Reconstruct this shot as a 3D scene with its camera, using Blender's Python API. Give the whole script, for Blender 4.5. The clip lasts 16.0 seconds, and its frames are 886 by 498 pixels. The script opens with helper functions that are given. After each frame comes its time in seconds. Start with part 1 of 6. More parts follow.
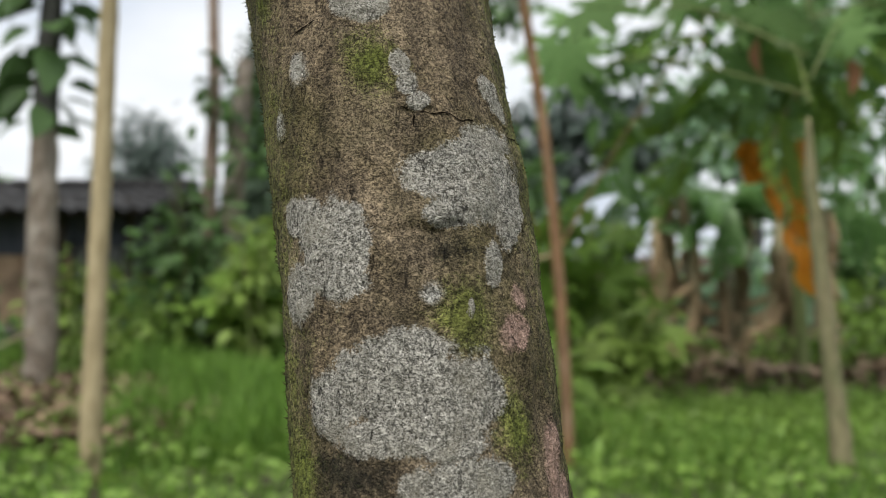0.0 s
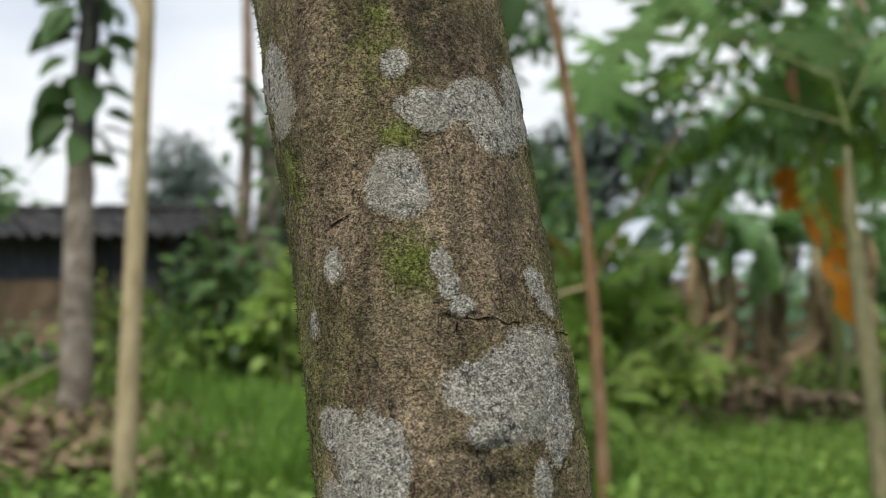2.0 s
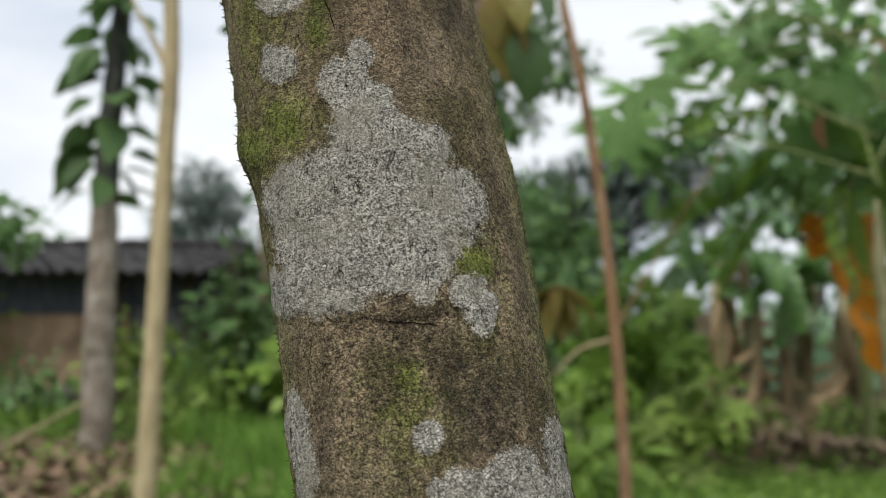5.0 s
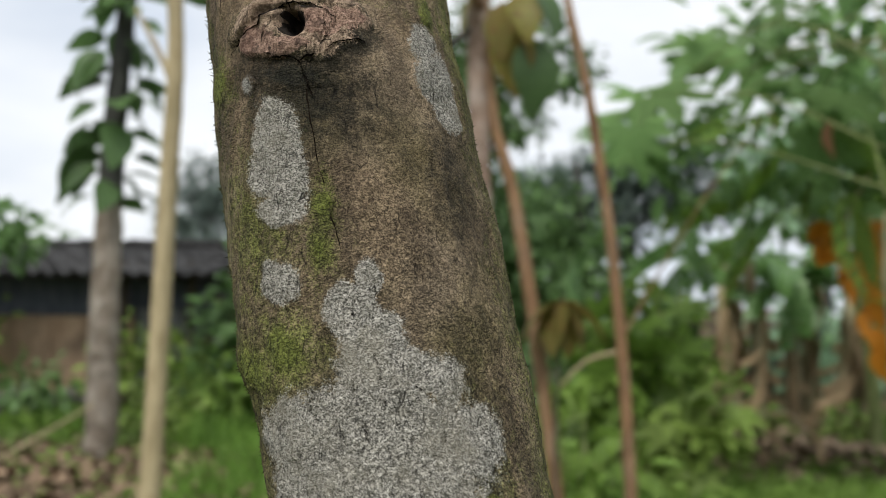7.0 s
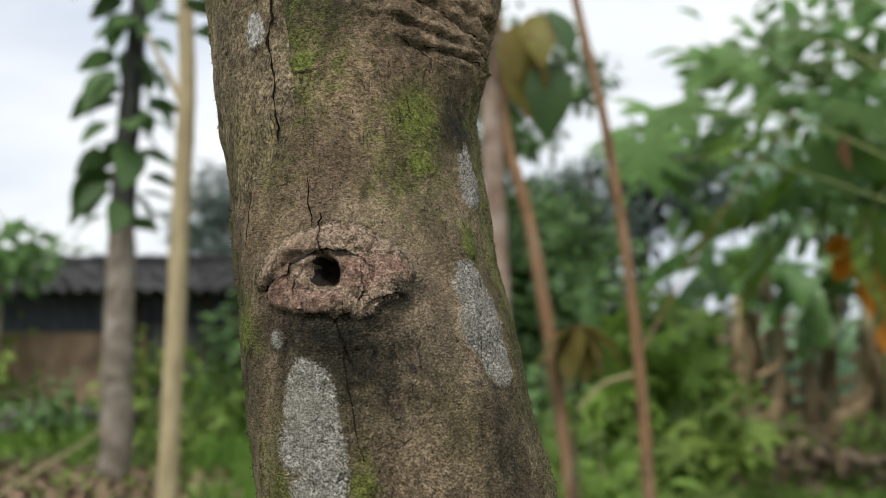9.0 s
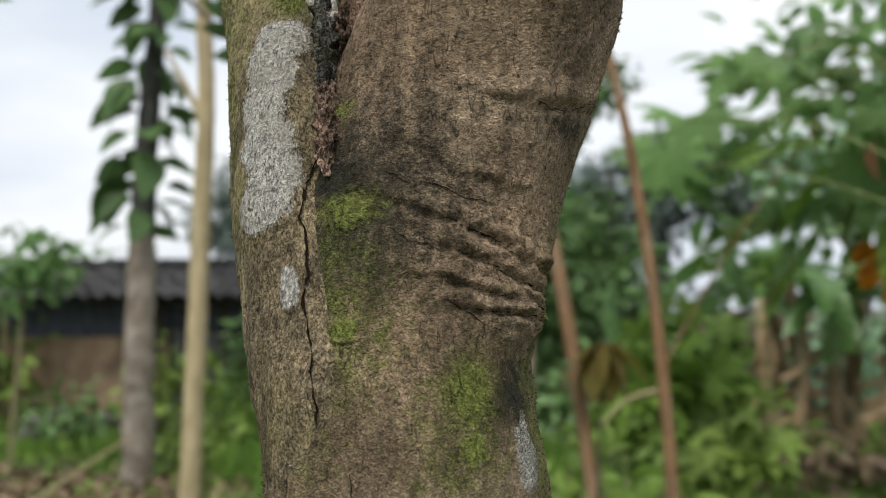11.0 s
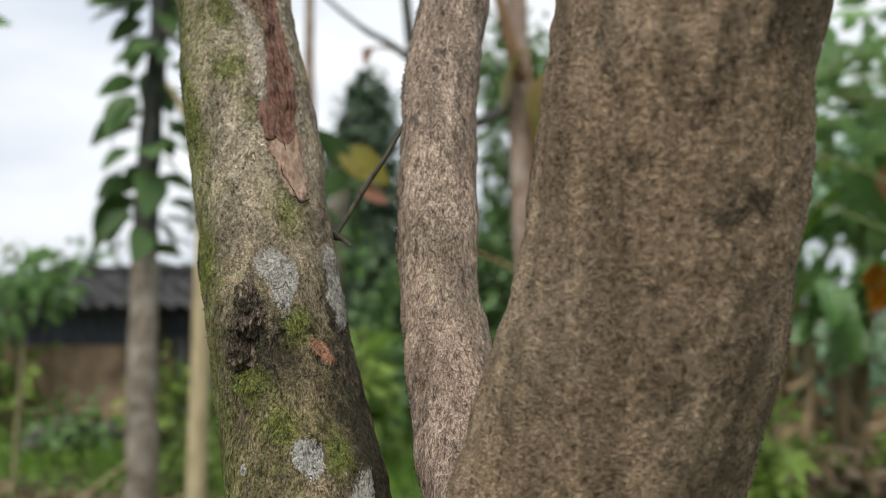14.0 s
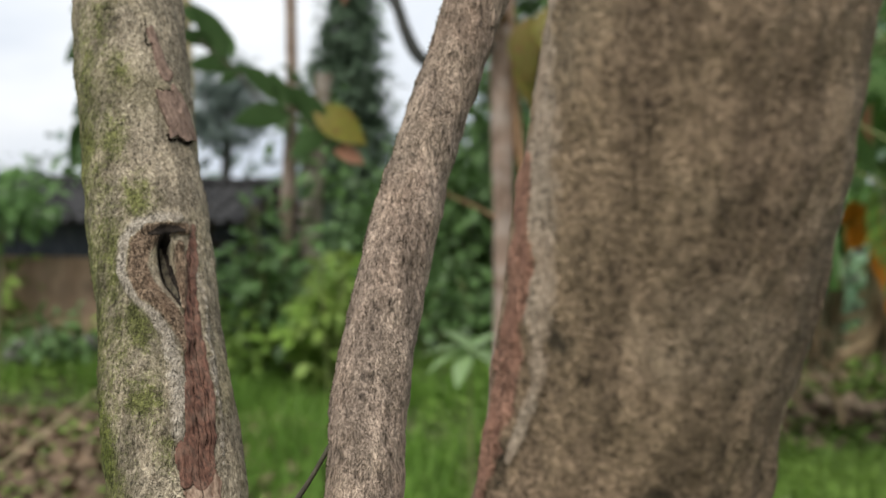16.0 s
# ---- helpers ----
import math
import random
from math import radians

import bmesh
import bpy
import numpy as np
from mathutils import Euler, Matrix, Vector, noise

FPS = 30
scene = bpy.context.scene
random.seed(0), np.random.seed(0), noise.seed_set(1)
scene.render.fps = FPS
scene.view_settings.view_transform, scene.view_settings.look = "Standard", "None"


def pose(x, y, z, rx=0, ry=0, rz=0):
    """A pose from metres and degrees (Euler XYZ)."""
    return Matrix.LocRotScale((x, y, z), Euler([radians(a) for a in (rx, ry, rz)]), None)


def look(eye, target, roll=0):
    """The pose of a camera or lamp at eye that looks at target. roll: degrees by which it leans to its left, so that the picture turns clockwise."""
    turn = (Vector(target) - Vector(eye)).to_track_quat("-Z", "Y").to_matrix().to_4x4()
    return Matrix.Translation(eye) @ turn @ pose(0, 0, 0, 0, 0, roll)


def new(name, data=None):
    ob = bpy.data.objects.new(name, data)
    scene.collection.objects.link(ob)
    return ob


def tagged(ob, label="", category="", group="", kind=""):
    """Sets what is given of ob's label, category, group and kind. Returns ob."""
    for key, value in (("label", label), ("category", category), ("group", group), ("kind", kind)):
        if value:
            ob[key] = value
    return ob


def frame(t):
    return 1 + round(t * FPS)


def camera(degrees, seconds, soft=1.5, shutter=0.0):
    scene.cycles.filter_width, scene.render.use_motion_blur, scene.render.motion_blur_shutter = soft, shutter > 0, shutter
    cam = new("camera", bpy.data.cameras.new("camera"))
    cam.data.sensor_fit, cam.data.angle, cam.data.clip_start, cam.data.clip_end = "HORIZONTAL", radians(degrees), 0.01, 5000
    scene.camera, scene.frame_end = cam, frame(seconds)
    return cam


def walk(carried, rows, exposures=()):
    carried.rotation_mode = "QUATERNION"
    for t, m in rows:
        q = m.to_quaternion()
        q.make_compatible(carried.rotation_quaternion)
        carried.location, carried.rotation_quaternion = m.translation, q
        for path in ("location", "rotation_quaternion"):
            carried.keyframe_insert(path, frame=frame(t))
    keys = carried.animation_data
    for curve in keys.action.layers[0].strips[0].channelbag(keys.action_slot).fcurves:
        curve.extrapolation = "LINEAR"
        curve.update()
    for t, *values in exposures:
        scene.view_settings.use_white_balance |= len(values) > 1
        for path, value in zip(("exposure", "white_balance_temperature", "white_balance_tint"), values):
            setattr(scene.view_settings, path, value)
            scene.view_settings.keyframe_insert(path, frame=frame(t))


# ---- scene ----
cam = camera(46.0, 16.0, soft=0.8)
cam.data.dof.use_dof = True
cam.data.dof.focus_distance = 0.42
cam.data.dof.aperture_fstop = 9.6
PATH = [
    (0.0, pose(0.0000, 0.0000, 0.9200, 91.80, 0.07, -0.00)),
    (0.5, pose(-0.0012, 0.0088, 0.9341, 92.27, 0.12, 0.56)),
    (1.0, pose(-0.0015, 0.0139, 0.9576, 91.59, -0.35, 1.36)),
    (1.5, pose(-0.0042, 0.0189, 0.9765, 91.76, -0.53, 1.36)),
    (2.0, pose(-0.0045, 0.0241, 0.9922, 92.73, 0.04, 1.78)),
    (2.5, pose(-0.0026, 0.0262, 1.0205, 92.27, -0.64, 2.77)),
    (3.0, pose(-0.0036, 0.0198, 1.0474, 91.83, -1.07, 2.72)),
    (3.5, pose(-0.0074, 0.0266, 1.0629, 92.64, -0.64, 2.41)),
    (4.0, pose(-0.0092, 0.0459, 1.0780, 93.63, -0.33, 2.73)),
    (4.2, pose(-0.0097, 0.0477, 1.0872, 93.93, -0.34, 2.87)),
    (6.3, pose(-0.0151, 0.0670, 1.1841, 94.04, -0.50, 2.92)),
    (6.5, pose(-0.0156, 0.0688, 1.1933, 93.88, -0.51, 2.76)),
    (7.0, pose(-0.0172, 0.0765, 1.2188, 93.56, -0.57, 3.19)),
    (7.5, pose(-0.0185, 0.0819, 1.2442, 92.79, -0.85, 3.61)),
    (8.0, pose(-0.0175, 0.0805, 1.2631, 93.59, -0.10, 3.67)),
    (8.5, pose(-0.0261, 0.0995, 1.2898, 95.02, 0.86, 3.77)),
    (9.0, pose(-0.0337, 0.1085, 1.3200, 93.67, 0.04, 3.87)),
    (9.2, pose(-0.0352, 0.1120, 1.3311, 93.44, 0.06, 4.01)),
    (11.3, pose(-0.0515, 0.1485, 1.4480, 93.20, 0.23, 4.93)),
    (11.5, pose(-0.0530, 0.1520, 1.4591, 93.49, 0.25, 4.93)),
    (12.0, pose(-0.0581, 0.1614, 1.4866, 94.50, 0.42, 5.24)),
    (12.5, pose(-0.0627, 0.1707, 1.5193, 94.84, 0.67, 5.45)),
    (13.0, pose(-0.0709, 0.1689, 1.5645, 93.79, 1.18, 4.41)),
    (13.5, pose(-0.0672, 0.1868, 1.6184, 93.83, 0.42, 5.11)),
    (14.0, pose(-0.0685, 0.1980, 1.6801, 92.15, 0.32, 5.06)),
    (14.5, pose(-0.0620, 0.1960, 1.7442, 89.49, 0.73, 5.24)),
    (15.0, pose(-0.0598, 0.2028, 1.7819, 88.86, 0.83, 4.19)),
    (15.5, pose(-0.0504, 0.2242, 1.8131, 88.67, 1.71, 4.57)),
    (16.0, pose(-0.0440, 0.2210, 1.8889, 86.40, -0.71, 4.20)),
]
walk(cam, PATH, [(0.0, 0.29), (16.0, 0.29)])

# ---- sky and sun: bright overcast ----
world = bpy.data.worlds.new("overcast_sky")
scene.world = world
world.use_nodes = True
wn, wl = world.node_tree.nodes, world.node_tree.links
sky = wn.new("ShaderNodeTexSky")
sky.sky_type, sky.sun_disc = "NISHITA", False
sky.sun_elevation, sky.sun_rotation = radians(58), radians(200)
sky.dust_density, sky.ozone_density = 3.0, 1.0
tone = wn.new("ShaderNodeHueSaturation")
tone.inputs["Saturation"].default_value = 0.22
cloud = wn.new("ShaderNodeTexNoise")
cloud.inputs["Scale"].default_value, cloud.inputs["Detail"].default_value = 2.2, 5.0
cloud_coords, cloud_map = wn.new("ShaderNodeTexCoord"), wn.new("ShaderNodeMapping")
cloud_map.inputs["Scale"].default_value = (1, 1, 3)
cloud_ramp = wn.new("ShaderNodeValToRGB")
cloud_ramp.color_ramp.elements[0].position, cloud_ramp.color_ramp.elements[0].color = 0.36, (0.68, 0.73, 0.81, 1)
cloud_ramp.color_ramp.elements[1].position, cloud_ramp.color_ramp.elements[1].color = 0.62, (1.0, 1.0, 1.0, 1)
whiten = wn.new("ShaderNodeMix")
whiten.data_type, whiten.blend_type = "RGBA", "MULTIPLY"
whiten.inputs["Factor"].default_value = 1.0
mixed = wn.new("ShaderNodeMix")
mixed.data_type, mixed.inputs["Factor"].default_value = "RGBA", 0.8
mixed.inputs["B"].default_value = (8.0, 8.2, 8.4, 1)
wl.new(cloud_coords.outputs["Generated"], cloud_map.inputs["Vector"])
wl.new(cloud_map.outputs["Vector"], cloud.inputs["Vector"])
wl.new(cloud.outputs["Fac"], cloud_ramp.inputs["Fac"])
wl.new(sky.outputs["Color"], tone.inputs["Color"])
wl.new(tone.outputs["Color"], mixed.inputs["A"])
wl.new(mixed.outputs["Result"], whiten.inputs["A"])
wl.new(cloud_ramp.outputs["Color"], whiten.inputs["B"])
wl.new(whiten.outputs["Result"], wn["Background"].inputs["Color"])
wn["Background"].inputs["Strength"].default_value = 0.12

sun = new("sun", bpy.data.lights.new("sun", "SUN"))
sun.data.energy, sun.data.angle, sun.data.color = 2.4, radians(25), (1.0, 0.96, 0.9)
sun.matrix_world = look((-1.6, -6, 9), (0, 0, 0))


# ---- materials ----
def material(name, dark, light, scale=60.0, stretch=(1, 1, 1), rough=0.85, bump=0.4, bump_scale=None, patch=None, patch_scale=6.0,
             patch_amount=0.5, island=0.0, piece=0.0, depth=0.002, translucent=0.0, crackle=0.0, spec=0.3, sharp=0.36, stain=None, stain_scale=45.0, stain_amount=0.6, upper=None, tints=()):
    """Two scales of colour variation (fine grain, broad blotches) and matching relief."""
    m = bpy.data.materials.new(name)
    m.use_nodes = True
    n, l = m.node_tree.nodes, m.node_tree.links
    p = n["Principled BSDF"]
    p.inputs["Roughness"].default_value, p.inputs["Specular IOR Level"].default_value = rough, spec
    co, mp = n.new("ShaderNodeTexCoord"), n.new("ShaderNodeMapping")
    mp.inputs["Scale"].default_value = stretch
    l.new(co.outputs["Object"], mp.inputs["Vector"])
    fine = n.new("ShaderNodeTexNoise")
    fine.inputs["Scale"].default_value, fine.inputs["Detail"].default_value, fine.inputs["Roughness"].default_value = scale, 6, 0.65
    l.new(mp.outputs["Vector"], fine.inputs["Vector"])
    ramp = n.new("ShaderNodeValToRGB")
    ramp.color_ramp.elements[0].position, ramp.color_ramp.elements[0].color = 0.5 - sharp / 2, (*dark, 1)
    ramp.color_ramp.elements[1].position, ramp.color_ramp.elements[1].color = 0.5 + sharp / 2, (*light, 1)
    l.new(fine.outputs["Fac"], ramp.inputs["Fac"])
    colour = ramp.outputs["Color"]
    if upper:
        # older bark below, younger bark above: (dark, light, from height, to height)
        young = n.new("ShaderNodeValToRGB")
        young.color_ramp.elements[0].position, young.color_ramp.elements[0].color = 0.5 - sharp / 2, (*upper[0], 1)
        young.color_ramp.elements[1].position, young.color_ramp.elements[1].color = 0.5 + sharp / 2, (*upper[1], 1)
        l.new(fine.outputs["Fac"], young.inputs["Fac"])
        axes, age, change = n.new("ShaderNodeSeparateXYZ"), n.new("ShaderNodeMapRange"), n.new("ShaderNodeMix")
        age.interpolation_type, change.data_type = "SMOOTHSTEP", "RGBA"
        age.inputs["From Min"].default_value, age.inputs["From Max"].default_value = upper[2], upper[3]
        l.new(co.outputs["Object"], axes.inputs["Vector"])
        l.new(axes.outputs["Z"], age.inputs["Value"])
        l.new(age.outputs["Result"], change.inputs["Factor"])
        l.new(colour, change.inputs["A"])
        l.new(young.outputs["Color"], change.inputs["B"])
        colour = change.outputs["Result"]
    for tint, size, amount in ((patch, patch_scale, patch_amount), (stain, stain_scale, stain_amount), *tints):
        if not tint:
            continue
        broad = n.new("ShaderNodeTexNoise")
        broad.inputs["Scale"].default_value, broad.inputs["Detail"].default_value, broad.inputs["Roughness"].default_value = size, 6, 0.6
        l.new(co.outputs["Object"], broad.inputs["Vector"])
        level = n.new("ShaderNodeMapRange")
        level.inputs["From Min"].default_value, level.inputs["From Max"].default_value = 0.45, 0.68
        level.inputs["To Max"].default_value = amount
        l.new(broad.outputs["Fac"], level.inputs["Value"])
        mix = n.new("ShaderNodeMix")
        mix.data_type = "RGBA"
        mix.inputs["B"].default_value = (*tint, 1)
        l.new(level.outputs["Result"], mix.inputs["Factor"])
        l.new(colour, mix.inputs["A"])
        colour = mix.outputs["Result"]
    if island or piece:
        info = n.new("ShaderNodeNewGeometry" if island else "ShaderNodeObjectInfo")
        spread = n.new("ShaderNodeMapRange")
        amount = island or piece
        spread.inputs["To Min"].default_value, spread.inputs["To Max"].default_value = 1 - amount, 1 + amount
        l.new(info.outputs["Random Per Island" if island else "Random"], spread.inputs["Value"])
        vary = n.new("ShaderNodeMix")
        vary.data_type, vary.blend_type = "RGBA", "MULTIPLY"
        vary.inputs["Factor"].default_value = 1.0
        l.new(colour, vary.inputs["A"])
        l.new(spread.outputs["Result"], vary.inputs["B"])
        colour = vary.outputs["Result"]
    height = fine.outputs["Fac"]
    if bump_scale:
        relief = n.new("ShaderNodeTexNoise")
        relief.inputs["Scale"].default_value, relief.inputs["Detail"].default_value = bump_scale, 5
        l.new(mp.outputs["Vector"], relief.inputs["Vector"])
        height = relief.outputs["Fac"]
    if crackle:
        cells = n.new("ShaderNodeTexVoronoi")
        cells.feature = "DISTANCE_TO_EDGE"
        cells.inputs["Scale"].default_value = crackle
        wob = n.new("ShaderNodeMix")
        wob.data_type, wob.blend_type, wob.inputs["Factor"].default_value = "RGBA", "LINEAR_LIGHT", 0.0035
        l.new(mp.outputs["Vector"], wob.inputs["A"])
        l.new(fine.outputs["Color"], wob.inputs["B"])
        l.new(wob.outputs["Result"], cells.inputs["Vector"])
        edge = n.new("ShaderNodeMapRange")
        edge.inputs["From Max"].default_value = 0.16
        l.new(cells.outputs["Distance"], edge.inputs["Value"])
        add = n.new("ShaderNodeMath")
        add.operation = "MULTIPLY_ADD"
        add.inputs[1].default_value = 0.5
        l.new(edge.outputs["Result"], add.inputs[0])
        l.new(height, add.inputs[2])
        height = add.outputs[0]
        line = n.new("ShaderNodeMapRange")
        line.inputs["From Max"].default_value, line.inputs["To Min"].default_value = 0.12, 0.3
        l.new(cells.outputs["Distance"], line.inputs["Value"])
        seam = n.new("ShaderNodeMix")
        seam.data_type, seam.blend_type = "RGBA", "MULTIPLY"
        seam.inputs["Factor"].default_value = 0.75
        l.new(colour, seam.inputs["A"])
        l.new(line.outputs["Result"], seam.inputs["B"])
        colour = seam.outputs["Result"]
    if bump:
        b = n.new("ShaderNodeBump")
        b.inputs["Strength"].default_value, b.inputs["Distance"].default_value = bump, depth
        l.new(height, b.inputs["Height"])
        l.new(b.outputs["Normal"], p.inputs["Normal"])
    l.new(colour, p.inputs["Base Color"])
    if translucent:
        glow, blend = n.new("ShaderNodeBsdfTranslucent"), n.new("ShaderNodeMixShader")
        blend.inputs["Fac"].default_value = translucent
        l.new(colour, glow.inputs["Color"])
        l.new(p.outputs["BSDF"], blend.inputs[1])
        l.new(glow.outputs["BSDF"], blend.inputs[2])
        l.new(blend.outputs["Shader"], n["Material Output"].inputs["Surface"])
    return m


def bark(name, dark, light, stretch=(0.9, 0.9, 1.0), scale=640.0, worm=860.0, speck=520.0, line=0.36, olive=(0.125, 0.125, 0.03), olive_scale=12.0, olive_amount=0.5, stain=(0.06, 0.045, 0.028), stain_scale=24.0,
         stain_amount=0.3, pale=(0.5, 0.4, 0.28), pale_scale=17.0, pale_amount=0.3, upper=None, young_olive=0.25, growth=None, growth_line=0.44, soft_edge=0.5, edge_band=(-0.05, 0.17), depth=0.0026, spread=0.23):
    """Fissured bark: fine wandering cracks, flaky crests, broad stains, a film of moss, algae or painted crease shade
    where the mesh carries it, and, for a growth on the bark, the growth's own colours inside its eaten edge."""
    m = bpy.data.materials.new(name)
    m.use_nodes = True
    n, l = m.node_tree.nodes, m.node_tree.links
    p = n["Principled BSDF"]
    p.inputs["Roughness"].default_value, p.inputs["Specular IOR Level"].default_value = 0.92, 0.2
    co, mp = n.new("ShaderNodeTexCoord"), n.new("ShaderNodeMapping")
    mp.inputs["Scale"].default_value = stretch
    l.new(co.outputs["Object"], mp.inputs["Vector"])

    def noise(size, detail, mapped=True):
        x = n.new("ShaderNodeTexNoise")
        x.inputs["Scale"].default_value, x.inputs["Detail"].default_value, x.inputs["Roughness"].default_value = size, detail, 0.62
        l.new(mp.outputs["Vector"] if mapped else co.outputs["Object"], x.inputs["Vector"])
        return x.outputs["Fac"]

    def sums(kind, a, b, c=None):
        x = n.new("ShaderNodeMath")
        x.operation = kind
        for i, v in enumerate((a, b, c)):
            if isinstance(v, (int, float)):
                x.inputs[i].default_value = v
            elif v is not None:
                l.new(v, x.inputs[i])
        return x.outputs[0]

    def steps(v, low, high, to_low=0.0, to_high=1.0):
        x = n.new("ShaderNodeMapRange")
        x.interpolation_type = "SMOOTHSTEP"
        for k, w in (("From Min", low), ("From Max", high), ("To Min", to_low), ("To Max", to_high)):
            x.inputs[k].default_value = w
        l.new(v, x.inputs["Value"])
        return x.outputs["Result"]

    def ramp(v, a, b, half):
        x = n.new("ShaderNodeValToRGB")
        x.color_ramp.elements[0].position, x.color_ramp.elements[0].color = 0.5 - half, (*a, 1)
        x.color_ramp.elements[1].position, x.color_ramp.elements[1].color = 0.5 + half, (*b, 1)
        l.new(v, x.inputs["Fac"])
        return x.outputs["Color"]

    def mix(f, a, b, kind="MIX"):
        x = n.new("ShaderNodeMix")
        x.data_type, x.blend_type = "RGBA", kind
        for k, v in (("Factor", f), ("A", a), ("B", b)):
            if isinstance(v, tuple):
                x.inputs[k].default_value = (*v, 1)
            elif isinstance(v, (int, float)):
                x.inputs[k].default_value = v
            else:
                l.new(v, x.inputs[k])
        return x.outputs["Result"]

    def carried(layer):
        x = n.new("ShaderNodeAttribute")
        x.attribute_name = layer
        return x.outputs["Fac"]

    if upper:
        axes = n.new("ShaderNodeSeparateXYZ")
        l.new(co.outputs["Object"], axes.inputs["Vector"])
        age = steps(axes.outputs["Z"], upper[2], upper[3])

    def aged(size, detail):
        """Noise whose grain lies flatter in the young bark."""
        old = noise(size, detail)
        if not upper or len(upper) < 5:
            return old
        flat, x = n.new("ShaderNodeMapping"), n.new("ShaderNodeTexNoise")
        flat.inputs["Scale"].default_value = upper[4]
        l.new(co.outputs["Object"], flat.inputs["Vector"])
        l.new(flat.outputs["Vector"], x.inputs["Vector"])
        x.inputs["Scale"].default_value, x.inputs["Detail"].default_value, x.inputs["Roughness"].default_value = size, detail, 0.62
        return sums("MULTIPLY_ADD", age, sums("SUBTRACT", x.outputs["Fac"], old), old)

    grains, broad, grit = aged(scale, 3), noise(150, 3), noise(1300, 2)
    ridges = sums("ABSOLUTE", sums("SUBTRACT", aged(worm, 1.5), 0.5), 0)
    ridges = sums("MULTIPLY_ADD", steps(noise(1500, 1), 0.45, 0.62), 0.08, ridges)
    cracks = steps(ridges, 0.0, 0.13)
    specks = aged(speck, 2)
    tone = sums("MULTIPLY_ADD", sums("SUBTRACT", grit, 0.5), 0.45, grains)
    tone = sums("MULTIPLY_ADD", sums("SUBTRACT", broad, 0.5), 0.35, tone)
    colour = ramp(tone, dark, light, spread)
    if upper:
        colour = mix(age, colour, ramp(tone, upper[0], upper[1], spread))
    for tint, size, amount in ((pale, pale_scale, pale_amount), (olive, olive_scale, olive_amount), (stain, stain_scale, stain_amount)):
        share = steps(noise(size, 6, False), 0.44, 0.68, 0, amount)
        if upper and tint != pale:
            share = sums("MULTIPLY", share, steps(axes.outputs["Z"], upper[2], upper[3], 1.0, young_olive if tint == olive else 0.6))
        colour = mix(share, colour, tint)
    eaten = noise(170, 6, False)
    ragged = sums("MULTIPLY_ADD", sums("SUBTRACT", eaten, 0.5), 1.5, sums("MULTIPLY", sums("SUBTRACT", grit, 0.5), 1.2))
    for layer, a, b in (("stain", (0.006, 0.006, 0.004), (0.036, 0.035, 0.022)), ("moss", (0.035, 0.04, 0.008), (0.22, 0.24, 0.06))):
        colour = mix(steps(sums("ADD", carried(layer), ragged), 0.12, 0.9, 0, 0.88), colour, ramp(tone, a, b, spread))
    long_map = n.new("ShaderNodeMapping")
    long_map.inputs["Scale"].default_value = (1, 1, 0.16)
    l.new(co.outputs["Object"], long_map.inputs["Vector"])
    dashes = n.new("ShaderNodeTexNoise")
    dashes.inputs["Scale"].default_value, dashes.inputs["Detail"].default_value = 150, 2
    l.new(long_map.outputs["Vector"], dashes.inputs["Vector"])
    split = sums("ABSOLUTE", sums("SUBTRACT", dashes.outputs["Fac"], 0.5), 0)
    split = sums("MULTIPLY_ADD", steps(noise(120, 3, False), 0.47, 0.56), -0.03, sums("ADD", split, 0.03))
    streaks = n.new("ShaderNodeTexNoise")
    streaks.inputs["Scale"].default_value, streaks.inputs["Detail"].default_value = 75, 4
    l.new(long_map.outputs["Vector"], streaks.inputs["Vector"])
    colour = mix(1.0, colour, steps(streaks.outputs["Fac"], 0.36, 0.64, 0.7, 1.2), "MULTIPLY")
    colour = mix(1.0, colour, steps(split, 0.0, 0.014, 0.35, 1.0), "MULTIPLY")
    # crack lines darken the colour as well: relief shade painted into the bark
    pits = steps(ridges, 0.0, 0.12, line, 1.0)
    if upper:
        pits = sums("MULTIPLY_ADD", sums("SUBTRACT", 1.0, pits), sums("MULTIPLY", age, 0.55), pits)
    flecks = mix(1.0, colour, steps(specks, 0.34, 0.45, 0.5, 1.0), "MULTIPLY")
    flecks = mix(1.0, flecks, steps(specks, 0.56, 0.66, 1.0, 1.3), "MULTIPLY")
    shade = mix(1.0, flecks, pits, "MULTIPLY")
    if growth:
        inside = steps(sums("MULTIPLY_ADD", ragged, soft_edge, carried("edge")), *edge_band)
        grown = mix(1.0, ramp(tone, growth[0], growth[1], spread), steps(ridges, 0.0, 0.11, growth_line, 1.0), "MULTIPLY")
        grown = mix(1.0, grown, steps(specks, 0.34, 0.46, 0.45, 1.0), "MULTIPLY")
        grown = mix(1.0, grown, steps(split, 0.0, 0.016, 0.2, 1.0), "MULTIPLY")
        grown = mix(steps(noise(45, 5, False), 0.45, 0.7, 0, 0.6), grown, growth[2])
        shade = mix(inside, shade, grown)
    height = sums("MULTIPLY_ADD", steps(split, 0.0, 0.02), 0.35, sums("MULTIPLY_ADD", cracks, 0.5, sums("MULTIPLY_ADD", grit, 0.3, grains)))
    b = n.new("ShaderNodeBump")
    b.inputs["Strength"].default_value, b.inputs["Distance"].default_value = 1.0, 0.6 * depth
    l.new(height, b.inputs["Height"])
    l.new(b.outputs["Normal"], p.inputs["Normal"])
    l.new(shade, p.inputs["Base Color"])
    return m


OLD, YOUNG = ((0.038, 0.028, 0.017), (0.315, 0.242, 0.15)), ((0.15, 0.104, 0.066), (0.4, 0.285, 0.186), 1.14, 1.5, (0.78, 0.78, 1.0))
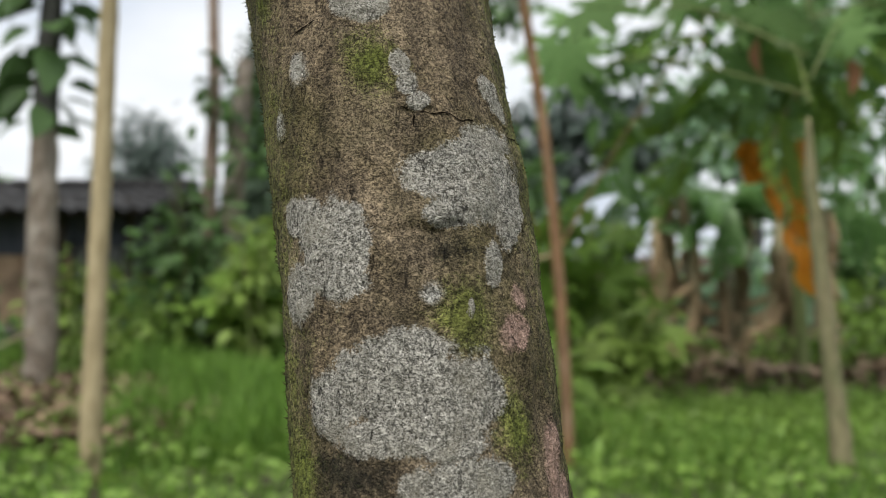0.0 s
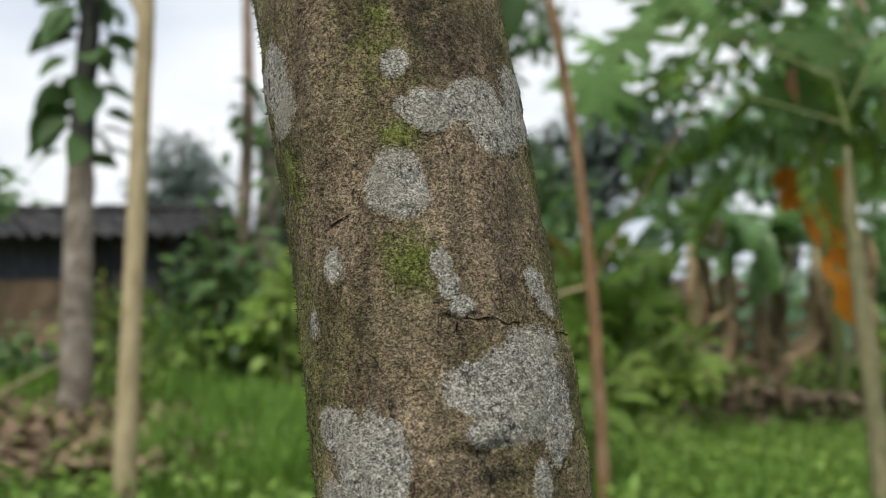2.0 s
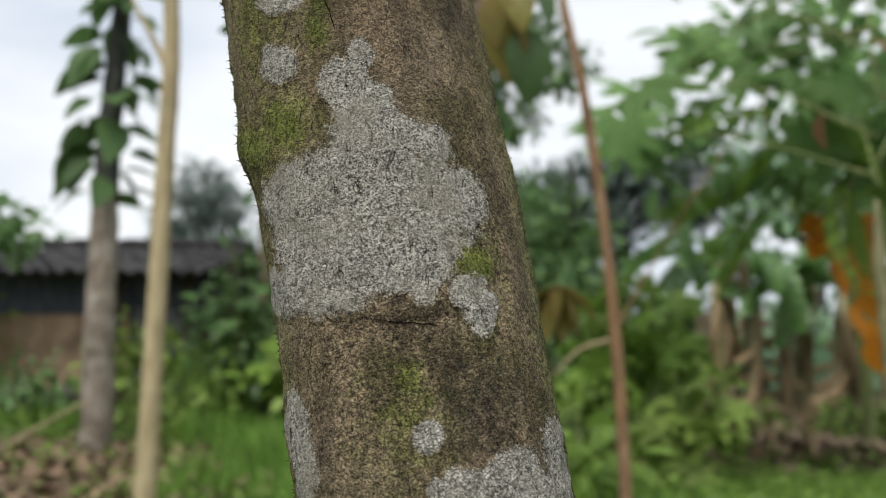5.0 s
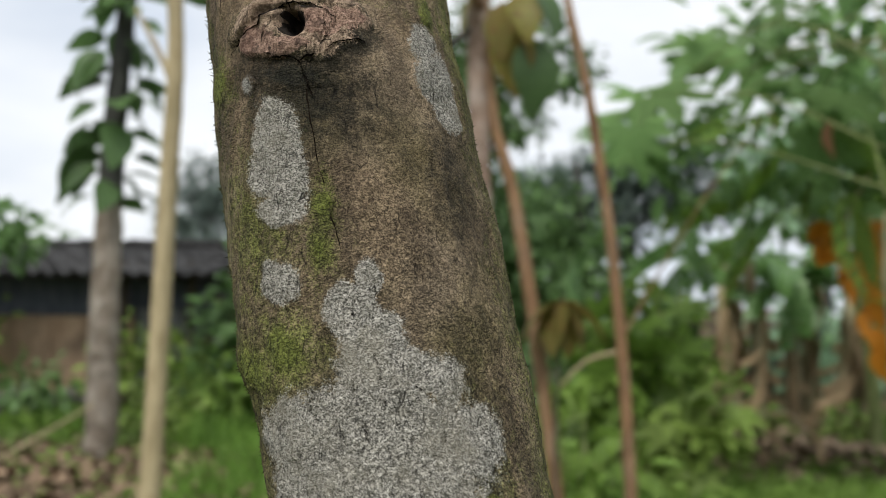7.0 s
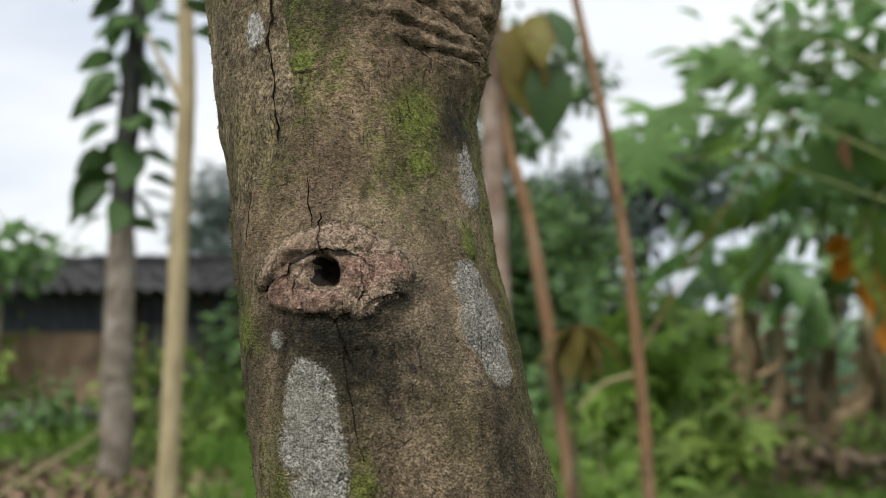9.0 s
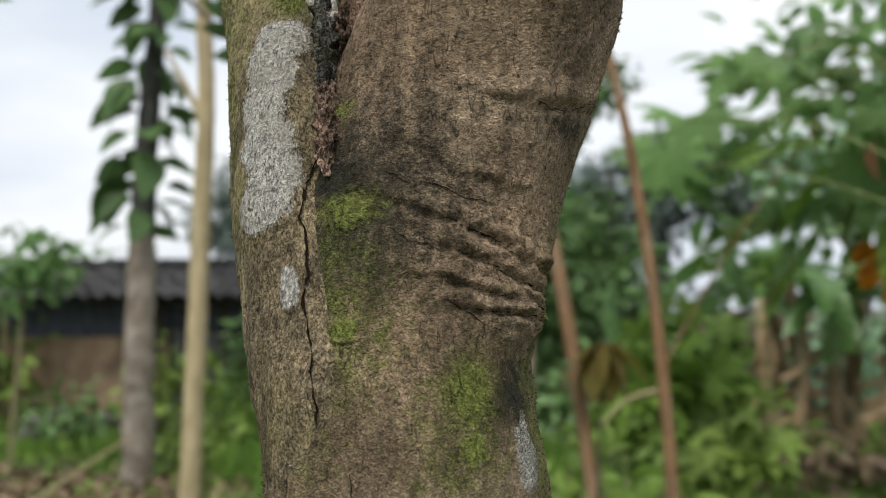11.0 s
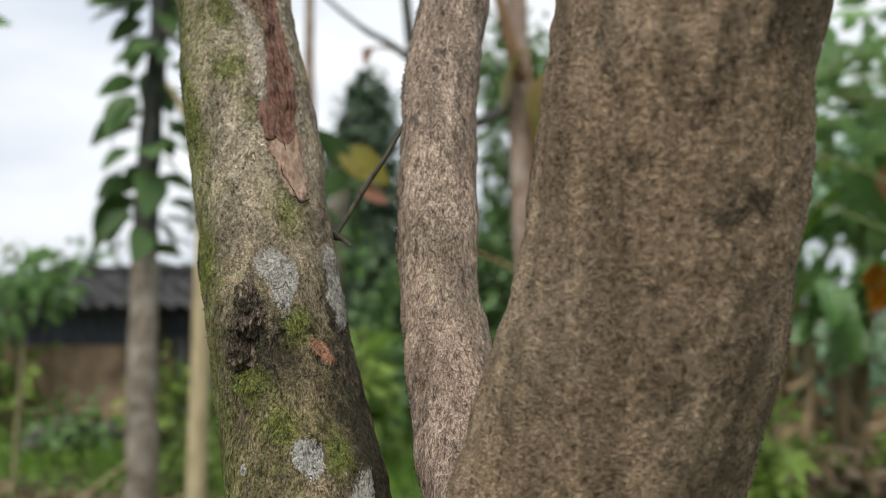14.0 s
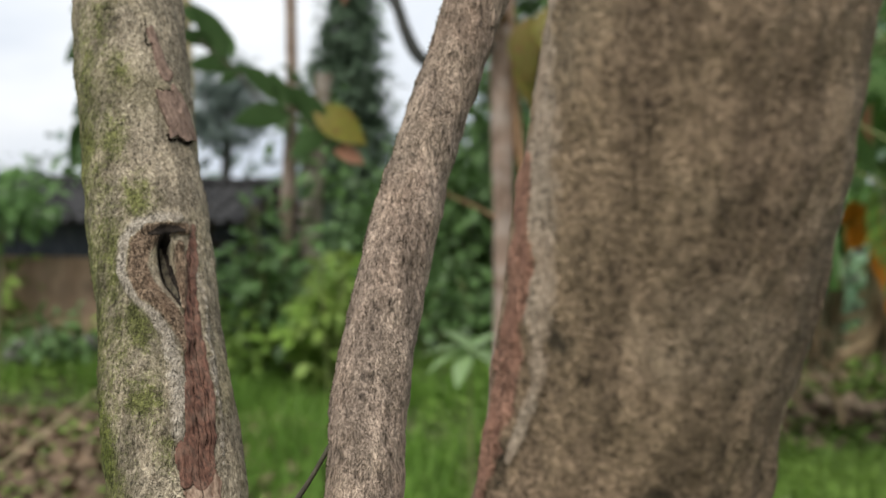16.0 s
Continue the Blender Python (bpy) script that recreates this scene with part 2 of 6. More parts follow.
BARK = bark("grey_brown_bark", *OLD, upper=YOUNG)
BARK_SMOOTH = bark("tan_bark", (0.16, 0.117, 0.088), (0.58, 0.455, 0.355), (1, 1, 0.3), scale=760, olive=(0.36, 0.24, 0.17), olive_amount=0.5, stain=(0.12, 0.08, 0.055), stain_scale=120, stain_amount=0.12, speck=400, line=0.6, depth=0.0022, spread=0.27)
LICHEN = bark("pale_grey_lichen", *OLD, upper=YOUNG, growth=((0.17, 0.16, 0.13), (0.54, 0.515, 0.45), (0.26, 0.24, 0.185)), growth_line=0.3, depth=0.0024)
THIN_LICHEN = bark("thin_grey_lichen", *OLD, upper=YOUNG, growth=((0.22, 0.21, 0.18), (0.62, 0.6, 0.54), (0.3, 0.28, 0.22)), soft_edge=0.8, edge_band=(-0.15, 0.75))
MOSS = bark("green_moss", *OLD, upper=YOUNG, growth=((0.035, 0.042, 0.007), (0.23, 0.26, 0.06), (0.12, 0.12, 0.035)), growth_line=0.56, soft_edge=0.9, edge_band=(-0.3, 0.6), depth=0.0018)
ALGAE = bark("black_green_algae", *OLD, upper=YOUNG, growth=((0.007, 0.007, 0.005), (0.05, 0.046, 0.03), (0.035, 0.04, 0.014)), growth_line=0.4, soft_edge=0.9, edge_band=(-0.3, 0.6))
HAIRS = material("moss_hair", (0.02, 0.022, 0.008), (0.1, 0.1, 0.035), 300, rough=1.0, bump=0)


# ---- mesh helpers ----
def mesh_object(name, verts, faces, mat, parent=None, label="", smooth=True):
    me = bpy.data.meshes.new(name)
    me.from_pydata([tuple(v) for v in verts] if not isinstance(verts, np.ndarray) else verts.tolist(), [], faces if isinstance(faces, list) else faces.tolist())
    if smooth:
        me.polygons.foreach_set("use_smooth", np.ones(len(me.polygons), bool))
    me.materials.append(mat)
    ob = new(name, me)
    if parent:
        ob.parent = parent
    if label:
        ob["label"] = label
    return ob


def part(name, bm, mat, parent=None, label="", smooth=False):
    me = bpy.data.meshes.new(name)
    bm.to_mesh(me)
    bm.free()
    if smooth:
        me.polygons.foreach_set("use_smooth", np.ones(len(me.polygons), bool))
    me.materials.append(mat)
    ob = new(name, me)
    if parent:
        ob.parent = parent
    if label:
        ob["label"] = label
    return ob


def lattice(ix, iy, iz, seed):
    h = (ix * 374761393 + iy * 668265263 + iz * 2147483647 + seed * 974634541) & 0xFFFFFFFF
    h = ((h ^ (h >> 13)) * 1274126177) & 0xFFFFFFFF
    return ((h ^ (h >> 16)) & 0xFFFF) / 32767.5 - 1.0


def grain(p, scale, seed=0, octaves=1):
    """Smooth value noise of points p (n x 3), about -1 to 1."""
    out, amp = np.zeros(len(p)), 1.0
    for o in range(octaves):
        q = p * scale * 2 ** o
        i = np.floor(q).astype(np.int64)
        f = q - i
        f = f * f * (3 - 2 * f)
        for dx in (0, 1):
            for dy in (0, 1):
                for dz in (0, 1):
                    w = (f[:, 0] if dx else 1 - f[:, 0]) * (f[:, 1] if dy else 1 - f[:, 1]) * (f[:, 2] if dz else 1 - f[:, 2])
                    out += amp * w * lattice(i[:, 0] + dx, i[:, 1] + dy, i[:, 2] + dz, seed + o)
        amp *= 0.5
    return out


def grid_faces(rows, cols, wrap=False):
    i, j = np.meshgrid(np.arange(rows - 1), np.arange(cols if wrap else cols - 1), indexing="ij")
    k = (j + 1) % cols
    return np.stack([i * cols + j, i * cols + k, (i + 1) * cols + k, (i + 1) * cols + j], -1).reshape(-1, 4)


TRUNK = [(0, .045, .21, .078), (.4, .03, .305, .062), (.7, .008, .38, .056), (.84, -.0045, .4165, .0548), (.92, -.0128, .435, .0537),
         (1.0, -.0252, .4546, .0535), (1.08, -.0401, .478, .0541), (1.16, -.0561, .5017, .0565), (1.22, -.07, .519, .0586),
         (1.28, -.0838, .536, .0588), (1.34, -.0965, .55, .0558), (1.4, -.105, .568, .0545), (1.44, -.1005, .579, .0555),
         (1.48, -.0925, .586, .057), (1.52, -.078, .5895, .0575), (1.56, -.0652, .583, .0553), (1.6, -.051, .572, .0497),
         (1.64, -.0405, .5665, .05), (1.68, -.0297, .556, .0462), (1.72, -.0245, .5484, .0454), (1.76, -.02, .539, .0428),
         (1.84, -.0062, .5257, .0434), (1.92, .0045, .515, .0441), (2.1, .03, .49, .042), (2.5, .1, .46, .036), (3.3, .2, .5, .018)]
LEFT = [(1.25, -.085, .53, .04), (1.4, -.123, .552, .038), (1.44, -.131, .567, .037), (1.48, -.14, .583, .0365), (1.52, -.148, .6, .036),
        (1.56, -.157, .619, .035), (1.6, -.167, .642, .034), (1.64, -.1792, .659, .0325), (1.68, -.1904, .6738, .0315),
        (1.76, -.2085, .7065, .0314), (1.84, -.2302, .7415, .0305), (1.92, -.2515, .7755, .0305), (2.0, -.27, .809, .0297), (2.4, -.36, .98, .026), (3.2, -.5, 1.2, .012)]
MID = [(1.48, -.075, .595, .028), (1.58, -.0905, .642, .0235), (1.6, -.0955, .652, .0228), (1.625, -.1035, .668, .0215), (1.645, -.108, .677, .0207), (1.66, -.1112, .683, .02), (1.68, -.1132, .6894, .0197), (1.72, -.1164, .7011, .0187),
       (1.76, -.1168, .7144, .0181), (1.8, -.114, .7272, .0181), (1.84, -.1078, .7412, .0175), (1.88, -.1, .7532, .0175),
       (1.92, -.09, .7667, .0167), (1.96, -.0764, .7799, .0167), (2.0, -.065, .7909, .0175), (2.2, .0, .86, .015), (2.9, .2, 1.1, .008)]


def smooth_path(knots):
    k = np.array(knots)
    z = np.arange(k[0, 0], k[-1, 0], .002)
    cols = []
    for i in (1, 2, 3):
        v = np.interp(z, k[:, 0], k[:, i])
        for _ in range(2):
            v = np.convolve(np.pad(v, 8, mode="edge"), np.ones(17) / 17, mode="valid")
        cols.append(v)
    return z, cols


class Limb:
    """A leaning, tapering stem; its surface is addressed by angle (radians) and height."""

    def __init__(self, knots, features=()):
        self.z, (self.x, self.y, self.r) = smooth_path(knots)
        self.low, self.high = knots[0][0], self.z[-1]
        self.features = list(features)
        self.films = {"moss": [], "stain": []}
        self.grown = []

    def axis(self, z):
        return np.interp(z, self.z, self.x), np.interp(z, self.z, self.y), np.interp(z, self.z, self.r)

    def surface(self, a, z, lift=0.0):
        x, y, r = self.axis(z)
        core = np.stack([x + r * np.cos(a), y + r * np.sin(a), z], -1)
        d = 0.0016 * grain(core, 28, 3, 2) + 0.0009 * grain(core * (1, 1, 0.45), 160, 5, 2) + 0.00055 * grain(core * (1, 1, 0.5), 420, 9)
        for feature in self.features:
            d = d + feature(a, z, r)
        r = r + d + lift
        return np.stack([x + r * np.cos(a), y + r * np.sin(a), z], -1)

    def mesh(self, name, mat, parent, label, fine=(0.7, 2.05), step=0.0012):
        zs = np.unique(np.concatenate([np.arange(self.low, fine[0], 0.02), np.arange(max(fine[0], self.low), min(fine[1], self.high), step),
                                       np.arange(min(fine[1], self.high), self.high, 0.02), [self.high]]))
        rmax = self.axis(1.5)[2]
        front = np.linspace(radians(-205), radians(25), max(60, int(radians(230) * rmax / step)))
        angles = np.concatenate([front, np.linspace(radians(25), radians(155), 22)[1:-1]])
        zz, aa = np.meshgrid(zs, angles, indexing="ij")
        aa, zz = aa.ravel(), zz.ravel()
        pts = self.surface(aa, zz)
        ob = mesh_object(name, pts, grid_faces(len(zs), len(angles), True), mat, parent, label)
        self.grown.append((ob, aa, zz))
        for made, a, z in self.grown:
            r = self.axis(z)[2]
            for layer, spots in self.films.items():
                film = np.full(len(a), -1.0)
                for deg, zc, hw, hh, full in spots:
                    film = np.maximum(film, full + 0.18 - 0.5 * np.hypot(turned(a, deg) * r / hw, (z - zc) / hh))
                put_layer(made, layer, film)
        return ob

    def crust(self, name, spots, mat, parent, label="", height=0.0004, step=0.00065, ragged=0.28, seed=1, speckle=0.3, reach=-0.02, lift=0.0):
        """A thin growth on the bark, made of overlapping ovals (angle in degrees, height, half width, half height, tilt in degrees) with an eaten edge."""
        s = np.array(spots, float)
        r0 = self.axis(s[:, 1].mean())[2]
        ang = np.radians(s[:, 0])
        mid = ang.mean()
        half = s[:, 2:4].max(1) * 1.8
        u0, u1 = ((ang - mid) * r0 - half).min(), ((ang - mid) * r0 + half).max()
        z0, z1 = (s[:, 1] - half).min(), (s[:, 1] + half).max()
        us, zs = np.arange(u0, u1 + step, step), np.arange(z0, z1 + step, step)
        zz, uu = np.meshgrid(zs, us, indexing="ij")
        zz, uu = zz.ravel(), uu.ravel()
        best = np.full(len(uu), -9.0)
        for (deg, zc, hw, hh, tilt) in s:
            du, dz = uu - (radians(deg) - mid) * r0, zz - zc
            c, q = math.cos(radians(tilt)), math.sin(radians(tilt))
            du, dz = du * c + dz * q, dz * c - du * q
            best = np.maximum(best, 1 - np.sqrt((du / hw) ** 2 + (dz / hh) ** 2))
        flat = np.stack([uu, zz, np.full(len(uu), seed * 3.7)], -1)
        turned_flat = flat @ np.array(((0.8, 0.36, 0.48), (-0.6, 0.48, 0.64), (0.0, -0.8, 0.6)))
        best = best + ragged * 1.1 * grain(turned_flat, 80, seed, 3)
        a = mid + uu / r0
        rise = 0.0005 * np.clip((best - reach) * 6, 0.1, 1) + np.clip((best + speckle * grain(flat, 520, seed + 7, 2)) * 5, -0.3, 1) * height
        pts = self.surface(a, zz, rise + lift)
        faces = grid_faces(len(zs), len(us))
        keep = (best[faces] > reach).all(1)
        faces = faces[keep]
        used = np.unique(faces)
        remap = np.zeros(len(pts), int)
        remap[used] = np.arange(len(used))
        ob = mesh_object(name, pts[used], remap[faces], mat, parent, label)
        put_layer(ob, "edge", best[used])
        self.grown.append((ob, a[used], zz[used]))
        return ob


def put_layer(ob, layer, values):
    ob.data.attributes.new(layer, "FLOAT", "POINT").data.foreach_set("value", values.astype(np.float32))


def turned(a, deg):
    return (a - radians(deg) + math.pi) % (2 * math.pi) - math.pi


def bump_at(deg, zc, wide, tall, height):
    return lambda a, z, r: height * np.exp(-(turned(a, deg) * r / wide) ** 2 - ((z - zc) / tall) ** 2)


def oval_ring(deg, zc, wide, tall, height, width=0.25):
    def f(a, z, r):
        rho = np.hypot(turned(a, deg) * r / wide, (z - zc) / tall)
        return height * np.exp(-((rho - 0.8) / width) ** 2)
    return f


def hollow(deg, zc, wide, tall, depth):
    def f(a, z, r):
        rho = np.hypot(turned(a, deg) * r / wide, (z - zc) / tall)
        return -depth / (1 + np.exp(np.clip((rho - 1) * 9, -40, 40)))
    return f


def wrinkles(deg, zc, wide, tall, pitch, slope, height):
    def f(a, z, r):
        u, v = turned(a, deg) * r, z - zc
        mask = np.exp(-(u / wide) ** 4 - ((v - slope * u) / tall) ** 4)
        p = np.stack([u, v, u * 0], -1)
        phase = (v - slope * u) / pitch * 2 * math.pi + 3.2 * grain(p, 55, 4, 3)
        return mask * height * (np.abs(np.cos(phase / 2)) ** 0.7 * (1 + 0.5 * grain(p, 90, 12, 2)) - 0.45 + 0.3 * grain(p, 300, 13, 2))
    return f


def groove(deg, wide, zc, slope, depth, thick=0.0022):
    def f(a, z, r):
        u = turned(a, deg) * r
        p = np.stack([u, u * 0, u * 0], -1)
        v = z - zc - slope * u - 0.0016 * grain(p, 130, 8, 2)
        return np.exp(-(u / wide) ** 4) * (-depth * np.exp(-(v / thick) ** 2) + depth * 0.9 * np.exp(-((v - 2.4 * thick) / (2 * thick)) ** 2))
    return f


def fold(points, height, wide):
    """A long swollen fold of bark over a sharp crease that runs through the points (angle in degrees, height)."""
    p = np.array(points, float)

    def f(a, z, r):
        deg = p[:, 0].mean() + np.degrees(turned(a, p[:, 0].mean()))
        q = np.stack([np.radians(deg) * r, z, z * 0], -1)
        v = z - np.interp(deg, p[:, 0], p[:, 1]) - 0.0014 * grain(q, 190, 21, 3)
        ends = np.clip((deg - p[0, 0]) / 14, 0, 1) * np.clip((p[-1, 0] - deg) / 14, 0, 1)
        lump = 1 + 0.5 * grain(q, 120, 22, 2)
        return ends * height * (lump * np.exp(-((v - wide) / wide) ** 2) - 0.9 * np.exp(-(v / (0.42 * wide)) ** 2) + 0.25 * np.exp(-((v + wide) / wide) ** 2))
    return f


def ridge(points, height, wide):
    """A rounded welt (or a furrow, where the height is negative) along a line of points (angle in degrees, height)."""
    p = np.array(points, float)

    def f(a, z, r):
        u = turned(a, p[:, 0].mean()) * r
        q = np.stack([u, z, z * 0], -1)
        pu = np.radians(p[:, 0] - p[:, 0].mean())
        near = np.full(len(u), 1.0)
        for i in range(len(p) - 1):
            ax, bx = pu[i] * r, pu[i + 1] * r
            dx, dz = bx - ax, p[i + 1, 1] - p[i, 1]
            k = np.clip(((u - ax) * dx + (z - p[i, 1]) * dz) / (dx * dx + dz * dz + 1e-12), 0, 1)
            near = np.minimum(near, np.hypot(u - ax - k * dx, z - p[i, 1] - k * dz))
        return height * (1 + 0.35 * grain(q, 150, 31, 2)) * np.exp(-((near + 0.0006 * grain(q, 320, 32, 2)) / wide) ** 2)
    return f


def strip(points, n=4):
    """Round spots along a line (angle in degrees, height, half width) for a growth of changing width."""
    p = np.array(points, float)
    k = np.linspace(0, len(p) - 1, n * (len(p) - 1) + 1)
    cols = [np.interp(k, np.arange(len(p)), p[:, i]) for i in range(3)]
    return [(a, z, w, w * 1.3, 0) for a, z, w in zip(*cols)]


def crack(limb, name, points, width, parent, lift=0.0004):
    """A dark ribbon laid on the bark, an open fissure's shade put into its colour, that wanders through the points
    (angle in degrees, height).
    """
    pts = np.array(points, float)
    s = np.linspace(0, len(pts) - 1, 26 * (len(pts) - 1) + 1)
    a = np.radians(np.interp(s, np.arange(len(pts)), pts[:, 0]))
    z = np.interp(s, np.arange(len(pts)), pts[:, 1])
    way = np.stack([s, z * 40, s * 0], -1)
    r = limb.axis(z)[2]
    a = a + 0.0009 * grain(way, 2.3, 5, 3) / r
    z = z + 0.0007 * grain(way, 2.9, 6, 3)
    da, dz = np.gradient(a) * r, np.gradient(z)
    size = np.hypot(da, dz) + 1e-9
    w = 0.62 * width * (0.55 + 0.45 * grain(way, 4.1, 7, 2)) * np.clip(np.minimum(s, s[-1] - s) * 5, 0.08, 1)
    rows = [limb.surface(a + k * w * dz / size / r, z - k * w * da / size, lift) for k in (-1, 0, 1)]
    rows[1] = limb.surface(a, z, lift * 0.4)
    v = np.stack(rows, 1).reshape(-1, 3)
    return mesh_object(name, v, grid_faces(len(s), 3), FISSURE, parent)


def bark_plate(limb, outline, thick, mat, label):
    """A loose flake of bark that stands off the surface: its outline (angle in degrees, height) filled as a fan of rings, with an edge."""
    o = np.array(outline, float)
    k = np.linspace(0, len(o), 8 * len(o), endpoint=False)
    ring = np.stack([np.interp(k, np.arange(len(o) + 1), np.append(o[:, i], o[0, i])) for i in (0, 1)], -1)
    way = np.stack([k, k * 0, k * 0], -1)
    mid = ring.mean(0)
    rows = []
    for s, lift in ((0.0, 1.0), (0.35, 1.0), (0.65, 1.05), (0.88, 1.0), (1.0, 0.85), (1.0, 0.0)):
        q = mid + (ring - mid) * (s * (1 + (0.05 * grain(way, 1.7, 3, 2) if s > 0.6 else 0 * k)))[:, None]
        rows.append(limb.surface(np.radians(q[:, 0]), q[:, 1], 0.0012 + thick * lift - (0.002 if lift == 0 else 0)))
    v = np.concatenate(rows)
    return mesh_object("bark_chip", v, grid_faces(6, len(k), True), mat, tree, label, False)


def rod(path, sides=8, wobble=0.0, seed=0):
    """Vertices and faces of a round rod along (x, y, z, radius) points, closed at both ends."""
    p = np.array(path, float)
    t = np.gradient(p[:, :3], axis=0)
    t /= np.linalg.norm(t, axis=1)[:, None] + 1e-9
    side = np.cross(t, (0.31, 0.94, 0.13))
    side /= np.linalg.norm(side, axis=1)[:, None] + 1e-9
    up = np.cross(t, side)
    ang = np.linspace(0, 2 * math.pi, sides, endpoint=False)
    v = p[:, None, :3] + p[:, None, 3:4] * (np.cos(ang)[None, :, None] * side[:, None] + np.sin(ang)[None, :, None] * up[:, None])
    v = v.reshape(-1, 3)
    if wobble:
        c = np.repeat(p[:, :3], sides, 0)
        v = c + (v - c) * (1 + wobble * grain(v, 1.2 / max(p[:, 3].max(), 1e-4), seed, 2))[:, None]
    faces = grid_faces(len(p), sides, True).tolist()
    faces += [list(range(sides - 1, -1, -1)), list(range((len(p) - 1) * sides, len(p) * sides))]
    return v, faces


def bend(points, n=24):
    """A smooth line through points (any number of columns)."""
    p = np.array(points, float)
    s, k = np.linspace(0, len(p) - 1, n), np.arange(len(p))
    out = []
    for i in range(n):
        j = min(int(s[i]), len(p) - 2)
        f = s[i] - j
        a, b = p[j], p[j + 1]
        ma = (p[j + 1] - p[max(j - 1, 0)]) / (2 if j else 1)
        mb = (p[min(j + 2, len(p) - 1)] - p[j]) / (2 if j + 2 < len(p) else 1)
        out.append((2 * f ** 3 - 3 * f ** 2 + 1) * a + (f ** 3 - 2 * f ** 2 + f) * ma + (3 * f ** 2 - 2 * f ** 3) * b + (f ** 3 - f ** 2) * mb)
    return np.array(out)


FISSURE = material("dark_fissure", (0.004, 0.003, 0.002), (0.018, 0.013, 0.009), 500, rough=1.0, bump=0.5, depth=0.001, spec=0.05)
SCAR = bark("pinkish_scar_wood", (0.09, 0.05, 0.034), (0.5, 0.34, 0.25), (1, 1, 0.7), scale=420, worm=480, speck=220, line=0.4, olive=(0.14, 0.085, 0.055), olive_scale=60, stain=(0.05, 0.03, 0.02), stain_scale=90, stain_amount=0.7, depth=0.004)
SCAR_RIM = bark("tan_scar_rim", *OLD, growth=((0.11, 0.07, 0.045), (0.6, 0.45, 0.32), (0.22, 0.145, 0.095)), growth_line=0.62, soft_edge=0.6, stretch=(1, 1, 0.9), speck=260, depth=0.003)
SCAR_CORE = bark("pinkish_scar_core", *OLD, growth=((0.11, 0.06, 0.042), (0.52, 0.35, 0.26), (0.2, 0.11, 0.08)), growth_line=0.62, soft_edge=0.8, stretch=(1, 1, 0.9), speck=280, depth=0.003)
PINK = bark("pinkish_flaked_bark", *OLD, upper=YOUNG, growth=((0.2, 0.125, 0.095), (0.58, 0.4, 0.32), (0.3, 0.2, 0.15)), growth_line=0.45, soft_edge=0.6, edge_band=(-0.1, 0.4))
# near black, in place of the shade inside the holes and their crevices
HOLLOW = material("hole_shade_black", (0.005, 0.004, 0.003), (0.03, 0.021, 0.014), 300, rough=1.0, bump=0.8, depth=0.003)
RED_WOOD = material("dry_reddish_wood", (0.022, 0.011, 0.008), (0.25, 0.122, 0.082), 620, (1, 1, 0.035), 0.85, 1.0, None, (0.36, 0.25, 0.18), 160, 0.3, depth=0.002)
CHIP = material("brown_bark_chip", (0.1, 0.064, 0.048), (0.29, 0.2, 0.15), 500, (1, 1, 0.3), 0.9, 0.9, depth=0.0015)
DEAD = bark("dark_crevice_bark", (0.012, 0.01, 0.008), (0.17, 0.15, 0.12), (1, 1, 0.8), scale=420, worm=520, speck=240, line=0.3, olive=(0.04, 0.05, 0.02), olive_scale=70, olive_amount=0.7, stain=(0.012, 0.011, 0.009), stain_scale=90, stain_amount=0.8, pale=(0.34, 0.34, 0.3), pale_scale=110, pale_amount=0.7, depth=0.004)
LEFT_LOOK = dict(dark=(0.05, 0.038, 0.022), light=(0.38, 0.3, 0.18), olive=(0.17, 0.165, 0.04), olive_scale=22, olive_amount=0.32, upper=((0.18, 0.145, 0.095), (0.58, 0.495, 0.365), 1.64, 1.76), young_olive=0.9, line=0.6, spread=0.24, stretch=(1, 1, 0.5))
LEFT_BARK = bark("mossy_grey_bark", **LEFT_LOOK)
LEFT_LICHEN = bark("grey_lichen_on_limb", **LEFT_LOOK, growth=((0.2, 0.19, 0.165), (0.58, 0.56, 0.5), (0.3, 0.28, 0.22)), growth_line=0.6)
LEFT_MOSS = bark("moss_on_limb", **LEFT_LOOK, growth=((0.035, 0.042, 0.007), (0.23, 0.26, 0.06), (0.12, 0.12, 0.035)), growth_line=0.45, soft_edge=0.9, edge_band=(-0.3, 0.6))
CALLUS = bark("pale_callus_rim", **LEFT_LOOK, growth=((0.26, 0.22, 0.165), (0.6, 0.53, 0.43), (0.38, 0.31, 0.23)), growth_line=0.6, soft_edge=0.8, edge_band=(-0.3, 0.45))
LIP = bark("brown_wound_lip", **LEFT_LOOK, growth=((0.07, 0.043, 0.027), (0.42, 0.3, 0.2), (0.17, 0.105, 0.066)), growth_line=0.4, soft_edge=0.5, edge_band=(-0.15, 0.25), depth=0.003)
TONGUE = material("grey_dead_wood", (0.02, 0.017, 0.011), (0.12, 0.1, 0.065), 520, (1, 1, 0.06), 0.9, 1.0, depth=0.002)
TAN_WOOD = material("tan_inner_bark", (0.13, 0.075, 0.05), (0.5, 0.37, 0.27), 420, (1, 1, 0.08), 0.88, 1.0, None, (0.24, 0.14, 0.09), 90, 0.6, depth=0.002)
PEEL_OLD = bark("weathered_peeled_bark", *OLD, upper=YOUNG, growth=((0.3, 0.23, 0.165), (0.6, 0.48, 0.36), (0.42, 0.31, 0.22)), growth_line=0.6, soft_edge=0.9, edge_band=(-0.3, 0.5), stretch=(1, 1, 0.25))
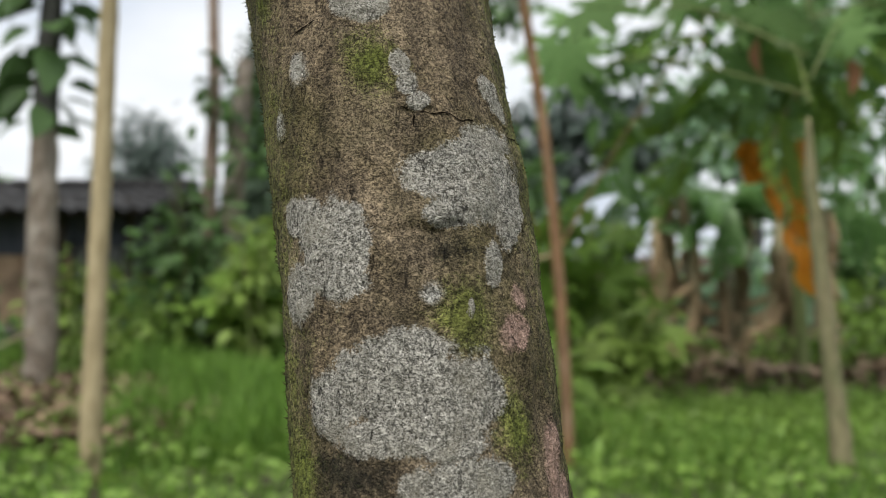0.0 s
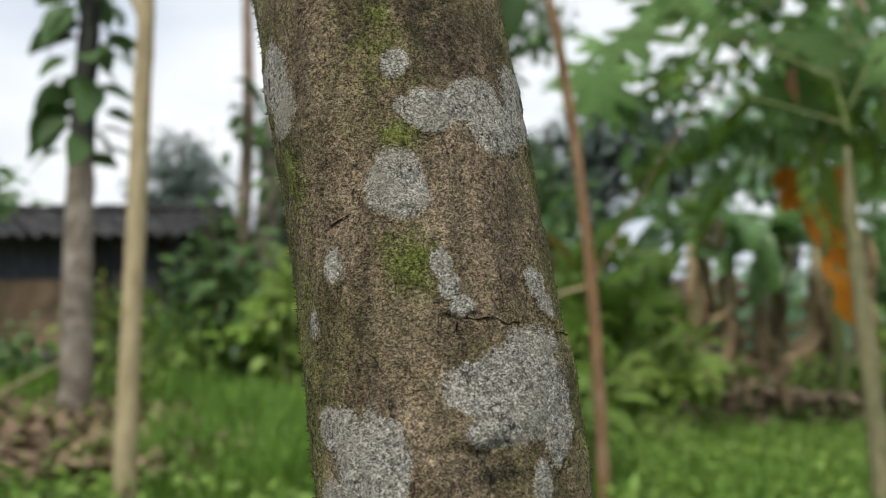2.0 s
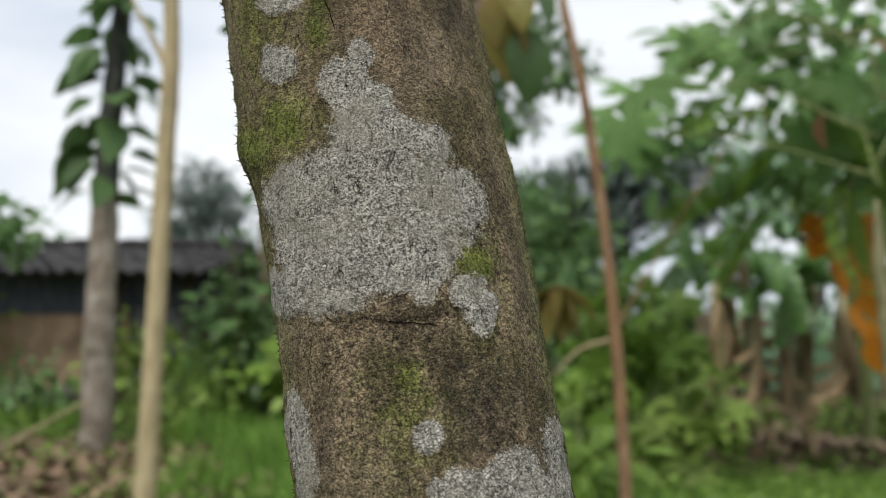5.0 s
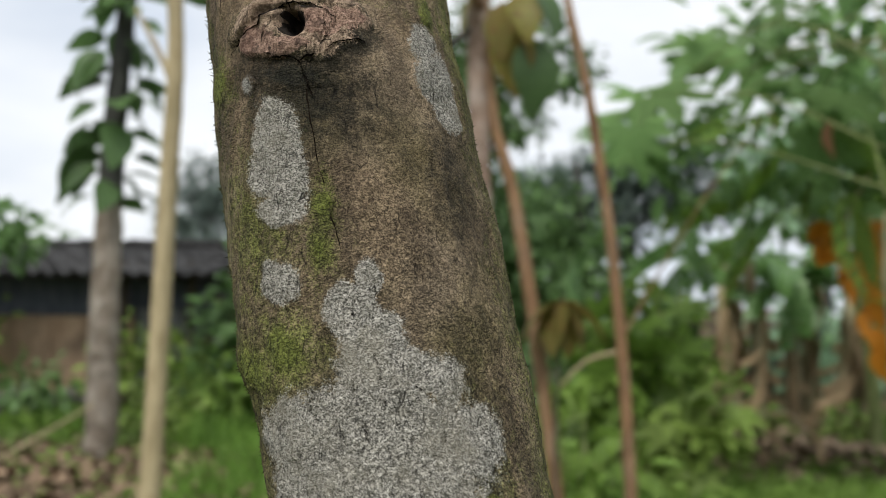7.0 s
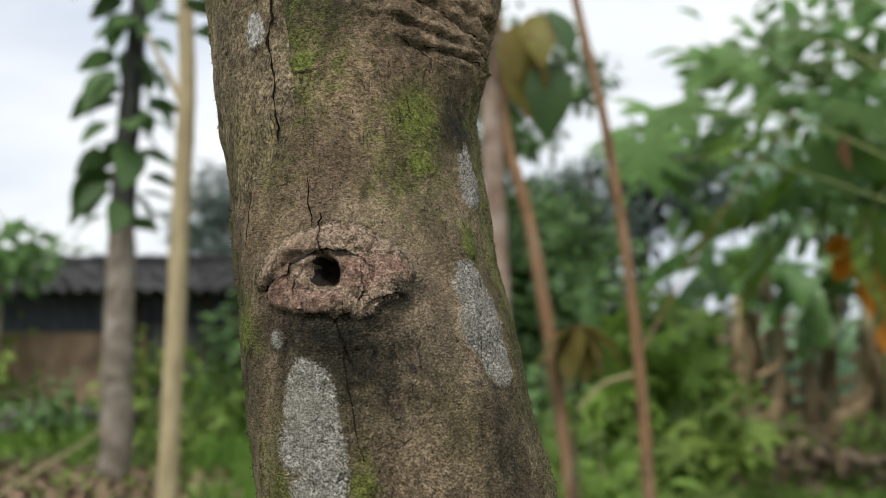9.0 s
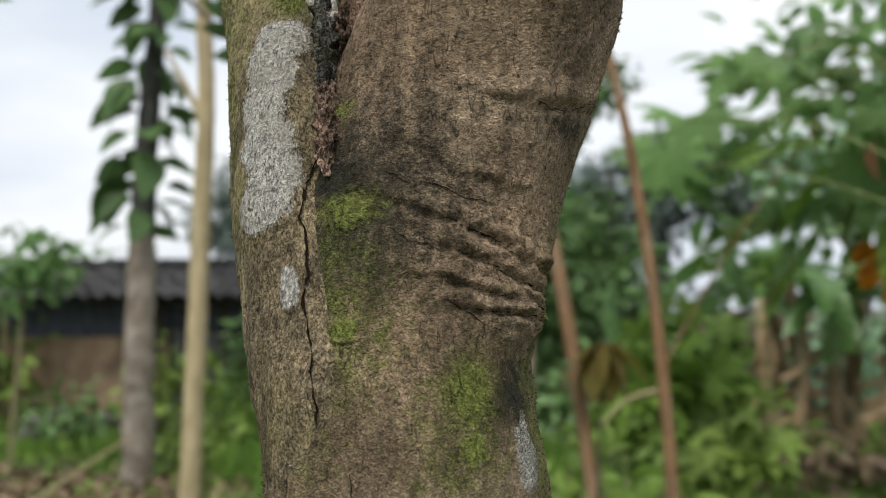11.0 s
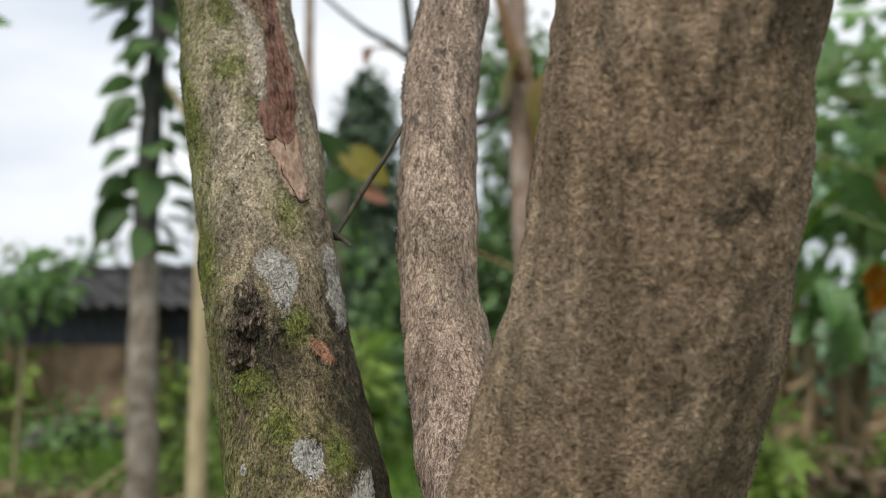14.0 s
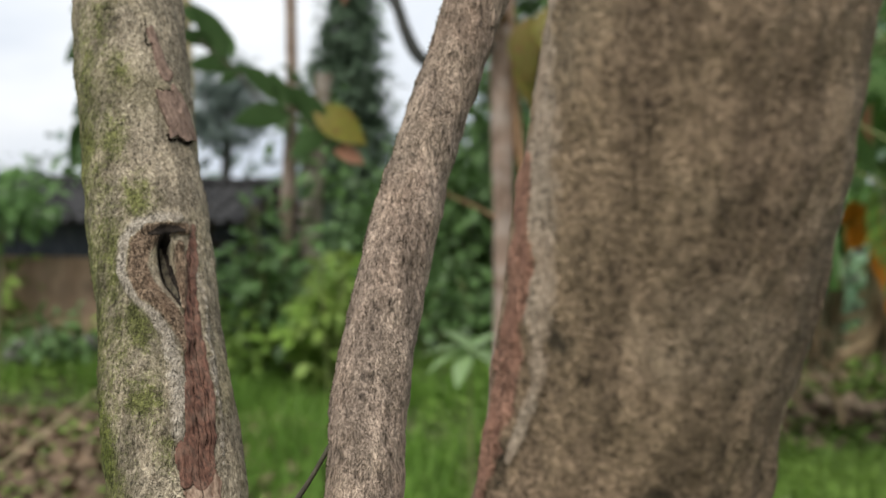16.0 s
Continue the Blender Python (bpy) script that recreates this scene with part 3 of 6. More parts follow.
PEEL_RED = bark("fresh_peeled_bark", *OLD, upper=YOUNG, growth=((0.2, 0.1, 0.066), (0.52, 0.29, 0.2), (0.32, 0.16, 0.11)), growth_line=0.5, soft_edge=0.4, stretch=(1, 1, 0.16))
STUB = bark("broken_brown_wood", (0.028, 0.021, 0.015), (0.29, 0.22, 0.16), (1, 1, 0.3), scale=420, worm=420, speck=260, line=0.35, olive=(0.06, 0.065, 0.03), olive_scale=60, olive_amount=0.4, stain=(0.03, 0.022, 0.015), stain_scale=80, stain_amount=0.7, depth=0.004)
ORANGE_SCAR = bark("orange_scar", **LEFT_LOOK, growth=((0.2, 0.09, 0.05), (0.5, 0.27, 0.165), (0.34, 0.17, 0.1)), growth_line=0.6, soft_edge=0.4, edge_band=(-0.05, 0.35))

# lines of the healed branch scar and of the long wound (angle in degrees, height)
SCAR_ARCH = [(-120, 1.3349), (-114.9, 1.3425), (-108.1, 1.3467), (-100.7, 1.3487), (-93.8, 1.3501), (-87, 1.3506), (-80.8, 1.3479), (-72.6, 1.343), (-69.4, 1.3368)]
SCAR_CREASE = [(-127, 1.3286), (-120.5, 1.3317), (-114.8, 1.335), (-109.7, 1.3418), (-101.2, 1.3432), (-92.2, 1.3436), (-83.6, 1.3427)]
SCAR_FOOT = [(-118.8, 1.324), (-111.1, 1.323), (-101.9, 1.3215), (-93, 1.3226), (-86.2, 1.3256), (-79, 1.3312)]
CALLUS_LINE = [(-40, 1.87), (-60, 1.8692), (-81.1, 1.8646), (-95.1, 1.8562), (-98.1, 1.8442), (-88.8, 1.8346), (-74.2, 1.8264), (-64.5, 1.8164), (-60.7, 1.8037), (-61.2, 1.79), (-64, 1.7739)]
LIP_LINE = [(-34, 1.8645), (-52.9, 1.8652), (-69.6, 1.862), (-80.1, 1.856), (-83, 1.8455), (-76.5, 1.8366), (-63.4, 1.8294), (-51.5, 1.8194), (-49.5, 1.8094)]
LIP_INNER = [(-44.1, 1.8568), (-42.9, 1.8477), (-45.1, 1.8372), (-48.1, 1.8282)]
WOOD_LINE = [(-25, 1.8644), (-31, 1.8484), (-37.2, 1.8329), (-41.2, 1.8182), (-42.8, 1.801), (-44.3, 1.7844), (-46, 1.7684), (-46, 1.7553)]

tree = tagged(new("forked_tree"), "young forked tree with grey-brown bark, pale lichen and green moss", "tree")
TRUNK_LIMB = Limb(TRUNK, [
    bump_at(-95, 1.337, 0.036, 0.036, 0.006), oval_ring(-95, 1.3355, 0.029, 0.0165, 0.0012, 0.3), oval_ring(-97, 1.335, 0.0125, 0.0115, 0.0012, 0.25), ridge([(-81, 1.3425), (-80, 1.336), (-83, 1.33)], -0.001, 0.0009), ridge(SCAR_ARCH, 0.0012, 0.0018), ridge(SCAR_CREASE, -0.0022, 0.0013), ridge(SCAR_FOOT, 0.0004, 0.0018), ridge([(-116, 1.333), (-109, 1.3385), (-104, 1.34)], 0.0012, 0.0014), hollow(-97, 1.3362, 0.0045, 0.0054, 0.017),
    wrinkles(-42, 1.443, 0.04, 0.022, 0.0072, -0.42, 0.0018),
    fold([(-108, 1.473), (-80, 1.4655), (-62, 1.4602), (-40, 1.451), (-5, 1.44)], 0.0019, 0.0034), fold([(-82, 1.456), (-57, 1.4489), (-35, 1.4407), (-5, 1.431)], 0.0022, 0.003),
    fold([(-86, 1.444), (-60, 1.4385), (-31, 1.4331), (0, 1.426)], 0.0022, 0.0028), fold([(-72, 1.433), (-47, 1.429), (-26, 1.4274), (5, 1.422)], 0.0026, 0.0028),
    fold([(-95, 1.515), (-71, 1.5103), (-53, 1.5083), (-22, 1.5112), (5, 1.512)], 0.0009, 0.003), bump_at(-22, 1.452, 0.022, 0.016, 0.002), bump_at(-12, 0.966, 0.024, 0.018, 0.0022), bump_at(-28, 1.424, 0.018, 0.007, 0.004),
    bump_at(-25, 1.408, 0.02, 0.009, -0.003),
    groove(-32, 0.036, 1.511, 0.04, 0.0014), groove(-84, 0.018, 0.9395, -0.02, 0.0014), groove(-84, 0.03, 1.125, 0.02, 0.0009),
    groove(-72, 0.02, 0.986, -0.05, 0.0005, 0.0012), bump_at(-172, 1.197, 0.02, 0.012, 0.004), bump_at(-67, 0.95, 0.02, 0.008, 0.002),
    bump_at(-45, 1.78, 0.02, 0.02, 0.002), groove(-60, 0.02, 1.478, -0.3, 0.0009, 0.0014)])
LEFT_LIMB = Limb(LEFT, [ridge(CALLUS_LINE, 0.001, 0.003), ridge(LIP_LINE, 0.0022, 0.0042), ridge(LIP_INNER, 0.0016, 0.0028), ridge([(-70, 1.863), (-56, 1.8655), (-40, 1.8655)], -0.0016, 0.0018),
                        ridge(WOOD_LINE, -0.0018, 0.0052), ridge([(-23.8, 1.8305), (-27.6, 1.8127), (-28.5, 1.7927), (-27.5, 1.7734)], 0.0008, 0.0025), hollow(-55.5, 1.8475, 0.0042, 0.0125, 0.011), bump_at(-97, 1.665, 0.012, 0.018, 0.004), bump_at(-120, 1.5, 0.02, 0.04, 0.002)])
MID_LIMB = Limb(MID)


def lichen(limb, *spots, seed=1, ragged=0.36):
    return limb.crust("lichen_patch", spots, LEFT_LICHEN if limb is LEFT_LIMB else THIN_LICHEN if ragged >= 0.5 else LICHEN, tree, "pale grey crusty lichen patch", seed=seed, ragged=ragged, reach=-0.25)


def moss(limb, *spots, seed=1, mat=None):
    for deg, z, hw, hh, tilt in spots:
        limb.films["stain" if mat else "moss"].append((deg, z, hw * 0.85, hh * 0.85, 1.0))
    return limb.crust("moss_patch", [(a, z, hw * 0.62, hh * 0.62, q) for a, z, hw, hh, q in spots], mat or (LEFT_MOSS if limb is LEFT_LIMB else MOSS), tree, "yellow-green moss patch" if not mat else "blackish green algae patch", height=0.0004, ragged=0.6, seed=seed, speckle=0.35, reach=-0.5)


T, L = TRUNK_LIMB, LEFT_LIMB
lichen(T, (-94.8, 0.8815, 0.0286, 0.0176, 4), (-89.7, 0.8951, 0.0148, 0.0095, 4), (-123.7, 0.8758, 0.0159, 0.012, 16), (-67.8, 0.8794, 0.0121, 0.0162, -14), (-103.0, 0.8659, 0.0224, 0.008, 3),
       (-79.1, 0.8642, 0.0143, 0.0086, 1), seed=2, ragged=0.20)
lichen(T, (-73.9, 0.8483, 0.0221, 0.0097, -2), (-88.4, 0.8479, 0.0122, 0.0074, 3), seed=3, ragged=0.22)
lichen(T, (-120.1, 0.9327, 0.016, 0.0193, -25), (-133.6, 0.945, 0.0133, 0.0084, 3), (-141.8, 0.9156, 0.0106, 0.0127, -39), (-117.3, 0.9209, 0.0131, 0.0079, 4), (-110.9, 0.9325, 0.0087, 0.0171, -10), seed=4, ragged=0.16)
lichen(T, (-48.5, 0.9727, 0.0184, 0.011, 17), (-71.9, 0.9623, 0.0136, 0.0103, 19), (-49.3, 0.9573, 0.0241, 0.0147, 15), (-68.8, 0.9457, 0.012, 0.006, 5), (-34.8, 0.9489, 0.0081, 0.0176, -26), (-52.1, 0.9273, 0.0049, 0.008, -19), seed=5, ragged=0.20)
lichen(T, (-79.7, 1.005, 0.0043, 0.0063, -20), (-78.3, 0.9967, 0.0043, 0.0062, -20), (-75.2, 0.9895, 0.006, 0.004, 13), seed=6, ragged=0.16)
lichen(T, (-81.6, 0.9147, 0.0047, 0.004, 22), seed=7, ragged=0.50)
lichen(T, (-66.3, 0.9099, 0.0018, 0.0037, -11), seed=8, ragged=0.25)
lichen(T, (-124.7, 1.0051, 0.0047, 0.0057, -18), seed=9, ragged=0.60)
lichen(T, (-141.8, 0.9846, 0.0058, 0.0076, -21), seed=10, ragged=0.60)
lichen(T, (-35.5, 0.9967, 0.005, 0.0078, 38), (-28.5, 0.989, 0.009, 0.0055, -38), seed=11, ragged=0.30)
lichen(T, (-92.1, 1.0366, 0.0125, 0.0105, 40), (-90.5, 1.0293, 0.0104, 0.0073, 11), (-99.1, 1.0323, 0.0064, 0.009, -18), seed=12, ragged=0.14)
lichen(T, (-84.9, 1.084, 0.0064, 0.0054, 42), seed=13, ragged=0.12)
lichen(T, (-73.0, 1.0654, 0.0134, 0.0091, 11), (-55.0, 1.07, 0.0149, 0.0104, 18), (-41.0, 1.0593, 0.0166, 0.0101, 13), (-22.1, 1.0727, 0.0139, 0.018, 11), (-82.8, 1.0664, 0.0062, 0.0047, 16), seed=14, ragged=0.18)
lichen(T, (-149.7, 1.0861, 0.0129, 0.0163, -41), (-144.2, 1.0695, 0.0103, 0.0146, -33), seed=15, ragged=0.20)
lichen(T, (-57.9, 1.1367, 0.0096, 0.0069, 26), (-53.4, 1.1291, 0.0073, 0.0102, -36), seed=17, ragged=0.20)
lichen(T, (-84.4, 1.2321, 0.0058, 0.0083, -21), (-93.1, 1.22, 0.0095, 0.0119, -31), (-85.7, 1.2082, 0.0143, 0.0118, 39), (-79.0, 1.1976, 0.0228, 0.01, 3), (-92.8, 1.182, 0.02, 0.0157, 23), (-125.6, 1.174, 0.0259, 0.0127, 8),
       (-110.0, 1.1552, 0.0372, 0.0213, 10), (-62.7, 1.1936, 0.0063, 0.012, -17), (-59.2, 1.1728, 0.0193, 0.0136, 11), (-80.8, 1.1542, 0.0219, 0.0183, 33), (-94.4, 1.1579, 0.0451, 0.0189, 1), (-120.3, 1.1393, 0.0255, 0.0127, -2),
       (-146.0, 1.136, 0.019, 0.011, 1), (-85.0, 1.1485, 0.0248, 0.0137, 6), (-76.4, 1.1402, 0.0067, 0.0095, -22), (-92.6, 1.177, 0.0421, 0.017, 1), (-54.1, 1.1728, 0.0083, 0.016, -21), seed=16, ragged=0.12)
lichen(T, (-120.3, 1.23, 0.012, 0.0089, 10), seed=18, ragged=0.14)
lichen(T, (-110.7, 1.2881, 0.0117, 0.0154, -13), (-111.7, 1.2723, 0.0136, 0.0153, -32), (-115.5, 1.2581, 0.0112, 0.0075, 1), seed=19, ragged=0.20)
lichen(T, (-41.4, 1.333, 0.0087, 0.0099, -33), (-36.9, 1.3178, 0.012, 0.0142, -19), (-32.7, 1.3027, 0.0084, 0.0093, -32), seed=20, ragged=0.14)
lichen(T, (-121.3, 1.3105, 0.0037, 0.0045, -41), seed=35, ragged=0.50)
lichen(T, (-144.7, 1.4425, 0.0144, 0.0077, -45), seed=21, ragged=0.50)
lichen(T, (-138.4, 1.3836, 0.014, 0.0118, -28), seed=22, ragged=0.60)
lichen(T, (-24.8, 1.376, 0.0088, 0.0125, -1), seed=23, ragged=0.30)
lichen(L, (-92.3, 1.5451, 0.0118, 0.0105, 22), (-101.8, 1.5294, 0.0119, 0.0136, -25), (-110.9, 1.5141, 0.0118, 0.0133, -33), (-109.3, 1.4954, 0.0152, 0.0133, 44), (-109.6, 1.4776, 0.0119, 0.016, -20),
       (-116.9, 1.4711, 0.0131, 0.0112, 19), (-125.5, 1.4657, 0.0082, 0.0065, 12), (-105.1, 1.4845, 0.0124, 0.016, -14), seed=24, ragged=0.16)
lichen(L, (-105.8, 1.4394, 0.0046, 0.0086, -10), seed=25, ragged=0.20)
lichen(L, (-69.2, 1.6106, 0.0057, 0.0089, -22), seed=26, ragged=0.60)
lichen(L, (-38.2, 1.5929, 0.0068, 0.0145, -22), (-28.3, 1.5799, 0.0163, 0.0118, 33), (-27.2, 1.5705, 0.0144, 0.0067, 10), seed=27, ragged=0.25)
lichen(L, (-65.7, 1.6838, 0.0078, 0.0126, -7), (-73.0, 1.6913, 0.0063, 0.0076, -32), seed=28, ragged=0.25)
lichen(L, (-12.2, 1.6836, 0.0094, 0.0182, -6), seed=29, ragged=0.55)
lichen(L, (-57.6, 1.5668, 0.01, 0.0049, -2), (-45.3, 1.5602, 0.008, 0.0048, -1), seed=30, ragged=0.30)
lichen(L, (-121.7, 1.6071, 0.0033, 0.0048, -20), seed=36, ragged=0.55)
moss(T, (-91.9, 1.0059, 0.0089, 0.0107, -30), seed=1)
moss(T, (-69.3, 0.9075, 0.0091, 0.0109, -25), seed=2)
moss(T, (-52.0, 0.8677, 0.0075, 0.0123, -13), seed=3)
moss(T, (-152.0, 0.8471, 0.0103, 0.0142, -44), seed=4)
moss(T, (-91.5, 1.0049, 0.008, 0.0103, -24), seed=5)
moss(T, (-89.9, 1.1041, 0.0047, 0.0058, -29), seed=6)
moss(T, (-56.2, 1.1488, 0.0101, 0.0058, 19), seed=9)
moss(T, (-87.6, 1.0548, 0.0075, 0.0055, 13), seed=28)
moss(T, (-123.0, 1.2045, 0.0141, 0.0107, 23), (-145.7, 1.1962, 0.0183, 0.0095, 8), seed=7)
moss(T, (-100.3, 1.2445, 0.005, 0.0093, -13), (-96.1, 1.2595, 0.0045, 0.0109, -11), seed=8)
moss(T, (-53.2, 1.1475, 0.0097, 0.007, 7), seed=27)
moss(T, (-55.5, 1.3982, 0.0124, 0.0141, -14), (-55.5, 1.3813, 0.0094, 0.0061, 12), seed=10)
moss(T, (-106.6, 1.4231, 0.0071, 0.0047, -20), seed=11)
moss(T, (-33.1, 1.3491, 0.006, 0.0087, -44), seed=12)
moss(T, (-143.0, 1.3156, 0.0094, 0.0121, -43), seed=13)
moss(T, (-97.0, 1.2613, 0.0046, 0.0059, -32), seed=15)
moss(T, (-116.5, 1.4683, 0.0123, 0.0069, -10), seed=14)
moss(T, (-108.8, 1.422, 0.0068, 0.0039, -2), seed=16)
moss(L, (-82.8, 1.5641, 0.0093, 0.0078, 15), seed=17)
moss(L, (-50.6, 1.6129, 0.0047, 0.0082, -26), seed=18)
moss(L, (-107.2, 1.6402, 0.0079, 0.0075, 36), seed=19)
moss(L, (-87.3, 1.6247, 0.0063, 0.0083, -24), seed=20)
moss(L, (-60.9, 1.6648, 0.0057, 0.008, -42), seed=29)
moss(L, (-139.7, 1.6942, 0.0106, 0.0237, -11), seed=21)
moss(L, (-61.9, 1.5085, 0.0031, 0.0051, -12), seed=35)
moss(T, (-139.9, 1.5092, 0.0076, 0.0041, -24), seed=36)
moss(T, (-126, 1.482, 0.0200, 0.0110, 0), seed=31, mat=ALGAE)
moss(T, (-100, 1.313, 0.0150, 0.0070, 0), seed=32, mat=ALGAE)
moss(T, (-30, 1.398, 0.0140, 0.0110, 0), seed=33, mat=ALGAE)
moss(L, (-140, 1.76, 0.0096, 0.03, 0), seed=26)
moss(T, (-146, 1.041, 0.0070, 0.0141, 0), seed=28)

# thin green and blackish films without thickness
# stain spots along the folds and below the ridge paint shade there
for limb, layer, deg, z, wide, tall, full in (
        (T, "moss", -178, 0.9, 0.03, 0.2, 0.75), (T, "moss", -178, 1.2, 0.026, 0.2, 0.75), (T, "moss", -5, 1.05, 0.02, 0.25, 0.7), (T, "moss", -8, 1.35, 0.016, 0.1, 0.7), (T, "moss", -112, 1.42, 0.03, 0.035, 0.6),
        (T, "moss", -130, 1.25, 0.03, 0.04, 0.6), (T, "moss", -92, 1.09, 0.02, 0.03, 0.5), (T, "moss", -60, 1.38, 0.024, 0.03, 0.6), (T, "moss", -52, 1.16, 0.02, 0.04, 0.5), (T, "stain", -100, 1.313, 0.024, 0.011, 0.85), (T, "stain", -76, 1.328, 0.0085, 0.0055, 1.0), (T, "stain", -83, 1.318, 0.014, 0.007, 0.7), (T, "stain", -66, 1.331, 0.006, 0.004, 0.6),
        (T, "stain", -150, 1.33, 0.02, 0.06, 0.5), (T, "stain", -121, 0.852, 0.018, 0.009, 0.75), (T, "stain", -72, 0.932, 0.014, 0.008, 0.55), (T, "stain", -65, 1.109, 0.018, 0.013, 0.5), (T, "stain", -100, 1.447, 0.022, 0.03, 0.6), (T, "stain", -30, 1.503, 0.018, 0.006, 0.7), (T, "stain", -122, 1.468, 0.034, 0.034, 1.0), (T, "moss", -116, 1.45, 0.026, 0.02, 0.45), (T, "moss", -120, 1.4, 0.02, 0.04, 0.6), (T, "stain", -98, 1.456, 0.03, 0.012, 0.7), (T, "stain", -95, 1.305, 0.026, 0.018, 0.8), (T, "stain", -45, 1.43, 0.03, 0.016, 0.35), (T, "stain", -62, 1.1, 0.03, 0.03, 0.45), (T, "stain", -40, 1.27, 0.02, 0.05, 0.5),
        (T, "stain", -131, 1.848, 0.006, 0.004, 0.65), (T, "stain", -150, 1.813, 0.006, 0.008, 0.7), (T, "stain", -84, 1.808, 0.008, 0.006, 0.5), (T, "stain", -63, 1.804, 0.01, 0.008, 0.55), (T, "stain", -62, 1.752, 0.006, 0.009, 0.5), (T, "stain", -40, 1.78, 0.016, 0.01, 0.45), (T, "stain", -56, 1.772, 0.012, 0.026, 0.4), (T, "stain", -62, 1.706, 0.014, 0.007, 0.6), (T, "stain", -74, 1.7, 0.012, 0.005, 0.55), (L, "moss", -170, 1.6, 0.022, 0.12, 0.85), (L, "moss", -160, 1.8, 0.02, 0.15, 0.85), (L, "moss", -100, 1.61, 0.02, 0.05, 0.4), (L, "stain", -22, 1.61, 0.012, 0.06, 0.95), (L, "moss", -125, 1.93, 0.012, 0.07, 0.6), (L, "moss", -100, 1.97, 0.01, 0.03, 0.5),
        (L, "moss", -110, 1.85, 0.014, 0.08, 0.55), (L, "moss", -78, 1.88, 0.008, 0.01, 0.8), (L, "moss", -88, 1.821, 0.006, 0.009, 0.95), (L, "moss", -90, 1.787, 0.007, 0.009, 0.9), (L, "moss", -132, 1.908, 0.01, 0.024, 0.9), (L, "moss", -95, 1.91, 0.008, 0.016, 0.7), (L, "moss", -84, 1.945, 0.007, 0.014, 0.6), (L, "moss", -75, 1.765, 0.006, 0.012, 0.6), (L, "moss", -55, 1.715, 0.008, 0.01, 0.8), (L, "stain", -95, 1.655, 0.013, 0.014, 0.95), (L, "stain", -60, 1.54, 0.012, 0.03, 0.7)):
    limb.films[layer].append((deg, z, wide, tall, full))
# pinkish patches where the outer bark has flaked away
T.crust("bare_patch", [(-46, 0.903, 0.008, 0.0075, 0), (-40, 0.9135, 0.006, 0.0045, 0)], PINK, tree, "pinkish flaked bark patch", height=0.0003, seed=71, ragged=0.4, reach=-0.3)
T.crust("bare_patch", [(-31, 0.852, 0.0075, 0.0165, -14), (-24, 0.838, 0.007, 0.012, -14)], PINK, tree, "pinkish flaked bark patch", height=0.0003, seed=72, ragged=0.3, reach=-0.3)
# healed branch scar with a hole, its shade painted near black
T.crust("branch_scar", strip([(a, z, 0.0034) for a, z in SCAR_ARCH]) + [(-94.4, 1.3345, 0.0255, 0.0115, 2)], SCAR_RIM, tree, "tan healed rim of a branch scar", height=0.0004, seed=41, ragged=0.2, reach=-0.3)
T.crust("scar_core", [(-113, 1.3295, 0.0105, 0.0062, 3), (-100, 1.3255, 0.0125, 0.0042, 3), (-84, 1.334, 0.0085, 0.0085, 10), (-77, 1.337, 0.0075, 0.006, 0)], SCAR_CORE, tree, "pinkish brown core of the scar", height=0.0006, seed=43, ragged=0.35, reach=-0.2)
T.crust("scar_hole", [(-98.5, 1.337, 0.0042, 0.0052, 0), (-94.5, 1.338, 0.0042, 0.0046, 0), (-100, 1.3335, 0.0028, 0.003, 0), (-95.5, 1.333, 0.0042, 0.0028, 0), (-106, 1.341, 0.0045, 0.0016, 20), (-89, 1.3428, 0.006, 0.0009, -4)], HOLLOW, tree, "dark hole in the scar, its shade put into the colour", height=0.0012, seed=42, ragged=0.25, step=0.0005)
for line, wide in (([(-84, 0.988), (-75, 0.985), (-62, 0.985), (-46, 0.982), (-28, 0.98), (-8, 0.978)], 0.0007), ([(-128, 1.0175), (-120, 1.0215), (-112, 1.024)], 0.0006), ([(-78, 0.985), (-78, 0.978)], 0.0006), ([(-80, 0.9405), (-68, 0.941), (-58, 0.939)], 0.0008),
                   ([(-135, 1.455), (-124, 1.43), (-118, 1.392)], 0.0008), ([(-95, 1.318), (-96, 1.28), (-93, 1.239)], 0.0007), ([(-101, 1.352), (-102, 1.375)], 0.0006),
                   ([(-118, 1.332), (-130, 1.326)], 0.0007), ([(-98, 1.15), (-97, 1.17)], 0.0005),
                   ([(-88, 1.19), (-86, 1.215)], 0.0006), ([(-70, 1.175), (-69, 1.19)], 0.0005), ([(-100, 0.862), (-99, 0.884)], 0.0005), ([(-92, 0.868), (-91, 0.895)], 0.0005),
                   ([(-108, 1.127), (-90, 1.125), (-72, 1.1235)], 0.0005), ([(-55, 1.5105), (-35, 1.508), (-22, 1.512)], 0.0003)):
    crack(T, "bark_crack", line, wide, tree)
crack(L, "bark_crack", [(-70, 1.506), (-77, 1.4955), (-86, 1.48), (-91, 1.4665), (-92, 1.4497), (-97, 1.4315), (-96, 1.4179), (-97, 1.4), (-100, 1.388)], 0.0011, tree, 0.0009)

for line, wide in (([(-125.5, 1.3292), (-120, 1.3318), (-111, 1.3358), (-105, 1.3421), (-99, 1.3439)], 0.0011), ([(-102, 1.3436), (-95, 1.3452), (-89, 1.3439), (-82, 1.3408), (-80, 1.334)], 0.0008),
                   ([(-97, 1.3586), (-98, 1.349), (-97.5, 1.342)], 0.0007), ([(-108, 1.3225), (-103, 1.3205), (-96, 1.3195), (-89, 1.321)], 0.0009), ([(-84, 1.324), (-77, 1.3282), (-70, 1.327)], 0.0006),
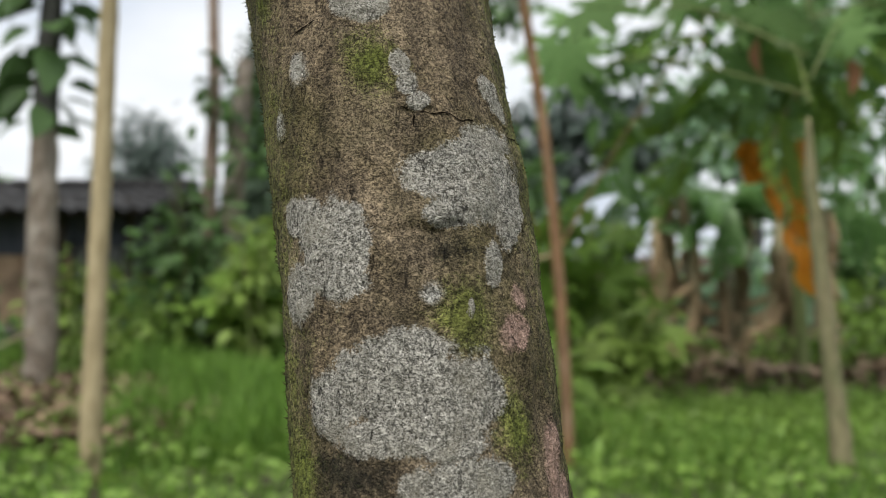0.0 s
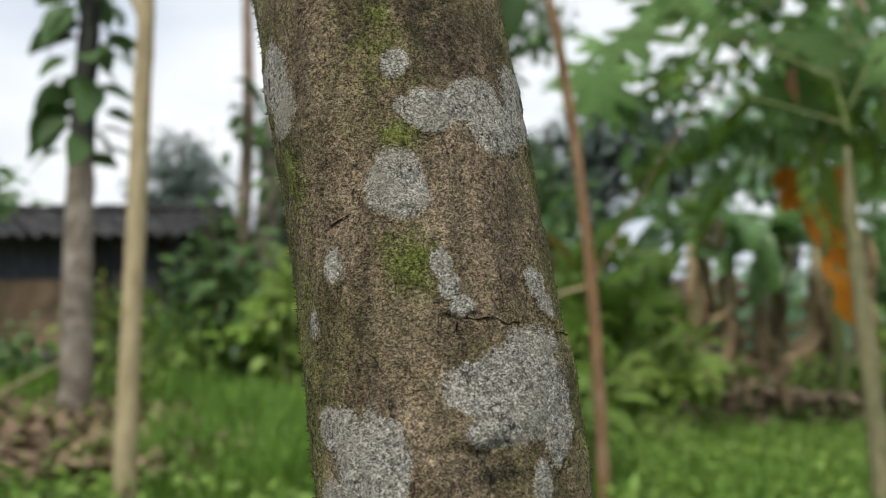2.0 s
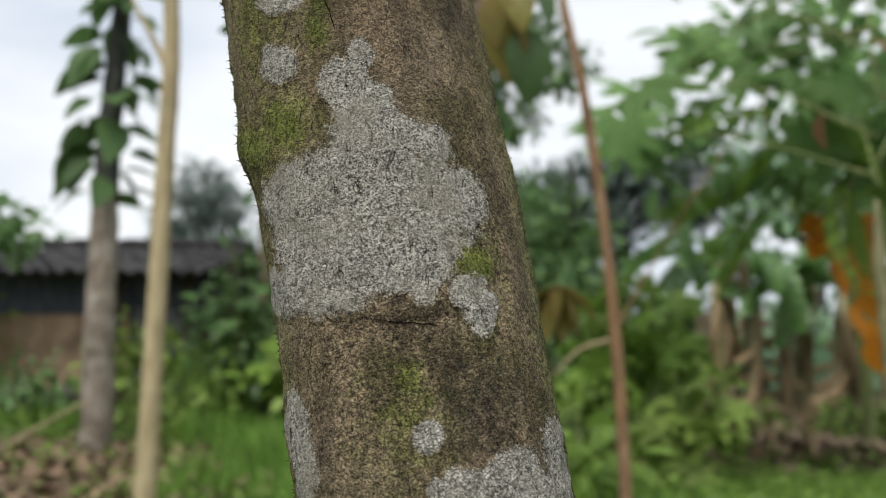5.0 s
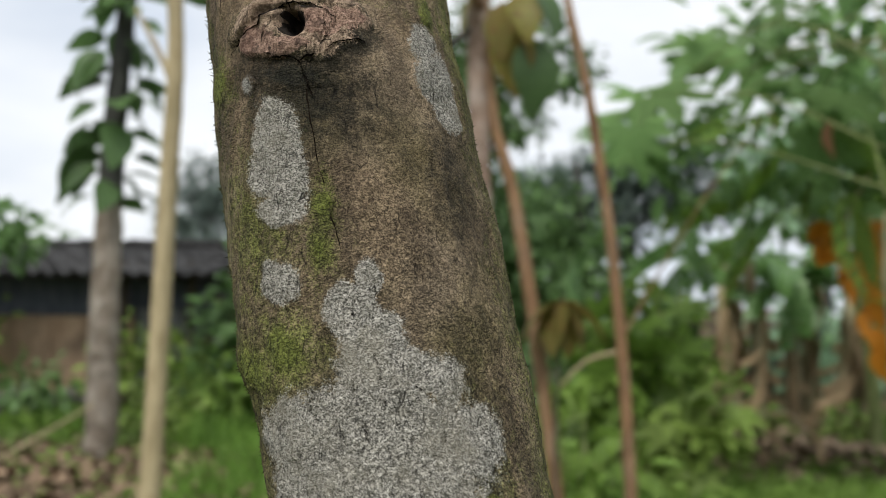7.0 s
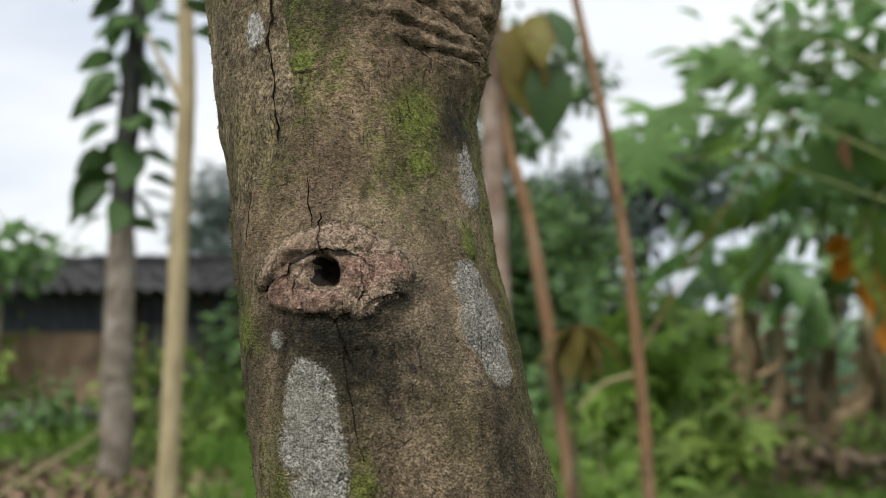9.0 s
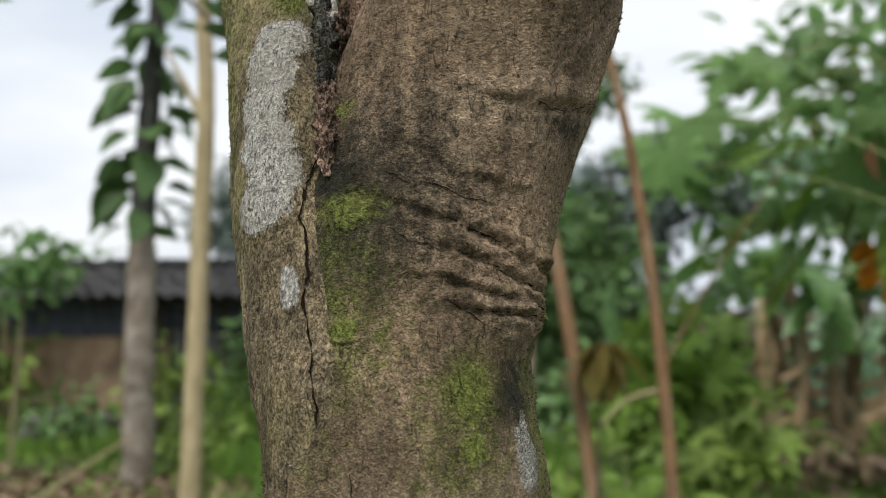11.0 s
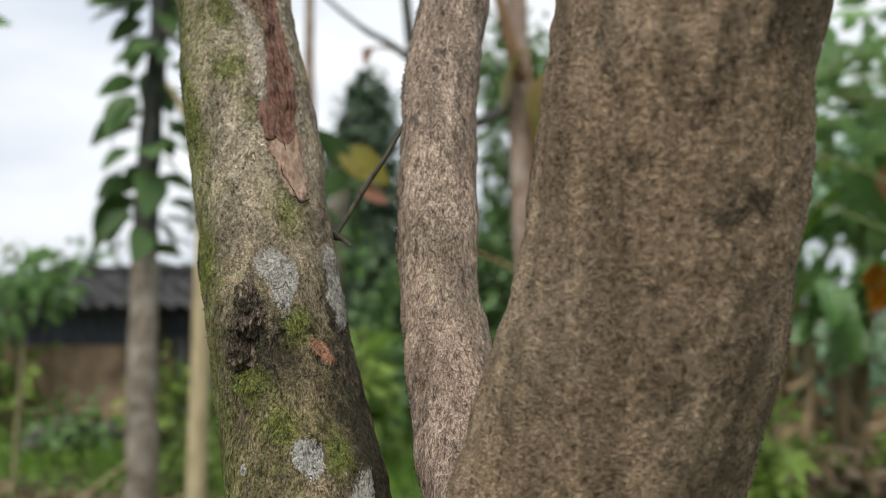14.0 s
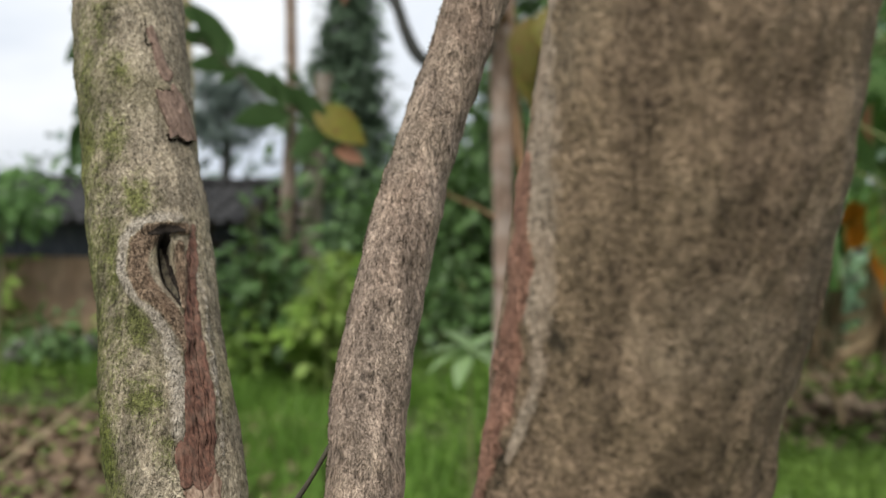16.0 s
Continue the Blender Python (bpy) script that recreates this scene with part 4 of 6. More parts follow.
                   ([(-96, 1.3195), (-95, 1.313), (-94, 1.304)], 0.0008), ([(-85, 1.339), (-84, 1.33), (-87, 1.325)], 0.0005),
                   ([(-108, 1.334), (-109, 1.328)], 0.0005), ([(-91, 1.326), (-92, 1.321)], 0.0005)):
    crack(T, "bark_crack", line, wide, tree, 0.0015)
for line, wide in (([(-142, 1.488), (-148, 1.4968), (-135, 1.5131)], 0.001), ([(-104, 1.4821), (-92, 1.4775)], 0.0008), ([(-88, 1.4783), (-70, 1.4722), (-58, 1.47)], 0.001),
                   ([(-96, 1.461), (-84, 1.4555), (-72, 1.4525)], 0.0007), ([(-70, 1.435), (-54, 1.426), (-40, 1.421)], 0.0011), ([(-132, 1.402), (-131, 1.37), (-134, 1.345)], 0.0006)):
    crack(T, "bark_crack", line, wide * 0.35, tree, 0.0004)
for line, wide in (([(-88.7, 1.2276), (-89.4, 1.2221)], 0.0006), ([(-86.8, 1.2053), (-86.5, 1.1996), (-87.1, 1.1944)], 0.0007), ([(-93.8, 1.1799), (-94.9, 1.1758), (-94.7, 1.1722)], 0.0007), ([(-65.9, 1.178), (-66.8, 1.1723)], 0.0006),
                   ([(-78.1, 1.1764), (-79.3, 1.1724)], 0.0007), ([(-91.7, 1.2186), (-93.3, 1.2176)], 0.0007), ([(-86.2, 1.1882), (-85.6, 1.185)], 0.0005), ([(-74.5, 1.1924), (-72.5, 1.1916)], 0.0006)):
    crack(T, "bark_crack", line, wide, tree, 0.0012)
# near-black ribbons paint the shade in the creases of the folds
for line in ([(-78, 1.4655), (-62, 1.4602), (-40, 1.451)], [(-68, 1.4525), (-57, 1.4489), (-35, 1.4407), (-22, 1.436)], [(-72, 1.4412), (-60, 1.4385), (-31, 1.4331), (-16, 1.4295)], [(-58, 1.431), (-47, 1.429), (-26, 1.4274), (-12, 1.425)], [(-46, 1.5082), (-30, 1.5098)]):
    crack(T, "bark_crack", line, 0.0005, tree, 0.0003)

# long healed wound on the mossy limb
L.crust("callus_rim", strip([(a, z, w) for (a, z), w in zip(CALLUS_LINE, (0.0022, 0.003, 0.0036, 0.0036, 0.0034, 0.0034, 0.0034, 0.0032, 0.0042, 0.0046, 0.0034))]), CALLUS, tree, "pale raised callus round the wound", height=0.0003, seed=51, ragged=0.25, speckle=0.05, reach=-0.3)
L.crust("callus_rim", strip([(-26.1, 1.8455, 0.0012), (-22.5, 1.8305, 0.0018), (-25.5, 1.8127, 0.002), (-26, 1.7927, 0.0022), (-25, 1.7734, 0.0018), (-26, 1.7574, 0.001)]), CALLUS, tree, "pale raised callus along the wound", height=0.0003, seed=62, ragged=0.25, speckle=0.05, reach=-0.3)
L.crust("wound_lip", strip([(a, z, w) for (a, z), w in zip(LIP_LINE, (0.0026, 0.003, 0.0042, 0.005, 0.0052, 0.0048, 0.0042, 0.0036, 0.002))]), LIP, tree, "brown swollen lip round the hole", height=0.0003, lift=0.0003, seed=60, ragged=0.15, speckle=0.1, reach=-0.2)
L.crust("bare_wood", strip([(a, z, w) for (a, z), w in zip(WOOD_LINE, (0.0022, 0.004, 0.0044, 0.0052, 0.006, 0.007, 0.0078, 0.0068))]), RED_WOOD, tree, "dry reddish bare wood", height=0.0002, lift=0.0005, seed=52, ragged=0.15, speckle=0.04)
L.crust("wound_lip", strip([(a, z, w) for (a, z), w in zip(LIP_INNER, (0.002, 0.0026, 0.0024, 0.0012))]), LIP, tree, "tan inner lip beside the hole", height=0.0003, lift=0.0008, seed=63, ragged=0.15, speckle=0.1, reach=-0.2)
L.crust("wood_strip", strip([(-47, 1.754, 0.0072), (-46, 1.7475, 0.0085), (-45, 1.7375, 0.0088), (-43, 1.729, 0.0066), (-42, 1.7235, 0.003)]), TAN_WOOD, tree, "tan peeling inner bark", height=0.0002, lift=0.0003, seed=53, ragged=0.25, speckle=0.1)
L.crust("bark_flap", strip([(-63, 1.766, 0.0028), (-62, 1.7583, 0.0042), (-62, 1.7535, 0.0032)]), RED_WOOD, tree, "thin reddish flap of bark", height=0.0008, lift=0.0004, seed=64, ragged=0.3, speckle=0.1)
# the fill and its top arch paint the shadow inside the wound
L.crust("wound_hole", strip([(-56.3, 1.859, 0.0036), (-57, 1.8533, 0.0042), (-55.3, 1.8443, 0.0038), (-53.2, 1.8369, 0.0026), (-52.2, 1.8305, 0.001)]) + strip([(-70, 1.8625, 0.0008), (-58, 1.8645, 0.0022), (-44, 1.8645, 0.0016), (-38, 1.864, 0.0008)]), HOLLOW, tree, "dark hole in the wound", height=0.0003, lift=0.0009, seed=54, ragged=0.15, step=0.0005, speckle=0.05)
L.crust("wood_tongue", strip([(-57.5, 1.8535, 0.0012), (-55.8, 1.8443, 0.0023), (-53.6, 1.8369, 0.0018), (-52.6, 1.8325, 0.0008)]), TONGUE, tree, "grey dead wood inside the hole", height=0.0008, lift=0.0016, seed=65, ragged=0.2, step=0.0005, speckle=0.1)
for line, wide in (([(-35, 1.852), (-39, 1.83), (-40, 1.81), (-40, 1.79), (-41, 1.765)], 0.0004), ([(-46, 1.815), (-47, 1.79), (-49, 1.762), (-49, 1.745)], 0.0004), ([(-36, 1.80), (-37, 1.78), (-38, 1.757)], 0.0003),
                   ([(-66, 1.7515), (-60, 1.7495), (-55, 1.7525)], 0.0006), ([(-57, 1.7375), (-50, 1.727), (-43, 1.7195), (-34, 1.7215)], 0.0005)):
    crack(L, "bark_crack", line, wide, tree, 0.0014)
bark_plate(L, [(-49.1, 1.9357), (-40.5, 1.9356), (-34.1, 1.935), (-30.6, 1.9405), (-21, 1.9338), (-12.4, 1.9248), (-2, 1.9144), (-4, 1.9107), (-22.8, 1.9093), (-33, 1.9121), (-41, 1.9104), (-41.2, 1.9163), (-45.7, 1.9237)], 0.0008, CHIP, "loose brown bark plate with a torn lower edge")
# dark ribbon drawn as the shaded gap below the plate
crack(L, "bark_crack", [(-44, 1.9125), (-40, 1.9092), (-33, 1.9106), (-22, 1.9078), (-8, 1.9092)], 0.0017, tree, 0.0008)
crack(L, "bark_crack", [(-49.5, 1.9362), (-41, 1.936), (-34, 1.9353)], 0.0006, tree, 0.0022)
L.crust("bark_chip", strip([(-49, 1.969, 0.0028), (-43, 1.957, 0.0036), (-37, 1.945, 0.0042)]), CHIP, tree, "loose brown bark chip", height=0.0004, seed=57, ragged=0.4)
crack(L, "bark_crack", [(-52, 1.9763), (-55.4, 1.9665), (-54, 1.9603), (-47, 1.9612)], 0.0007, tree, 0.0012)
L.crust("scar_spot", [(-44, 1.653, 0.0042, 0.0085, 38)], ORANGE_SCAR, tree, "small orange scar", height=0.0006, seed=58, ragged=0.2, reach=-0.3)
T.crust("peeled_bark", strip([(-163, 1.893, 0.004), (-161.1, 1.8822, 0.007), (-159.1, 1.8699, 0.0085), (-156.5, 1.856, 0.009), (-155.5, 1.8433, 0.009), (-155, 1.8305, 0.0085), (-158, 1.8202, 0.0075), (-160, 1.8081, 0.006), (-162, 1.797, 0.003)]), PEEL_RED, tree, "reddish peeling bark strip", height=0.0006, seed=59, ragged=0.25, speckle=0.1, reach=-0.2)
T.crust("bark_lip", strip([(-168, 1.965, 0.006), (-169, 1.9294, 0.0065), (-162.3, 1.9155, 0.0075), (-155.8, 1.9004, 0.0075), (-148.4, 1.8855, 0.0075), (-144.2, 1.8707, 0.007), (-141.3, 1.8572, 0.0058), (-138, 1.8484, 0.0044), (-136, 1.8362, 0.003), (-139, 1.8247, 0.0024), (-143, 1.814, 0.0015)]), PEEL_OLD, tree, "pale raised lip of torn bark", height=0.0003, seed=61, ragged=0.5, speckle=0.15, reach=-0.3)

# the stems themselves, with the films that lie on them
TRUNK_LIMB.mesh("trunk", BARK, tree, "rough grey-brown trunk that runs up into the thickest limb")
LEFT_LIMB.mesh("limb", LEFT_BARK, tree, "mossy limb with a healed wound", (1.35, 2.05))
MID_LIMB.mesh("limb", BARK_SMOOTH, tree, "slender pinkish-tan limb", (1.45, 2.08))

# broken twig stub and the ragged collar in the fork
def ragged_lump(name, path, sides, seed, mat, label, wild):
    """A torn, flaky lump: a rod with coarse and fine relief."""
    v, f = rod(bend(path, 110), sides * 2, 0.45, seed)
    core = np.repeat(bend(path, 110)[:, :3], sides * 2, 0)
    out = v - core
    v = core + out * (1 + wild * grain(v * (1, 1, 0.4), 300, seed, 3) + 0.2 * grain(v * (1, 1, 0.7), 700, seed + 2, 2))[:, None]
    return mesh_object(name, v, f, mat, tree, label)


ragged_lump("twig_stub", [(-0.189, 0.640, 1.644, 0.004), (-0.1895, 0.634, 1.650, 0.0068), (-0.19, 0.633, 1.658, 0.0066), (-0.191, 0.634, 1.668, 0.0058), (-0.1915, 0.6355, 1.678, 0.0042), (-0.191, 0.637, 1.684, 0.0022), (-0.191, 0.6375, 1.686, 0.0006)], 44, 3, STUB, "broken brown twig stub", 0.16)
ragged_lump("twig_stub", [(-0.181, 0.641, 1.648, 0.003), (-0.18, 0.638, 1.655, 0.0048), (-0.181, 0.639, 1.663, 0.004), (-0.183, 0.641, 1.67, 0.0012)], 30, 8, STUB, "low torn base of the stub", 0.25)
# lump added in the crevice; its dark colour takes the place of shade
ragged_lump("bark_collar", [(-0.1315, 0.554, 1.512, 0.001), (-0.1325, 0.558, 1.528, 0.0027), (-0.1352, 0.567, 1.546, 0.0034), (-0.138, 0.576, 1.56, 0.003), (-0.1385, 0.58, 1.566, 0.0008)], 44, 5, DEAD, "dark ragged lump standing in for the shaded mossy crevice in the fork", 0.55)
ragged_lump("bark_collar", [(-0.136, 0.592, 1.546, 0.009), (-0.125, 0.588, 1.549, 0.011), (-0.112, 0.585, 1.551, 0.009), (-0.103, 0.584, 1.549, 0.003)], 44, 6, SCAR, "rough pinkish bark folds in the fork", 0.5)
ragged_lump("bark_collar", [(-0.1285, 0.541, 1.482, 0.0012), (-0.1295, 0.5435, 1.492, 0.0034), (-0.1305, 0.548, 1.504, 0.0042), (-0.131, 0.5545, 1.517, 0.0036), (-0.131, 0.561, 1.528, 0.0012)], 40, 7, SCAR, "rough pinkish bark folds in the fork", 0.6)

TWIG = material("dark_twig", (0.02, 0.018, 0.012), (0.1, 0.09, 0.06), 300, (1, 1, 0.3), 0.8, 0.5, depth=0.001)
v, f = rod(bend([(-0.118, 0.718, 1.79, 0.0016), (-0.141, 0.712, 1.748, 0.0012), (-0.151, 0.708, 1.732, 0.0016), (-0.164, 0.70, 1.708, 0.0011), (-0.1655, 0.70, 1.706, 0.0024), (-0.161, 0.695, 1.704, 0.0012), (-0.156, 0.69, 1.7, 0.0005)], 40), 8)
mesh_object("twig", v, f, TWIG, tree, "thin dark leafless twig")


def bristles(limb, name, deg, low, high, count, seed, long=0.0013):
    """Tiny moss hairs along one flank."""
    rng = np.random.default_rng(seed)
    z = rng.uniform(low, high, count)
    a = np.radians(deg + rng.normal(0, 14, count))
    base = limb.surface(a, z)
    out = np.stack([np.cos(a), np.sin(a), rng.normal(0.1, 0.5, count)], -1)
    size = rng.uniform(0.0005, long, count)[:, None]
    side = np.cross(out, rng.normal(0, 1, (count, 3)))
    side /= np.linalg.norm(side, axis=1)[:, None]
    v = np.stack([base - side * 0.0003, base + side * 0.0003, base + out * size], 1).reshape(-1, 3)
    ob = mesh_object(name, v, np.arange(count * 3).reshape(-1, 3), HAIRS, tree, "fine moss hairs on the bark")
    return tagged(ob, kind="stuff")


bristles(T, "moss_hairs", 180, 0.8, 1.4, 2200, 1, 0.0024)
bristles(L, "moss_hairs", 180, 1.4, 2.0, 1800, 2)
bristles(MID_LIMB, "moss_hairs", 185, 1.5, 2.0, 1600, 3)
bristles(T, "moss_hairs", 0, 0.8, 1.75, 1800, 4)


# ---- ground ----
def ground_height(x, y):
    return np.clip((y - 4.5) * 0.07, 0, 0.34) * np.clip(0.55 - x * 0.3, 0.1, 1)


GROUND = material("damp_soil", (0.03, 0.026, 0.014), (0.11, 0.095, 0.055), 9, rough=0.95, bump=0.6, patch=(0.05, 0.09, 0.02), patch_scale=1.2, patch_amount=0.85, depth=0.03)
gx = np.concatenate([-np.geomspace(400, 12, 14), np.linspace(-11, 11, 56), np.geomspace(12, 400, 14)])
gy = np.concatenate([-np.geomspace(400, 12, 14), np.linspace(-11, 18, 72), np.geomspace(19, 400, 14)])
yy, xx = np.meshgrid(gy, gx, indexing="ij")
gp = np.stack([xx.ravel(), yy.ravel(), ground_height(xx.ravel(), yy.ravel())], -1)
gp[:, 2] += 0.03 * grain(gp, 0.9, 2, 2) * (np.hypot(gp[:, 0], gp[:, 1]) < 30)
tagged(mesh_object("ground", gp, grid_faces(len(gy), len(gx)), GROUND), "damp brown soil under grass and weeds", "ground", kind="structure")

# ---- plant materials ----
LEAF = material("green_leaf", (0.104, 0.193, 0.071), (0.228, 0.379, 0.133), 30, rough=0.45, bump=0.2, island=0.35, translucent=0.58, spec=0.4)
LEAF_DARK = material("dark_green_leaf", (0.060, 0.121, 0.038), (0.138, 0.242, 0.071), 20, rough=0.5, bump=0.2, island=0.4, translucent=0.25, spec=0.4)
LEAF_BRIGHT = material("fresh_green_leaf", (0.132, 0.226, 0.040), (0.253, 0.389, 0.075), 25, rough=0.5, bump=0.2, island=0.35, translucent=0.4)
LEAF_PIECE = material("teak_leaf", (0.129, 0.225, 0.084), (0.278, 0.436, 0.162), 25, rough=0.45, bump=0.2, piece=0.3, translucent=0.6, spec=0.4)
# paler green with the haze of distance mixed into the leaf colour
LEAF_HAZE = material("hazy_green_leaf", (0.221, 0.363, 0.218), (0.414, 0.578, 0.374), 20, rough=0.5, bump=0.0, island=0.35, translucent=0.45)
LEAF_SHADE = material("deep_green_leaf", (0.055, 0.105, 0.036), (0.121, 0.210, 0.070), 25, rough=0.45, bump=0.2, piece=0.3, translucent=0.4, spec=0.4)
LEAF_LOW = material("yellowish_green_leaf", (0.138, 0.209, 0.045), (0.287, 0.396, 0.090), 25, rough=0.5, bump=0.2, island=0.4, translucent=0.4)
# grey-green for far trees: aerial haze is part of this colour
LEAF_HAZE_GREY = material("haze_grey_leaf", (0.080, 0.120, 0.096), (0.176, 0.224, 0.192), 12, rough=0.6, bump=0.0, island=0.3, translucent=0.25)
LEAF_PALE = material("pale_green_leaf", (0.15, 0.24, 0.1), (0.3, 0.42, 0.19), 25, rough=0.45, bump=0.2, piece=0.2, translucent=0.4)
# greyed dark green, haze painted in for the conical tree
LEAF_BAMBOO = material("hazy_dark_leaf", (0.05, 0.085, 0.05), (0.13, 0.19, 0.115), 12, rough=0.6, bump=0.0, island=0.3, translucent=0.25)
LEAF_YELLOW = material("yellowing_leaf", (0.163, 0.174, 0.022), (0.325, 0.290, 0.045), 14, rough=0.5, bump=0.2, patch=(0.2, 0.09, 0.03), patch_scale=9, patch_amount=0.7, piece=0.25, translucent=0.4)
LEAF_OLIVE = material("olive_reddish_leaf", (0.1, 0.105, 0.02), (0.2, 0.17, 0.04), 14, rough=0.5, bump=0.2, patch=(0.2, 0.08, 0.04), patch_scale=9, patch_amount=0.6, piece=0.3, translucent=0.3)
LEAF_ORANGE = material("orange_dying_leaf", (0.5, 0.16, 0.012), (0.72, 0.3, 0.03), 14, rough=0.55, bump=0.2, piece=0.15, translucent=0.4)
LEAF_RUST = material("rusty_pink_leaf", (0.3, 0.13, 0.08), (0.42, 0.22, 0.13), 14, rough=0.55, bump=0.2, piece=0.2, translucent=0.4)
LEAF_BANANA = material("banana_leaf", (0.074, 0.160, 0.043), (0.158, 0.290, 0.086), 20, (1, 1, 1), 0.45, 0.3, piece=0.2, translucent=0.35, spec=0.45)
DRY_LEAF = material("dry_brown_leaf", (0.19, 0.13, 0.075), (0.5, 0.37, 0.22), 18, (1, 1, 0.3), 0.9, 0.6, piece=0.3, translucent=0.2, depth=0.01)
TAN_LITTER = material("tan_dry_leaves", (0.12, 0.085, 0.055), (0.45, 0.33, 0.22), 18, rough=0.95, bump=0.4, island=0.5, depth=0.01)
DRY_ISLE = material("dry_litter", (0.07, 0.048, 0.032), (0.3, 0.21, 0.135), 18, rough=0.95, bump=0.4, island=0.5, depth=0.01)
GRASS = material("grass_blades", (0.092, 0.19, 0.026), (0.185, 0.33, 0.053), 4, rough=0.6, bump=0.0, island=0.4, translucent=0.35)
BARK_PALE = material("pale_spotted_bark", (0.093, 0.073, 0.055), (0.275, 0.227, 0.178), 28, (1, 1, 0.5), 0.9, 0.7, None, (0.48, 0.44, 0.38), 9, 0.5, depth=0.008)
BARK_TAN = material("smooth_tan_bark", (0.28, 0.22, 0.12), (0.46, 0.38, 0.23), 22, (1, 1, 0.3), 0.75, 0.4, None, (0.2, 0.17, 0.09), 5, 0.4, depth=0.004)
BARK_OLIVE = material("olive_tan_bark", (0.13, 0.115, 0.06), (0.28, 0.25, 0.14), 24, (1, 1, 0.4), 0.85, 0.6, None, (0.1, 0.12, 0.05), 6, 0.6, depth=0.006)
BARK_BLACK = material("blackish_bark", (0.02, 0.022, 0.02), (0.075, 0.075, 0.065), 30, (1, 1, 0.4), 0.8, 0.7, depth=0.008)
BARK_RUST = material("reddish_brown_bark", (0.121, 0.065, 0.032), (0.291, 0.172, 0.088), 26, (1, 1, 0.3), 0.85, 0.6, None, (0.3, 0.22, 0.15), 5, 0.5, depth=0.006)
BARK_MIX = material("mottled_brown_bark", (0.13, 0.085, 0.06), (0.36, 0.26, 0.2), 26, (1, 1, 0.4), 0.9, 0.7, None, (0.44, 0.38, 0.33), 9, 0.6, depth=0.008)
STALK = material("green_stalk", (0.1, 0.13, 0.04), (0.22, 0.24, 0.09), 20, (1, 1, 0.3), 0.6, 0.3, depth=0.004)
SHEATH = material("banana_sheath", (0.18, 0.155, 0.09), (0.4, 0.36, 0.22), 14, (1, 1, 0.12), 0.8, 0.7, None, (0.09, 0.055, 0.03), 3.5, 0.8, piece=0.25, depth=0.01)


# ---- plants ----
def blade(length, width, n=7, fold=0.25, droop=0.35, tip=1.0, waist=0.45):
    """A leaf along +x from its stalk end at the origin: pointed oval, folded at the midrib, drooping."""
    s = np.linspace(0, 1, n)
    half = width / 2 * np.sin(np.pi * np.clip(s, 0.02, 0.985) ** (math.log(0.5) / math.log(waist))) ** tip
    x = length * s * (1 - 0.12 * droop * s)
    z = -droop * length * s ** 2
    rows = np.stack([np.stack([x, -half, z + fold * half], -1), np.stack([x, half * 0, z], -1), np.stack([x, half, z + fold * half], -1)], 1)
    return rows.reshape(-1, 3), grid_faces(n, 3)


def lobed(size, lobes=7, depth=0.62, droop=0.25):
    """A palmate leaf, cut into pointed lobes, with its stalk at the origin and the blade round it."""
    verts, faces = [(0, 0, 0)], []
    n = lobes * 4
    for i in range(n + 1):
        a = radians(-160 + 320 * i / n)
        k = i % 4
        r = size * (1.0 - 0.25 * abs(a) / math.pi) * ((1 - depth) if k == 0 else (1.0 if k == 2 else 0.72))
        verts.append((r * math.cos(a) + size * 0.1, r * math.sin(a), -droop * r * r / size + 0.04 * size * (k == 2)))
    for i in range(1, n + 1):
        faces.append((0, i, i + 1))
    return np.array(verts), faces


def frond(length, pairs=9, leaflet=0.3, width=0.3, droop=0.4):
    """A feathery leaf: leaflets in pairs along a drooping rib."""
    vs, fs, k = [], [], 0
    for i in range(pairs):
        s = (i + 0.6) / pairs
        size = leaflet * length * (0.55 + 0.9 * math.sin(math.pi * (0.12 + 0.8 * s))) * 0.8
        for side in (-1, 1):
            v, f = blade(size, size * width, 4, 0.15, 0.25)
            m = pose(length * s, 0, -droop * length * s * s, 12, 0, side * 62)
            m = np.array(m)
            vs.append(v @ m[:3, :3].T + m[:3, 3])
            fs += [[q + k for q in face] for face in f]
            k += len(v)
    return np.concatenate(vs), fs


def turn_to(direction, roll):
    d = np.asarray(direction, float)
    d = d / (np.linalg.norm(d, axis=-1, keepdims=True) + 1e-9)
    up = np.tile((0.0, 0.0, 1.0), (len(d), 1))
    side = np.cross(up, d)
    side /= np.linalg.norm(side, axis=1)[:, None] + 1e-6
    top = np.cross(d, side)
    c, s = np.cos(roll)[:, None], np.sin(roll)[:, None]
    side, top = side * c + top * s, top * c - side * s
    return np.stack([d, side, top], -1)


def scatter(template, places, directions, sizes, rolls):
    """Many copies of a leaf joined: each has its own place, direction, size and roll."""
    v, f = template
    turn = turn_to(directions, rolls)
    out = np.einsum("nij,kj->nki", turn, v) * sizes[:, None, None] + np.asarray(places)[:, None]
    n = len(v)
    flat = [[q + i * n for q in face] for i in range(len(sizes)) for face in (f if isinstance(f, list) else f.tolist())]
    return out.reshape(-1, 3), flat


def crown_points(rng, blobs, count):
    """Places in the outer shells of overlapping lumps (x, y, z, rx, ry, rz), with outward directions."""
    b = np.array(blobs, float)
    pick = rng.choice(len(b), count, p=(b[:, 3] * b[:, 5]) / (b[:, 3] * b[:, 5]).sum())
    d = rng.normal(0, 1, (count, 3))
    d /= np.linalg.norm(d, axis=1)[:, None]
    r = rng.uniform(0.15, 1.0, count) ** 0.5 * (1 + 0.2 * rng.normal(0, 1, count))
    p = b[pick, :3] + d * b[pick, 3:6] * r[:, None]
